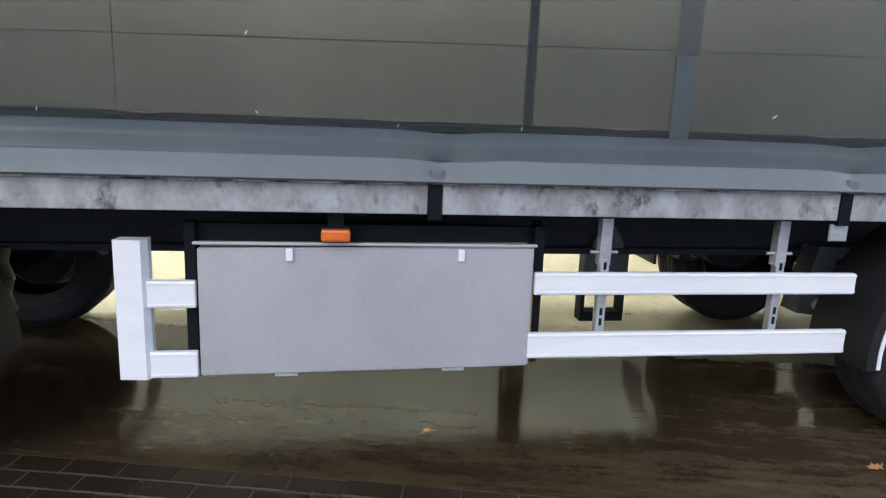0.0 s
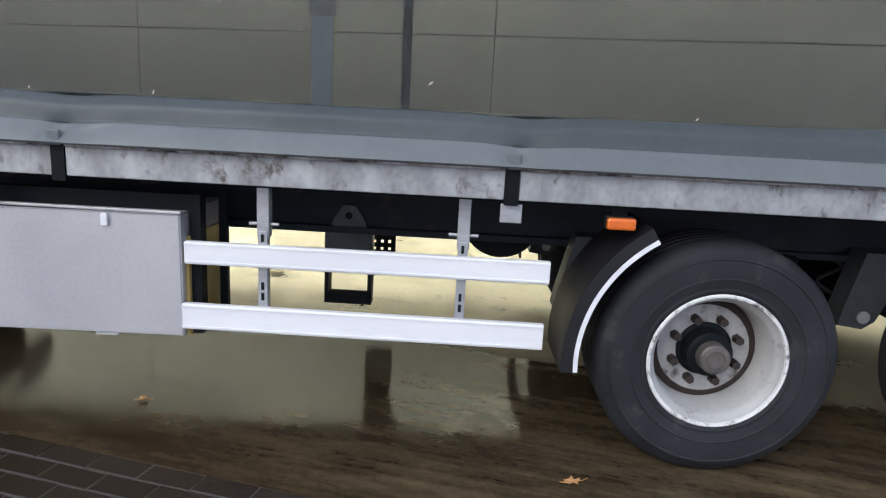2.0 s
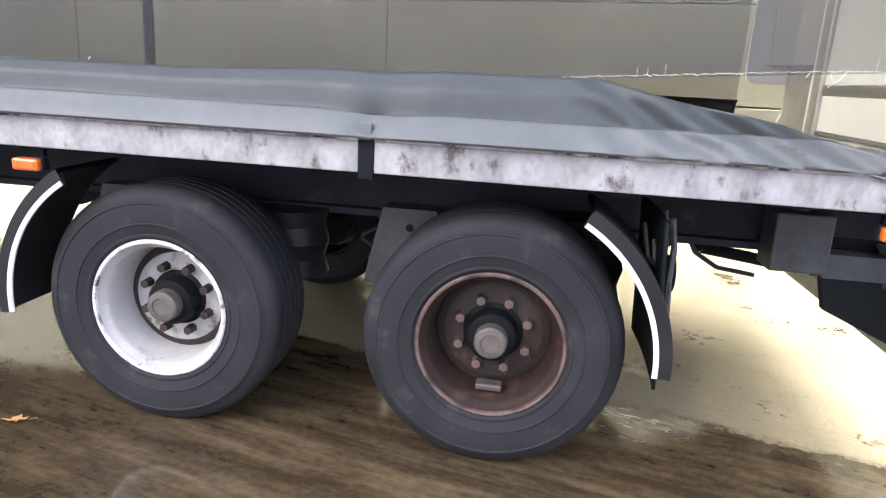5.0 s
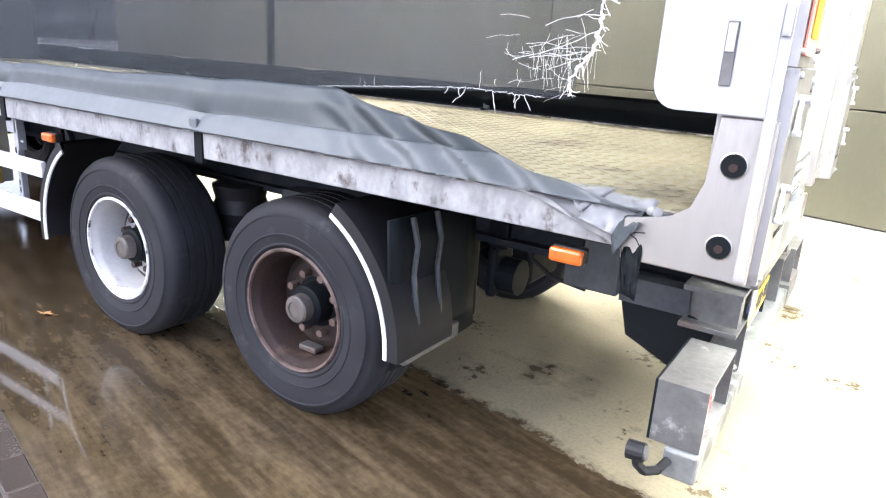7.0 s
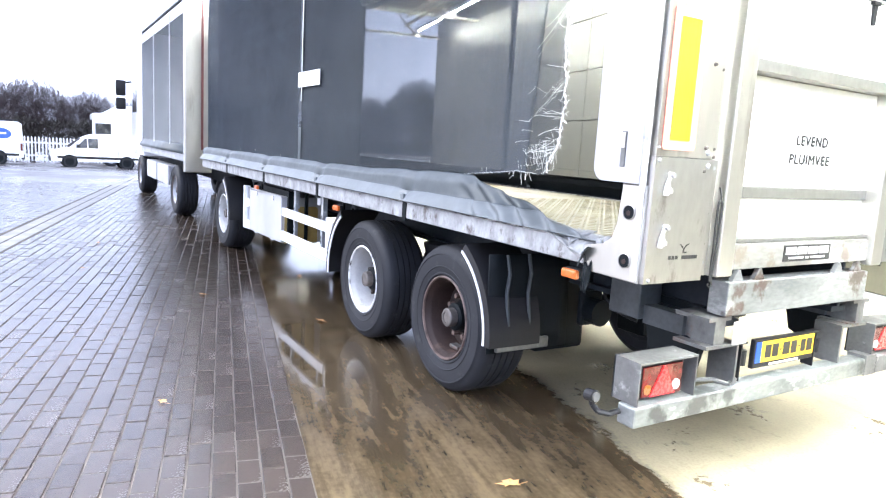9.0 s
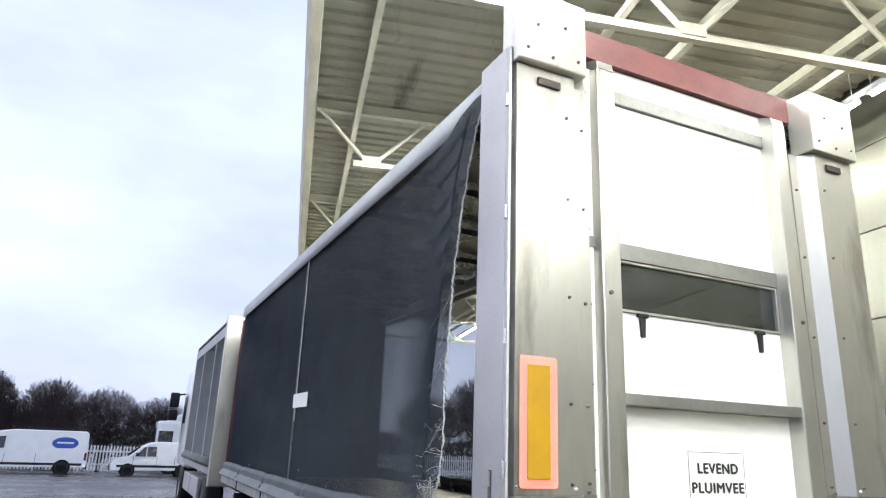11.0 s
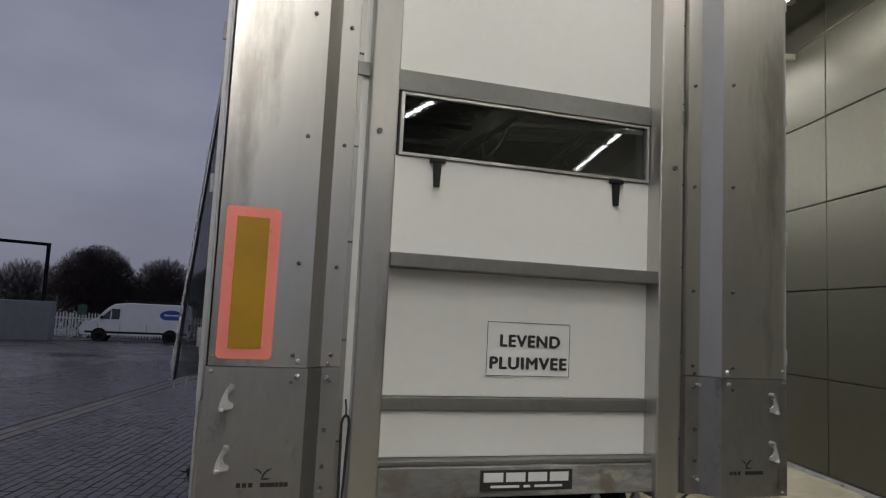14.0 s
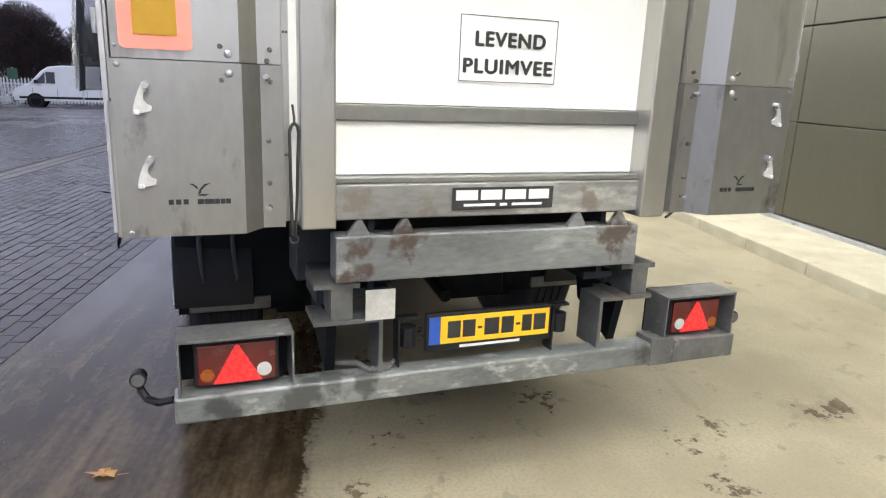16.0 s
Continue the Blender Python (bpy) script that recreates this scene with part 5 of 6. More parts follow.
    for k, x0 in enumerate((0, 28, 57, 112, 131, 139, 159, 180, 202, 224)):
        bm = B()
        w = 7 if x0 == 131 else 20
        box(bm, 3.1545, 3.156, y0 + x0 * u, y0 + (x0 + w) * u, 1.219, 1.235)
        part("mark_bar", bm, INK, foot)
    for shape_ in (((80, 60), (97, 61), (112, 50), (118, 34), (108, 42), (98, 52), (88, 57)),
                   ((114, 14), (122, 38), (140, 58), (167, 65), (158, 58), (142, 48), (130, 34), (124, 18)),
                   ((112, 10), (128, 18), (160, 16), (142, 9))):
        bm = prism(B(), [(y0 + a * u, 1.238 + c * u) for a, c in shape_], "x", 3.1545, 3.156)
        part("mark_swoosh", bm, INK, foot)
    # slide channel and the square post beside the door
    bm = B()
    box(bm, 2.95, 3.10, *sorted((Y(0.395), Y(0.515))), 1.108, 3.90, 0.008)
    prism(bm, [(2.95, 3.90), (3.10, 3.90), (3.09, 3.95), (3.02, 3.98), (2.95, 3.98)], "y", *sorted((Y(0.40), Y(0.51))))
    part("door_post", bm, ALU, trailer, "square aluminium door post")
    bm = B()
    box(bm, 2.96, 3.03, *sorted((Y(0.345), Y(0.395))), 1.13, 3.92)
    part("slide_strip", bm, WHITE, trailer)
    bm = B()
    box(bm, 3.0305, 3.036, *sorted((Y(0.346), Y(0.368))), 1.13, 3.92)
    part("strip_flange", bm, ALU, trailer)
    for k in range(7):
        for yy in (0.352, 0.362):
            part("rivet", cyl(B(), (3.036, Y(yy), 1.36 + 0.40 * k), (3.043, Y(yy), 1.36 + 0.40 * k), 0.005, 0.004, 8), HUB, trailer)
    bm = B()
    box(bm, 3.0365, 3.046, *sorted((Y(0.343), Y(0.396))), 2.865, 2.925, 0.003)
    part("strip_clip", bm, DOOR_BAR, trailer)
    bm = cyl(B(), (3.10, Y(0.44), 2.62), (3.112, Y(0.44), 2.62), 0.011, seg=10)
    part("post_bolt", bm, HUB, trailer)


corner(1)
corner(-1)
# marker boards
for y in (-0.128,):
    bm = B()
    rim = []
    for cy, cz, a0 in ((0.054, 2.234, 0), (-0.110, 2.234, 90), (-0.110, 1.700, 180), (0.054, 1.700, 270)):
        rim += [(cy + 0.018 * math.cos(radians(a0 + 22.5 * k)), cz + 0.018 * math.sin(radians(a0 + 22.5 * k))) for k in range(5)]
    prism(bm, rim, "x", 3.147, 3.152)
    board = part("marker_board", bm, SALMON, trailer, "long-vehicle marker board, yellow with a red border")
    bm = B()
    box(bm, 3.153, 3.1555, -0.088, 0.031, 1.722, 2.213)
    part("yellow_field", bm, YELLOW_FILM, board)
# lifting door
YD0, YD1 = 0.517, 1.80


def door_panel(z0, z1):
    bm = B()
    box(bm, 2.975, 3.0, YD0, YD1, z0, z1, 0.003)
    part("door_panel", bm, WHITE, trailer, "glossy white door panel")


def door_bar(z0, z1, proud=0.02, y0=YD0, y1=YD1):
    bm = B()
    box(bm, 2.97, 3.0 + proud, y0, y1, z0, z1, 0.004)
    part("door_bar", bm, DOOR_BAR, trailer, "aluminium door bar")


for a, b in ((1.285, 1.477), (1.537, 2.068), (2.130, 2.553), (2.93, 3.762), (3.845, 3.99)):
    door_panel(a, b)
door_bar(1.479, 1.535)
door_bar(2.070, 2.128, 0.09, YD0 - 0.0, YD1 + 0.06)
door_bar(2.835, 2.928)
door_bar(3.764, 3.843)
door_bar(1.262, 1.283, 0.06)
bm = B()
for y0, y1, z0, z1 in ((0.545, 1.775, 2.555, 2.568), (0.545, 1.775, 2.822, 2.833), (0.545, 0.56, 2.568, 2.822), (1.76, 1.775, 2.568, 2.822)):
    box(bm, 2.975, 3.012, y0, y1, z0, z1)
win = part("door_window", bm, ALU, trailer, "framed door window")
bm = B()
box(bm, 2.986, 2.992, 0.56, 1.76, 2.568, 2.822)
part("pane", bm, glass, win, "dark window pane")
for y in (0.72, 1.60):
    bm = B()
    box(bm, 3.0, 3.022, y - 0.035, y + 0.035, 2.535, 2.555, 0.003)
    prism(bm, [(y - 0.018, 2.535), (y + 0.018, 2.535), (y + 0.012, 2.43), (y - 0.012, 2.43)], "x", 3.002, 3.016)
    part("door_clip", bm, PLASTIC, trailer)
bm = B()
box(bm, 2.96, 3.035, 0.36, 2.06, 3.995, 4.17)
part("header_beam", bm, RED_BEAM, trailer, "red-brown steel header beam")
bm = B()
box(bm, 2.93, 3.07, 0.518, 1.80, 1.132, 1.26, 0.006)
part("sill_beam", bm, SILL, trailer, "stained steel sill beam")
bm = B()
box(bm, 3.071, 3.076, 0.955, 1.378, 1.158, 1.243)
nameplate = part("name_plate", bm, INK, trailer, "black name plate with white print")
for k in range(4):
    bm = B()
    a = 0.968 + k * 0.101
    box(bm, 3.0765, 3.0775, a, a + 0.088, 1.195, 1.233)
    part("white_block", bm, PAPER, nameplate)
for a, w in ((1.0, 0.13), (1.15, 0.03), (1.20, 0.13)):
    bm = B()
    box(bm, 3.0765, 3.0775, a, a + w, 1.171, 1.181)
    part("white_bar", bm, PAPER, nameplate)
# paper sign
sign = B()
rows = [[(3.0025 + 0.002 * math.sin(j * 0.9), y + (0.006 * (z - 1.62)), z + 0.012 * (1.19 - y)) for j, y in enumerate(np.linspace(0.982, 1.387, 9))] for z in np.linspace(1.622, 1.868, 6)]
sheet(sign, rows)
sg = solid(part("paper_sign", sign, PAPER, trailer, "white sign lettered LEVEND PLUIMVEE"), 0.001)
for y0, y1, z0, z1 in ((0.986, 1.383, 1.860, 1.8625), (0.986, 1.383, 1.628, 1.6305), (0.985, 0.9875, 1.63, 1.86), (1.3815, 1.384, 1.63, 1.86)):
    bm = B()
    box(bm, 3.0048, 3.0058, y0, y1, z0, z1)
    part("border", bm, INK, sg)


def lettering(text, y0, y1, z0, z1, x, parent, material):
    """Heavy lettering: the built-in face laid over itself a stroke apart."""
    cu = bpy.data.curves.new("lettering", "FONT")
    cu.body = text
    cu.space_character = 1.12
    tmp = new("lettering", cu)
    me = bpy.data.meshes.new_from_object(tmp.evaluated_get(bpy.context.evaluated_depsgraph_get()))
    bpy.data.objects.remove(tmp)
    co = np.array([v.co[:] for v in me.vertices])
    lo, hi = co.min(0), co.max(0)
    polys = [tuple(p.vertices) for p in me.polygons]
    verts, faces = [], []
    for k, (dy, dz) in enumerate(((-0.0035, 0), (0, 0), (0.0035, 0), (0, 0.0025), (0, -0.0025))):
        n0 = len(verts)
        for v in co:
            u, w = (v[0] - lo[0]) / (hi[0] - lo[0]), (v[1] - lo[1]) / (hi[1] - lo[1])
            verts.append((x + 0.0002 * k, y0 + (y1 - y0) * u + dy, z0 + (z1 - z0) * w + dz))
        faces += [tuple(i + n0 for i in f) for f in polys]
    out = bpy.data.meshes.new("lettering")
    out.from_pydata(verts, [], faces)
    out.materials.append(material)
    ob = new("lettering", out)
    ob.parent = parent
    return ob


lettering("LEVEND", 1.048, 1.332, 1.756, 1.806, 3.0062, sg, INK)
lettering("PLUIMVEE", 1.003, 1.368, 1.659, 1.709, 3.0062, sg, INK)
# rear underrun
bm = B()
box(bm, 2.98, 3.09, 0.515, 1.79, 0.905, 1.075, 0.006)
for y in (0.60, 0.77, 1.50, 1.70):
    prism(bm, [(y - 0.045, 1.073), (y + 0.045, 1.073), (y + 0.012, 1.132), (y - 0.004, 1.132)], "x", 3.05, 3.075)
part("rear_crossbeam", bm, CROSSBEAM, trailer, "rusty grey rear crossbeam")
for y0, y1, s in ((0.44, 0.61, 1), (1.75, 1.92, -1)):
    bm = B()
    box(bm, 2.86, 3.06, y0, y1, 0.875, 0.895)
    box(bm, 2.86, 3.06, y0, y1, 0.735, 0.752)
    box(bm, 2.86, 3.05, (y0 + y1) / 2 - 0.02, (y0 + y1) / 2 + 0.06, 0.752, 0.875)
    part("hanger_bracket", bm, RUSTY, trailer)
    bm = B()
    yy = y1 + 0.045 if s > 0 else y0 - 0.045
    box(bm, 2.90, 3.06, yy - 0.045, yy + 0.045, 0.735, 0.75)
    box(bm, 2.90, 3.06, yy + (0.03 if s > 0 else -0.045), yy + (0.045 if s > 0 else -0.03), 0.52, 0.735)
    part("hanger_leg", bm, RUSTY, trailer)
    bm = B()
    yb = 0.69 if s > 0 else 1.60
    box(bm, 2.4, 2.98, yb - 0.06, yb + 0.06, 0.86, 0.90)
    part("frame_stub", bm, DARK, trailer)
    bm = B()
    box(bm, 2.40, 2.62, y0, y1, 0.78, 1.02, 0.008)
    box(bm, 2.62, 2.88, y0 + 0.04, y1 - 0.04, 0.76, 0.86)
    part("frame_bracket", bm, CHASSIS_GREY, trailer)
for y in (0.50, 1.80):
    bm = prism(B(), [(2.66, 0.62), (2.93, 0.50), (2.98, 0.72), (2.9, 0.76), (2.62, 0.78)], "y", y, y + 0.04)
    part("underrun_strut", bm, DARK, trailer)
bm = B()
box(bm, 3.061, 3.068, 0.63, 0.745, 0.745, 0.865, 0.003)
part("white_reflector", bm, LATCH, trailer, "square white reflector")
bm = B()
box(bm, 2.98, 3.085, -0.045, 2.06, 0.425, 0.525, 0.010)
part("underrun_bar", bm, BAR, trailer, "scuffed galvanised underrun bar")
bm = B()
box(bm, 2.975, 3.09, 1.93, 2.05, 0.42, 0.545, 0.004)
part("bar_clamp", bm, BAR_DARK, trailer)
bm = B()
box(bm, 2.976, 3.089, 2.052, 2.40, 0.421, 0.529, 0.006)
part("bar_sleeve", bm, BAR_DARK, trailer, "dark steel sleeve on the bar's end")
bm = B()
tube(bm, [(2.93, 0.55, 0.53), (2.99, 0.62, 0.545), (3.05, 0.66, 0.532), (3.03, 0.74, 0.540), (2.96, 0.78, 0.53)], 0.012, 6)
box(bm, 3.02, 3.05, 0.70, 0.735, 0.525, 0.556, 0.004)
part("bar_debris", bm, BAR_DARK, trailer, "crusted cable and clamp on the bar")
for y0, y1, k in ((-0.03, 0.365, 0), (2.0, 2.385, 1)):
    bm = B()
    out = [(y0, 0.527), (y0, 0.732), (y1, 0.732), (y1, 0.527), (y1 - 0.008, 0.527), (y1 - 0.008, 0.722), (y0 + 0.008, 0.722), (y0 + 0.008, 0.527)]
    prism(bm, out, "x", 2.93, 3.08)
    cluster = part("rear_lamp", bm, BAR_DARK, trailer, "rear lamp in a steel housing with a red triangle")
    bm = B()
    box(bm, 2.922, 2.93, y0, y1, 0.527, 0.732)
    part("housing_back", bm, DARK, cluster)
    a, c = (y0 + 0.065, y1 - 0.06)
    w = c - a
    bm = B()
    box(bm, 2.94, 3.035, a - 0.012, c + 0.012, 0.538, 0.705, 0.006)
    part("lamp_body", bm, PLASTIC, cluster)
    bm = B()
    box(bm, 3.035, 3.045, a, c, 0.548, 0.695, 0.004)
    part("lens", bm, RED_LENS, cluster)
    m = a + w * 0.5
    bm = prism(B(), [(m - 0.085, 0.55), (m + 0.085, 0.55), (m + 0.006, 0.692), (m - 0.006, 0.692)], "x", 3.0455, 3.051)
    part("triangle", bm, RED_TRI, cluster, "bright red triangular reflector")
    bm = cyl(B(), (3.045, a + w * (0.84 if k == 0 else 0.16), 0.59), (3.05, a + w * (0.84 if k == 0 else 0.16), 0.59), 0.026, seg=18)
    part("clear_lens", bm, CLEAR_LENS, cluster)
    bm = cyl(B(), (3.045, a + w * (0.12 if k == 0 else 0.88), 0.585), (3.049, a + w * (0.12 if k == 0 else 0.88), 0.585), 0.024, seg=18)
    part("amber_lens", bm, AMBER_DIM, cluster)
for y, s in ((-0.05, -1), (2.40, 1)):
    bm = B()
    tube(bm, [(3.0, y, 0.487), (2.985, y + s * 0.05, 0.474), (2.955, y + s * 0.09, 0.480), (2.935, y + s * 0.11, 0.510), (2.93, y + s * 0.115, 0.54)], 0.014, 8)
    arm = part("outline_lamp", bm, PLASTIC, trailer, "rubber-armed outline lamp")
    bm = B()
    cyl(bm, (2.905, y + s * 0.115, 0.551), (2.955, y + s * 0.115, 0.555), 0.029, seg=16)
    part("lamp_head", bm, PLASTIC, arm)
    bm = cyl(B(), (2.955, y + s * 0.115, 0.555), (2.963, y + s * 0.115, 0.556), 0.022, seg=16)
    part("lens", bm, RUSTY, arm, "dirty pale lens")
# number plate, its characters as plain bars
bm = B()
box(bm, 3.0, 3.028, 0.885, 1.445, 0.575, 0.735, 0.006)
holder = part("plate_holder", bm, PLASTIC, trailer, "black number plate holder")
bm = B()
box(bm, 3.029, 3.032, 0.945, 1.432, 0.606, 0.72)
part("yellow_plate", bm, PLATE_YELLOW, holder)
bm = B()
box(bm, 3.029, 3.032, 0.897, 0.943, 0.606, 0.72)
part("blue_band", bm, BLUE, holder)
for a, w in ((0.975, 0.055), (1.04, 0.055), (1.135, 0.065), (1.212, 0.055), (1.305, 0.045), (1.36, 0.055)):
    bm = B()
    box(bm, 3.0325, 3.0335, a, a + w, 0.628, 0.70)
    part("plate_bar", bm, INK, holder)
for a in (1.105, 1.277):
    bm = B()
    box(bm, 3.0325, 3.0335, a, a + 0.02, 0.658, 0.668)
    part("plate_bar", bm, INK, holder)
bm = B()
box(bm, 3.0285, 3.0295, 1.03, 1.30, 0.583, 0.594)
part("white_bar", bm, PAPER, holder)
for y in (0.82, 1.50):
    bm = B()
    cyl(bm, (2.99, y, 0.60), (2.99, y, 0.68), 0.034, seg=14)
    box(bm, 2.96, 3.03, y - 0.05, y - 0.042, 0.525, 0.72)
    box(bm, 2.96, 3.0, y - 0.045, y + 0.045, 0.71, 0.72)
    part("plate_lamp", bm, PLASTIC, trailer, "black plate lamp on a steel bracket")
# rope by the door post
bm = B()
tube(bm, [(3.085, 0.366, 1.09), (3.09, 0.362, 1.25), (3.09, 0.360, 1.44), (3.09, 0.366, 1.462), (3.09, 0.376, 1.470), (3.09, 0.386, 1.462), (3.09, 0.390, 1.44), (3.09, 0.383, 1.25), (3.085, 0.376, 1.09)], 0.0055, 6)
tube(bm, [(3.08, 0.372, 1.53), (3.09, 0.376, 1.49), (3.09, 0.376, 1.465)], 0.004, 6)
tube(bm, [(3.085 + 0.0, 0.371 + 0.014 * math.sin(a), 1.075 + 0.014 * math.cos(a)) for a in np.linspace(0, 5.2, 10)], 0.004, 6)
part("rope", bm, INK, trailer, "thin black rope")
bm = B()
tube(bm, [(3.02, 1.96, 1.16), (3.06, 1.98, 1.12), (3.08, 1.93, 1.10)], 0.006, 6)
part("cable_end", bm, PLASTIC, trailer)
# drawbar
bm = B()
tube(bm, [(-4.9, 0.66, 0.7), (-7.2, 1.16, 0.62)], 0.06, 8)
tube(bm, [(-4.9, 1.66, 0.7), (-7.2, 1.16, 0.62)], 0.06, 8)
part("drawbar", bm, DARK, trailer)

# ---- truck that tows the trailer ----
truck = thing("truck", "rigid truck with dark net sides and a white cab", "truck")
TX0, TX1 = -13.35, -7.35
bm = B()
box(bm, TX0, TX1, YN + 0.02, YF - 0.02, 1.12, 1.26, 0.01)
part("deck", bm, GALV, truck)
for y, s in ((YN, 1), (YF, -1)):
    rows = [[(TX0 + (TX1 - TX0) * i / 30, y + s * (0.05 + 0.01 * noise.noise((i * 0.7, j * 0.4, s))), 1.40 + 2.45 * j / 10) for i in range(31)] for j in range(11)]
    part("net_curtain", sheet(B(), rows), NET, truck, "dark net curtain", True)
    rows = [[(TX0, y + s * a, z), (TX1, y + s * a, z)] for a, z in ((-0.02, 1.26), (-0.01, 1.32), (0.04, 1.40), (0.05, 1.43))]
    solid(part("skirt", sheet(B(), rows), TARP, truck, "grey tarpaulin hem", True), 0.004)
    rows = [[(TX0, y + s * a, z), (TX1, y + s * a, z)] for a, z in ((0.04, 3.72), (0.04, 3.9), (0.10, 4.0))]
    solid(part("roof_hem", sheet(B(), rows), ROOF_HEM, truck, "grey tarpaulin roof hem"), 0.004)
    for x in (TX0 + 2.0, TX0 + 4.1):
        bm = B()
        ys = sorted((y + s * 0.03, y + s * 0.045))
        box(bm, x - 0.03, x + 0.03, ys[0], ys[1], 1.40, 3.9)
        part("seam", bm, ALU_DULL, truck)
    for x in (-12.6, -11.0):
        bm = B()
        ys = sorted((y + s * 0.05, y + s * 0.3))
        box(bm, x, x + 1.4, ys[0], ys[1], 0.55, 0.95, 0.02)
        part("side_box", bm, ALU_DULL, truck)
for y0, y1 in ((YN - 0.04, 0.34), (1.98, YF + 0.04)):
    bm = B()
    box(bm, TX1 - 0.05, TX1 + 0.10, y0, y1, 0.95, 4.02, 0.015)
    part("corner_post", bm, ALU, truck, "aluminium rear corner post")
bm = B()
box(bm, TX1 + 0.101, TX1 + 0.108, 0.15, 0.19, 1.35, 3.95)
part("red_stripe", bm, RED_BEAM, truck, "red stripe on the corner post")
bm = B()
box(bm, TX1 - 0.02, TX1 + 0.03, 0.3, 2.0, 1.15, 4.0)
part("rear_wall", bm, ALU_DULL, truck)
bm = B()
box(bm, TX0, TX0 + 0.05, YN + 0.04, YF - 0.04, 1.2, 4.0)
part("front_wall", bm, ALU_DULL, truck)
bm = B()
box(bm, TX0, TX1 + 0.05, YN + 0.05, YF - 0.05, 4.0, 4.03)
part("roof", bm, TARP, truck)
for y in (0.76, 1.56):
    bm = B()
    box(bm, -15.6, TX1 + 0.3, y - 0.06, y + 0.06, 0.75, 1.05)
    part("chassis_beam", bm, DARK, truck)
for x in (-14.3, -9.1):
    wheel(truck, x, 0.02, 1, GALV, GALV, "truck wheel")
    wheel(truck, x, 2.30, -1, GALV, GALV, "truck wheel")
bm = B()
box(bm, -15.95, -13.65, 0.0, 2.32, 0.95, 3.6, 0.14)
part("cab", bm, CAR_WHITE, truck, "white cab", True)
bm = B()
box(bm, -15.965, -15.94, 0.2, 2.12, 2.15, 3.15, 0.01)
part("windscreen", bm, GLASS_DARK, truck)
for y, s in ((0.0, -1), (2.32, 1)):
    bm = B()
    ys = sorted((y, y + s * 0.012))
    box(bm, -15.55, -14.75, ys[0], ys[1], 2.1, 2.85, 0.01)
    part("side_window", bm, GLASS_DARK, truck)
    bm = B()
    ys = sorted((y + s * 0.14, y + s * 0.40))
    box(bm, -15.95, -15.80, ys[0], ys[1], 2.55, 2.98, 0.04)
    box(bm, -15.95, -15.80, ys[0], ys[1], 2.18, 2.50, 0.04)
    tube(bm, [(-15.85, y, 2.95), (-15.87, y + s * 0.25, 2.9)], 0.025, 6)
    part("mirror", bm, PLASTIC, truck, "black wing mirror", True)

# ---- parked vehicles across the yard ----


def car_body(parent, prof, half, mat_):
    """A body whose side outline is drawn in from the roof."""
    bm = B()
    top = max(z for _, z in prof)
    rows = []
    for v in (-1.0, -0.92, -0.5, 0.0, 0.5, 0.92, 1.0):
        row = []
        for x, z in prof:
            tuck = 0.16 * max(0.0, (z - 0.95) / (top - 0.95)) if abs(v) > 0.9 else 0.0
            edge = 0.05 if abs(v) == 1.0 else 0.0
            row.append((x, v * half * (1 - tuck), z - edge * (z > 1.2) + edge * 0.3 * (z < 0.4)))
        rows.append(row + [row[0]])
    sheet(bm, rows)
    for r in (0, -1):
        bm.verts.ensure_lookup_table()
    k = len(prof) + 1
    vs = bm.verts[:]
    for r in (vs[:k - 1], vs[-k:-1]):
        bm.faces.new(r)
    return part("body", bm, mat_, parent, smooth=True)


def small_wheel(parent, x, y, r=0.32, w=0.22):
    hold = new("wheel")
    hold.parent = parent
    hold.location = (x, y, r)
    s = 1 if y < 0 else -1
    part("tyre", lathe(B(), [(r * 0.62, 0), (r * 0.9, -0.01 * s), (r, 0.03 * s), (r, w * s), (r * 0.6, w * s)], (0, 0, 0), 28), RUBBER, hold, smooth=True)
    part("rim", lathe(B(), [(r * 0.63, 0.01 * s), (r * 0.55, 0.04 * s), (0.06, 0.02 * s), (0, 0.015 * s)], (0, 0, 0), 20), GALV, hold, smooth=True)


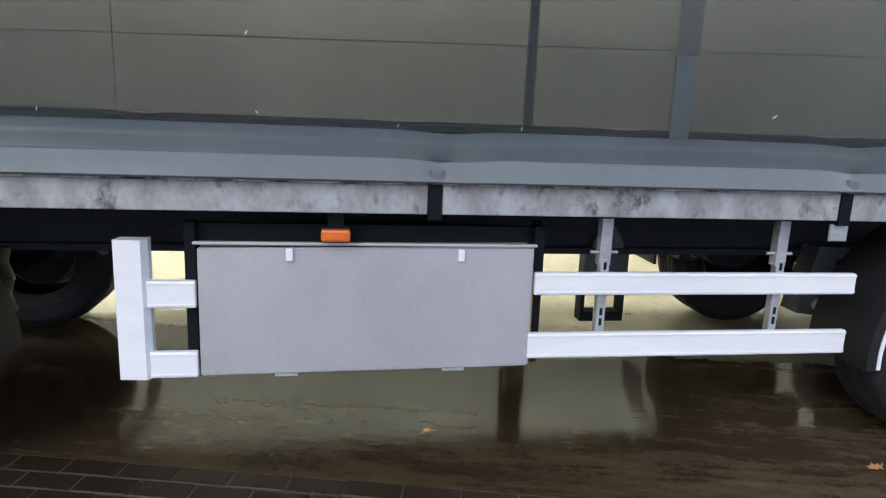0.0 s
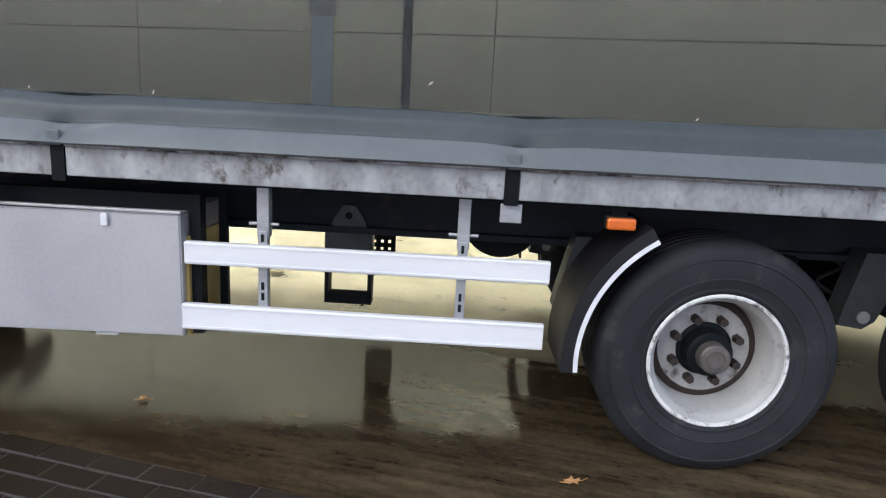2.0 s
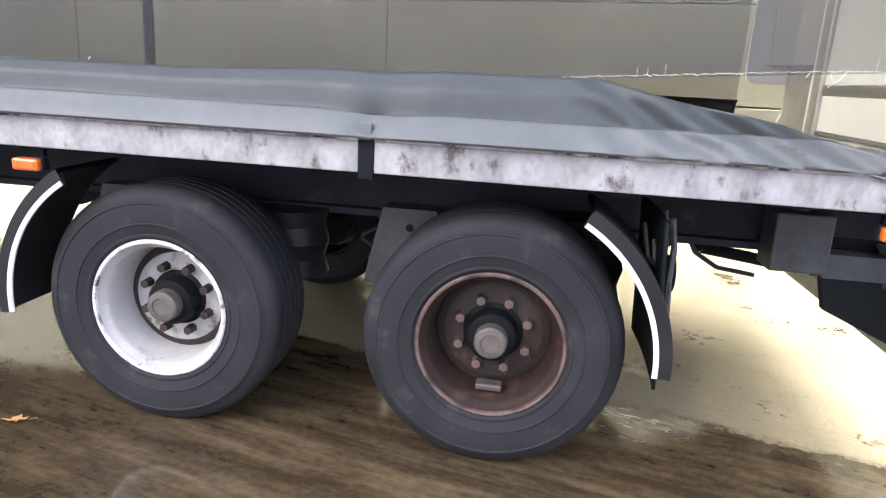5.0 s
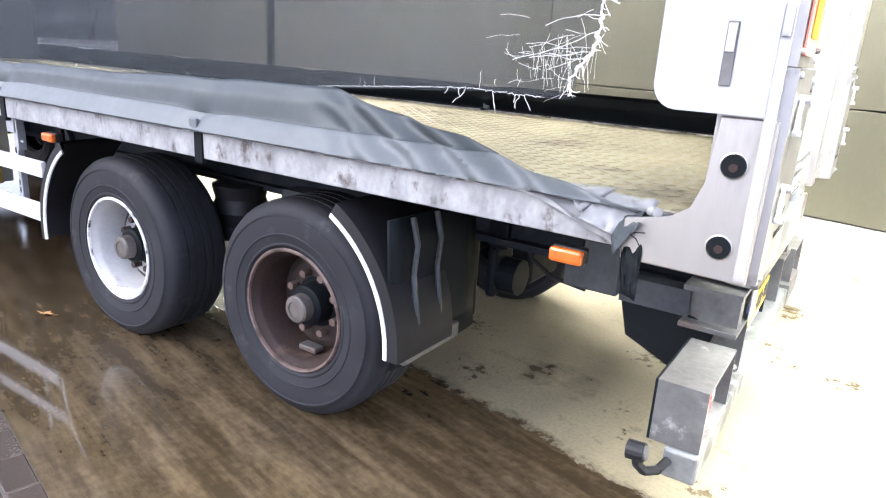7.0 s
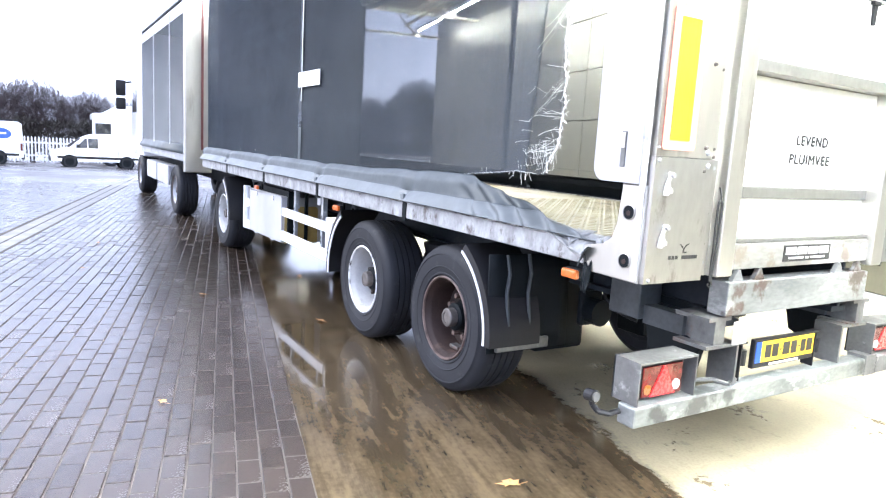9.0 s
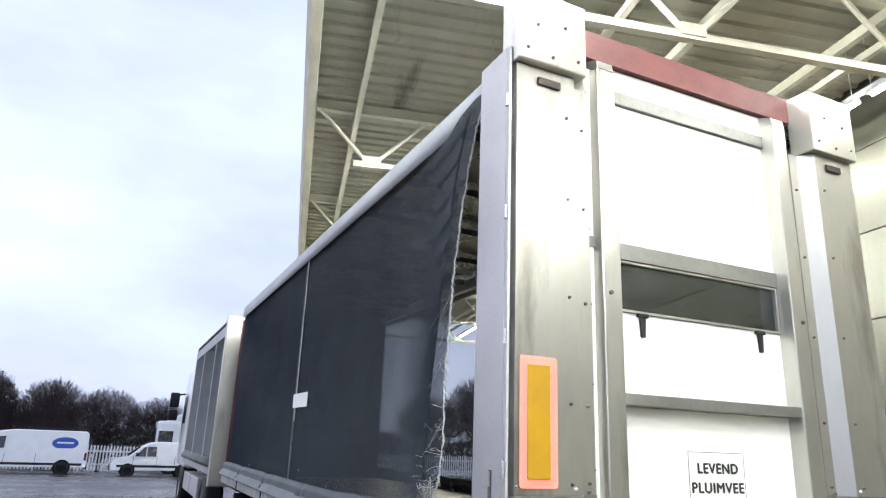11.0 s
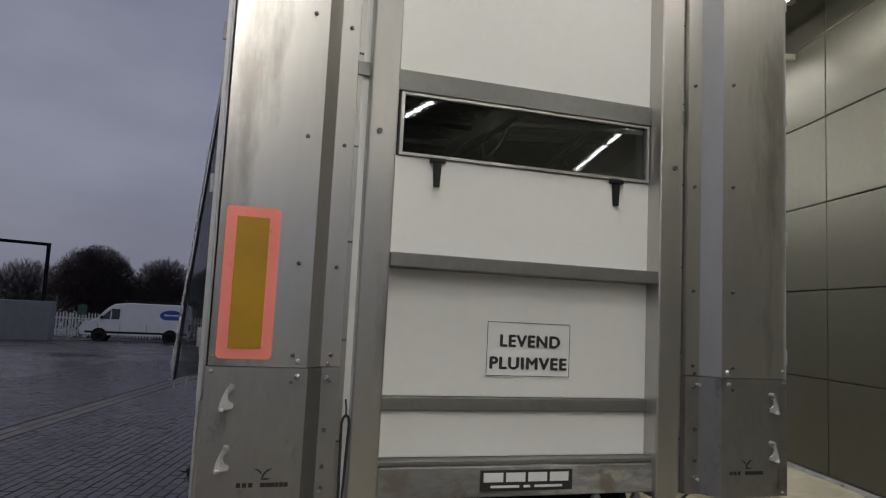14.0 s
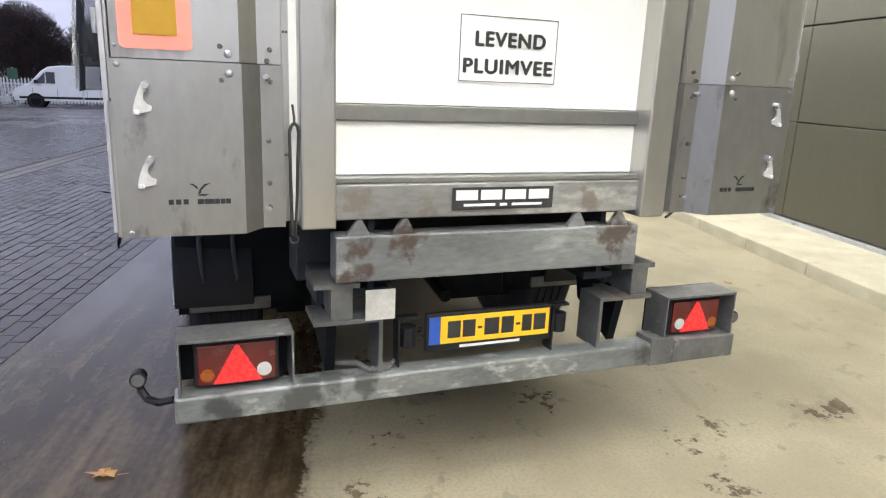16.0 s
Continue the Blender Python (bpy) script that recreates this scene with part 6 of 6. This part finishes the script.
def vehicle(name, label, category, place, turn, prof, half, wheels, r, panes, length, seams=()):
    v = thing(name, label, category)
    v.matrix_world = pose(*place, 0, 0, turn)
    car_body(v, prof, half, CAR_WHITE)
    for x in wheels:
        for y in (-half - 0.005, half + 0.005):
            small_wheel(v, x, y, r)
            bm = cyl(B(), (x, y * 0.7, r), (x, y * 1.002, r), r + 0.06, seg=24)
            part("wheel_arch", bm, DARK, v)
    for x0, x1, z0, z1, sl in panes:
        for s in (-1, 1):
            y = s * half
            t0, t1 = 1 - 0.16 * max(0, (z0 - 0.95) / (max(z for _, z in prof) - 0.95)), 1 - 0.16 * max(0, (z1 - 0.95) / (max(z for _, z in prof) - 0.95))
            bm = B()
            vs = [bm.verts.new(p) for p in ((x0, y * t0 + s * 0.012, z0), (x1, y * t0 + s * 0.012, z0), (x1 + sl[1], y * t1 + s * 0.012, z1), (x0 + sl[0], y * t1 + s * 0.012, z1))]
            bm.faces.new(vs)
            part("side_window", bm, GLASS_DARK, v)
    (ax, az), (cx, cz) = prof[3], prof[4]
    top = max(z for _, z in prof)
    bm = B()
    ty = [half * (1 - 0.16 * max(0.0, (z - 0.95) / (top - 0.95))) - 0.10 for z in (az, cz)]
    vs = [bm.verts.new(p) for p in ((ax - 0.005, -ty[0], az + 0.04), (ax - 0.005, ty[0], az + 0.04), (cx - 0.02, ty[1], cz - 0.02), (cx - 0.02, -ty[1], cz - 0.02))]
    bm.faces.new(vs)
    solid(part("windscreen", bm, GLASS_DARK, v), 0.02)
    for x0, x1 in ((-length / 2 - 0.03, -length / 2 + 0.16), (length / 2 - 0.10, length / 2 + 0.05)):
        bm = B()
        box(bm, x0, x1, -half * 0.94, half * 0.94, 0.30, 0.58, 0.03)
        part("bumper", bm, PLASTIC, v)
    for s in (-1, 1):
        for x in seams:
            bm = B()
            ys = sorted((s * (half - 0.01), s * (half + 0.004)))
            box(bm, x - 0.008, x + 0.008, *ys, 0.45, 1.05)
            part("door_seam", bm, DARK, v)
        bm = B()
        box(bm, length / 2 - 0.14, length / 2 - 0.03, s * half * 0.93 - 0.05, s * half * 0.93 + 0.05, 0.75, 1.15, 0.01)
        part("tail_lamp", bm, RED_LENS, v)
        bm = B()
        box(bm, -length / 2 + 0.02, -length / 2 + 0.2, s * half * 0.8 - 0.12, s * half * 0.8 + 0.12, 0.72, 0.92, 0.02)
        part("headlamp", bm, CLEAR_LENS, v)
        bm = B()
        box(bm, -length / 2 + 0.3, length / 2 - 0.2, s * (half + 0.0), s * (half + 0.018), 0.48, 0.60) if s > 0 else box(bm, -length / 2 + 0.3, length / 2 - 0.2, -(half + 0.018), -half, 0.48, 0.60)
        part("rub_strip", bm, PLASTIC, v)
        bm = B()
        box(bm, panes[0][0] + 0.02, panes[0][0] + 0.16, *sorted((s * half, s * (half + 0.2))), panes[0][2], panes[0][2] + 0.18, 0.02)
        part("mirror", bm, PLASTIC, v)
    return v


VAN = [(-2.95, 0.35), (-3.0, 0.75), (-2.85, 1.02), (-2.2, 1.28), (-1.6, 1.95), (-1.25, 2.18), (-0.6, 2.27), (2.8, 2.27), (2.95, 2.15), (3.0, 1.2), (3.0, 0.40)]
van = vehicle("van", "white panel van with a blue oval sign", "van", (-38.0, -5.95, ground_z(-38.0)), 92, VAN, 1.02, (-1.95, 1.85), 0.36, [(-1.95, -1.45, 1.30, 1.88, (0.52, 0.0)), (-1.38, -0.95, 1.30, 1.90, (0.0, 0.0))], 6.0, (-2.05, -0.88, 0.55))
for s in (-1, 1):
    bm = cyl(B(), (1.85, s * 0.88, 1.62), (1.85, s * 0.935, 1.62), 0.32, seg=32)
    bmesh.ops.scale(bm, vec=(2.0, 1, 1), verts=bm.verts[:], space=Matrix.Translation((-1.85, 0, -1.62)))
    part("blue_oval", bm, BLUE, van, "blue oval sign")
    bm = B()
    box(bm, 1.45, 2.25, *sorted((s * 0.925, s * 0.94)), 1.60, 1.69)
    part("white_bar", bm, PAPER, van)
for y in (-0.62, 0.62):
    bm = B()
    box(bm, -0.9, 2.85, y - 0.025, y + 0.025, 2.33, 2.38, 0.008)
    for x in (-0.7, 0.4, 1.5, 2.6):
        box(bm, x - 0.03, x + 0.03, y - 0.02, y + 0.02, 2.25, 2.34)
    part("roof_rack_rail", bm, PLASTIC, van)
for k in range(6):
    bm = B()
    x = -0.8 + 0.72 * k
    box(bm, x - 0.025, x + 0.025, -0.62, 0.62, 2.38, 2.42, 0.006)
    part("roof_rack_bar", bm, PLASTIC, van)
CAR = [(-2.15, 0.30), (-2.2, 0.62), (-2.05, 0.86), (-1.35, 1.02), (-0.75, 1.55), (-0.3, 1.76), (0.3, 1.82), (1.95, 1.80), (2.15, 1.65), (2.18, 0.95), (2.18, 0.35)]
car = vehicle("car", "white small delivery car with dark rub strips", "car", (-36.0, 0.44, ground_z(-36.0)), 92, CAR, 0.88, (-1.32, 1.42), 0.31, [(-1.02, -0.5, 1.05, 1.53, (0.42, 0.0)), (-0.44, 0.02, 1.05, 1.55, (0.0, 0.0))], 4.36, (-1.1, 0.08, 1.0))
# the white lorry behind them
lorry = thing("lorry", "white lorry tractor unit parked by the fence", "lorry")
lorry.matrix_world = pose(-42, 1.7, ground_z(-42), 0, 0, 90)
bm = B()
box(bm, -1.1, 1.2, -1.2, 1.2, 0.7, 3.2, 0.15)
prism(bm, [(-0.6, 3.18), (1.15, 3.18), (1.15, 3.75), (0.3, 3.7)], "y", -1.1, 1.1)
part("cab", bm, CAR_WHITE, lorry)
bm = B()
box(bm, -1.12, -1.08, -1.0, 1.0, 1.9, 2.8, 0.01)
part("windscreen", bm, GLASS_DARK, lorry)
for s in (-1, 1):
    bm = B()
    box(bm, -0.95, -0.1, *sorted((s * 1.19, s * 1.212)), 1.85, 2.6, 0.01)
    part("side_window", bm, GLASS_DARK, lorry)
    for x in (-0.1, 3.2):
        small_wheel(lorry, x, s * 1.15, 0.5, 0.3)
bm = B()
box(bm, 1.2, 4.2, -0.5, 0.5, 0.7, 1.0)
part("chassis_beam", bm, DARK, lorry)

# ---- fence, sheds and trees ----
fence = thing("fence", "white painted picket fence across the yard", "fence")
bm = B()
pale = None
n = 298
for i in range(n):
    y = -16 + 57 * i / (n - 1)
    if pale is None:
        prism(bm, [(-0.045, 0.08), (0.045, 0.08), (0.045, 1.55), (0.0, 1.65), (-0.045, 1.55)], "x", -0.012, 0.012)
        pale = part("pale", bm, FENCE_WHITE, fence)
        ob = pale
    else:
        ob = new("pale", pale.data)
        ob.parent = fence
    ob.location = (-44, y, ground_z(-44))
for z in (0.45, 1.25):
    bm = B()
    box(bm, -44.06, -44.02, -16, 41, z - 0.05 + ground_z(-44), z + 0.05 + ground_z(-44))
    part("fence_rail", bm, FENCE_WHITE, fence)
for i in range(23):
    bm = B()
    box(bm, -44.16, -44.06, -16 + 2.5 * i - 0.05, -16 + 2.5 * i + 0.05, ground_z(-44) - 0.05, 1.6 + ground_z(-44))
    part("fence_post", bm, FENCE_WHITE, fence)
shed = thing("container", "grey steel container beside the yard", "container")
shed.matrix_world = pose(-35, -12.5, ground_z(-35) - 0.03, 0, 0, 8)
bm = B()
box(bm, -1.2, 1.2, -2.6, 2.6, 0.05, 2.1, 0.02)
part("body", bm, GREY_BOX, shed)
for i in range(12):
    bm = B()
    box(bm, 1.2, 1.23, -2.4 + 0.42 * i - 0.09, -2.4 + 0.42 * i + 0.09, 0.15, 2.0)
    part("rib", bm, GREY_BOX, shed)
gantry = thing("gantry", "dark steel goal-shaped lamp gantry", "gantry")
bm = B()
tube(bm, [(-37, -10.9, ground_z(-37)), (-37, -10.9, 4.85)], 0.11, 8)
part("post", bm, DARK, gantry)
bm = B()
tube(bm, [(-37, -10.8, 4.8), (-37, -17.5, 5.0)], 0.09, 8)
part("arm", bm, DARK, gantry)
bm = B()
tube(bm, [(-37, -17.5, ground_z(-37)), (-37, -17.5, 5.0)], 0.11, 8)
part("post", bm, DARK, gantry)
post = thing("sign_post", "small green sign on a thin post", "sign")
bm = cyl(B(), (-39, -9.25, ground_z(-39)), (-39, -9.25, 1.5), 0.03, seg=8)
part("post", bm, GALV, post)
bm = B()
box(bm, -38.97, -38.94, -9.5, -9.0, 0.85, 1.45)
part("panel", bm, mat("green_sign", (0.05, 0.12, 0.075)), post)


def bare_tree(name, x, y, h, width, seed, leafy=False):
    """A trunk with limbs that fork into a rounded crown of fine bare twigs."""
    rng = random.Random(seed)
    t = thing(name, "broad tree still full of dull brown leaves" if leafy else "leafless winter tree with a dense rounded twiggy crown", "tree", (x, y, ground_z(x)), group="trees behind the yard")
    verts, faces = [], []

    def limb(a, b, r0, r1, k=5):
        d = (b - a).normalized()
        u = d.orthogonal().normalized()
        w = d.cross(u)
        i0 = len(verts)
        for p, r in ((a, r0), (b, r1)):
            for j in range(k):
                q = 2 * math.pi * j / k
                verts.append(p + (u * math.cos(q) + w * math.sin(q)) * r)
        for j in range(k):
            faces.append((i0 + j, i0 + (j + 1) % k, i0 + k + (j + 1) % k, i0 + k + j))

    def close(nm):
        me = bpy.data.meshes.new(nm)
        me.from_pydata([v[:] for v in verts], [], faces)
        me.materials.append(BARK)
        ob = new(nm, me)
        ob.parent = t
        verts.clear()
        faces.clear()

    fork = Vector((0.1 * rng.uniform(-1, 1), 0.1 * rng.uniform(-1, 1), h * 0.24))
    limb(Vector((0, 0, 0)), fork, h * 0.032, h * 0.024, 8)
    mids = []
    for i in range(11):
        a = 2 * math.pi * i / 11 + rng.uniform(-0.3, 0.3)
        lean = rng.uniform(0.15, 1.0)
        m = fork + Vector((math.cos(a) * width * 0.28 * lean, math.sin(a) * width * 0.28 * lean, h * rng.uniform(0.16, 0.34)))
        limb(fork, m, h * 0.013, h * 0.008, 5)
        for _ in range(4):
            e = m + 0.75 * Vector((math.cos(a) * width * 0.2 * lean + rng.gauss(0, 0.12) * width, math.sin(a) * width * 0.2 * lean + rng.gauss(0, 0.12) * width, h * rng.uniform(0.06, 0.30)))
            limb(m, e, h * 0.007, h * 0.003, 4)
            mids.append((m, e))
    close("trunk")
    centre = Vector((0, 0, h * 0.58))
    for _ in range(5200):
        d = Vector((rng.gauss(0, 1), rng.gauss(0, 1), rng.gauss(0.15, 1))).normalized() * rng.random() ** 0.4
        q = centre + Vector((d.x * width * 0.5, d.y * width * 0.5, d.z * h * 0.42)) * (1 + 0.08 * noise.noise((d.x * 3, d.y * 3, d.z * 3 + seed)))
        if q.z < h * 0.2:
            continue
        m, e = min((rng.choice(mids) for _ in range(9)), key=lambda c: (c[1] - q).length)
        p = q + (m.lerp(e, 0.7) - q).normalized() * min(h * rng.uniform(0.07, 0.16), (e - q).length)
        limb(p, q, 0.0018 * h, 0.0006 * h, 3)
        w = Vector((rng.gauss(0, 1), rng.gauss(0, 1), rng.gauss(0.3, 1))).normalized()
        limb(p.lerp(q, 0.5), p.lerp(q, 0.75) + w * h * 0.03, 0.0011 * h, 0.0005 * h, 3)
    close("crown")
    if leafy:
        # withered leaves in clumps over the whole crown
        clumps = []
        for _ in range(170):
            a, c = rng.uniform(0, 2 * math.pi), rng.uniform(-0.75, 1.0)
            s = math.sqrt(max(0.0, 1 - c * c)) * rng.uniform(0.45, 1.0)
            clumps.append((Vector((math.cos(a) * s * width * 0.5, math.sin(a) * s * width * 0.5, h * (0.56 + 0.40 * c * rng.uniform(0.7, 1.0)))), rng.uniform(0.3, 0.65)))
        for _ in range(30000):
            p, r = rng.choice(clumps)
            q = p + Vector((rng.gauss(0, 0.5), rng.gauss(0, 0.5), rng.gauss(0, 0.45))) * r
            e = Vector((q.x / (width * 0.52), q.y / (width * 0.52), (q.z - h * 0.56) / (h * 0.42)))
            if e.length > 1.0 + 0.06 * noise.noise((e.x * 4, e.y * 4, e.z * 4)):
                continue
            d = Vector((rng.gauss(0, 1), rng.gauss(0, 1), rng.gauss(0, 1))).normalized() * rng.uniform(0.03, 0.07)
            s = d.orthogonal().normalized() * rng.uniform(0.02, 0.045)
            k = len(verts)
            verts.extend((q - d, q + s, q + d, q - s))
            faces.append((k, k + 1, k + 2, k + 3))
        me = bpy.data.meshes.new("leaves")
        me.from_pydata([v[:] for v in verts], [], faces)
        me.materials.append(BROWN_LEAVES)
        ob = new("leaves", me)
        ob.parent = t
        tagged(ob, kind="stuff")
    return t


for i, (x, y, h, w) in enumerate(((-50, -10.9, 7.0, 6.2), (-62, -24.0, 6.6, 7.0), (-50, -6.0, 6.4, 5.2), (-56, -2.6, 6.4, 6.0), (-58, 1.5, 6.0, 6.0), (-52, -21, 6.6, 7.0), (-60, 6.5, 6.2, 6.5), (-58, -11.0, 5.6, 6.0), (-57, -7.0, 5.4, 6.0), (-64, 12.0, 7.0, 7.0), (-62, -28, 8.0, 8.0), (-66, 19, 7.0, 7.0), (-60, -18, 6.4, 7.0), (-54, 30.6, 9.6, 8.0), (-54, 25.0, 7.4, 6.5))):
    bare_tree("tree", x, y, h, w, 11 + i, i == 0)
# hedge line behind the fence
rng = random.Random(3)
verts, faces = [], []
for i in range(26000):
    y = rng.uniform(-60, 40)
    x = -53 - rng.uniform(0, 4)
    top = 2.9 + 1.3 * noise.noise((y * 0.12, 1, 0)) + 0.5 * noise.noise((y * 0.5, 2, 0))
    z = top * rng.random() ** 0.6
    d = Vector((rng.gauss(0, 1), rng.gauss(0, 1), abs(rng.gauss(0, 1)) + 0.5)).normalized() * rng.uniform(0.25, 0.7)
    s = d.orthogonal().normalized() * rng.uniform(0.03, 0.10)
    k = len(verts)
    p = Vector((x, y, z + ground_z(x)))
    verts += [p - s, p + s, p + d]
    faces.append((k, k + 1, k + 2))
me = bpy.data.meshes.new("hedge")
me.from_pydata([v[:] for v in verts], [], faces)
me.materials.append(HEDGE)
tagged(new("hedge", me), "dark leafless hedge behind the fence", "hedge", kind="stuff")

# ---- leaves and litter on the ground ----
def leaf(x, y, turn, size):
    ob = thing("leaf", "fallen brown autumn leaf on the wet ground", "leaf", group="fallen leaves")
    ob.matrix_world = pose(x, y, 0.003, 0, 0, turn)
    rng = random.Random(int(x * 100) + 7)
    ring = []
    for i in range(14):
        a = 2 * math.pi * i / 14
        r = size * (0.55 + 0.45 * (i % 2)) * (1.25 if i in (0, 7) else 0.9)
        ring.append((r * math.cos(a) * 1.25, r * math.sin(a) * 0.85, 0.004 + 0.014 * rng.random()))
    bm = B()
    c = bm.verts.new((0, 0, 0.006))
    vs = [bm.verts.new(p) for p in ring]
    for i in range(14):
        bm.faces.new((c, vs[i], vs[(i + 1) % 14]))
    solid(part("blade", bm, LEAF, ob), 0.0015)
    part("stalk", tube(B(), [(size * 1.1, 0, 0.004), (size * 1.9, 0.01, 0.006)], 0.0015, 4), LEAF, ob)


for x, y, r, s in ((-0.564, -0.132, 20, 0.04), (2.62, -0.35, 70, 0.05), (-2.55, 0.35, 10, 0.025), (-1.9, -0.9, 40, 0.03), (-5.5, -1.6, 0, 0.035), (-3.6, -1.9, 90, 0.03), (0.9, -1.7, 30, 0.03), (4.3, 3.9, 15, 0.03), (3.4, 4.4, 60, 0.03), (4.6, 2.8, 130, 0.022), (1.0, 4.4, 33, 0.03)):
    leaf(x, y, r, s)

# ---- drain channel in the paving ----
gutter = in_yard(thing("gutter", "pale concrete drain channel in the brick paving", "gutter", kind="structure"))
for i in range(4, 28):
    for v in (-10.6, -10.4):
        bm = B()
        box(bm, -24 + i + 0.004, -23 + i - 0.004, v - 0.085, v + 0.085, -0.1, -0.002, 0.006)
        part("gutter_stone", bm, GUTTER, gutter)

# ---- brick paving ----
paving = in_yard(thing("paving", "wet dark brick pavers in running courses", "pavement", kind="structure"))
L, W, J = 0.236, 0.118, 0.006


def brick_mesh():
    bm = B()
    a, b, z = (L - 0.004) / 2, (W - J) / 2, 0.0
    top = [bm.verts.new(p) for p in ((-a + 0.005, -b + 0.005, 0), (a - 0.005, -b + 0.005, 0), (a - 0.005, b - 0.005, 0), (-a + 0.005, b - 0.005, 0))]
    mid = [bm.verts.new(p) for p in ((-a, -b, -0.005), (a, -b, -0.005), (a, b, -0.005), (-a, b, -0.005))]
    low = [bm.verts.new(p) for p in ((-a, -b, -0.016), (a, -b, -0.016), (a, b, -0.016), (-a, b, -0.016))]
    bm.faces.new(top)
    for p, q in ((top, mid), (mid, low)):
        for i in range(4):
            bm.faces.new((p[i], q[i], q[(i + 1) % 4], p[(i + 1) % 4]))
    return bm


bm = B()
box(bm, -15.5, 6.2, -13.75, -7.2, -0.05, -0.0042)
part("joint_bed", bm, JOINT_SAND, paving, "pale sand in the joints")
first = part("paver", brick_mesh(), PAVER, paving)
shape = first.data
cv = [v.co.copy() for v in shape.vertices]
cf = [tuple(p.vertices) for p in shape.polygons]
rng = random.Random(5)
verts, faces = [], []
count = 0
for r in range(56):
    v = -7.2 - W * (r + 0.5)
    if -10.72 < v < -10.28:
        continue
    for c in range(92):
        u = -15.5 + L * c + (L / 2 if r % 2 else 0)
        m = pose(u + rng.uniform(-0.002, 0.002), v + rng.uniform(-0.0015, 0.0015), rng.uniform(-0.0025, 0.0015), rng.uniform(-0.9, 0.9), rng.uniform(-0.5, 0.5), rng.uniform(-0.5, 0.5))
        if r < 14 and 0.0 < u < 4.4 and count < 296:
            ob = first if count == 0 else new("paver", shape)
            ob.parent = paving
            ob.matrix_local = m
            count += 1
        else:
            k = len(verts)
            verts += [(m @ q)[:] for q in cv]
            faces += [tuple(i + k for i in f) for f in cf]
me = bpy.data.meshes.new("paver_field")
me.from_pydata(verts, [], faces)
PAVER_FIELD = PAVER.copy()
for nd in PAVER_FIELD.node_tree.nodes:
    if nd.bl_idname == "ShaderNodeObjectInfo":
        geo = PAVER_FIELD.node_tree.nodes.new("ShaderNodeNewGeometry")
        for lk in list(nd.outputs["Random"].links):
            PAVER_FIELD.node_tree.links.new(geo.outputs["Random Per Island"], lk.to_socket)
me.materials.append(PAVER_FIELD)
fld = new("paver_field", me)
fld.parent = paving
tagged(fld, kind="stuff")
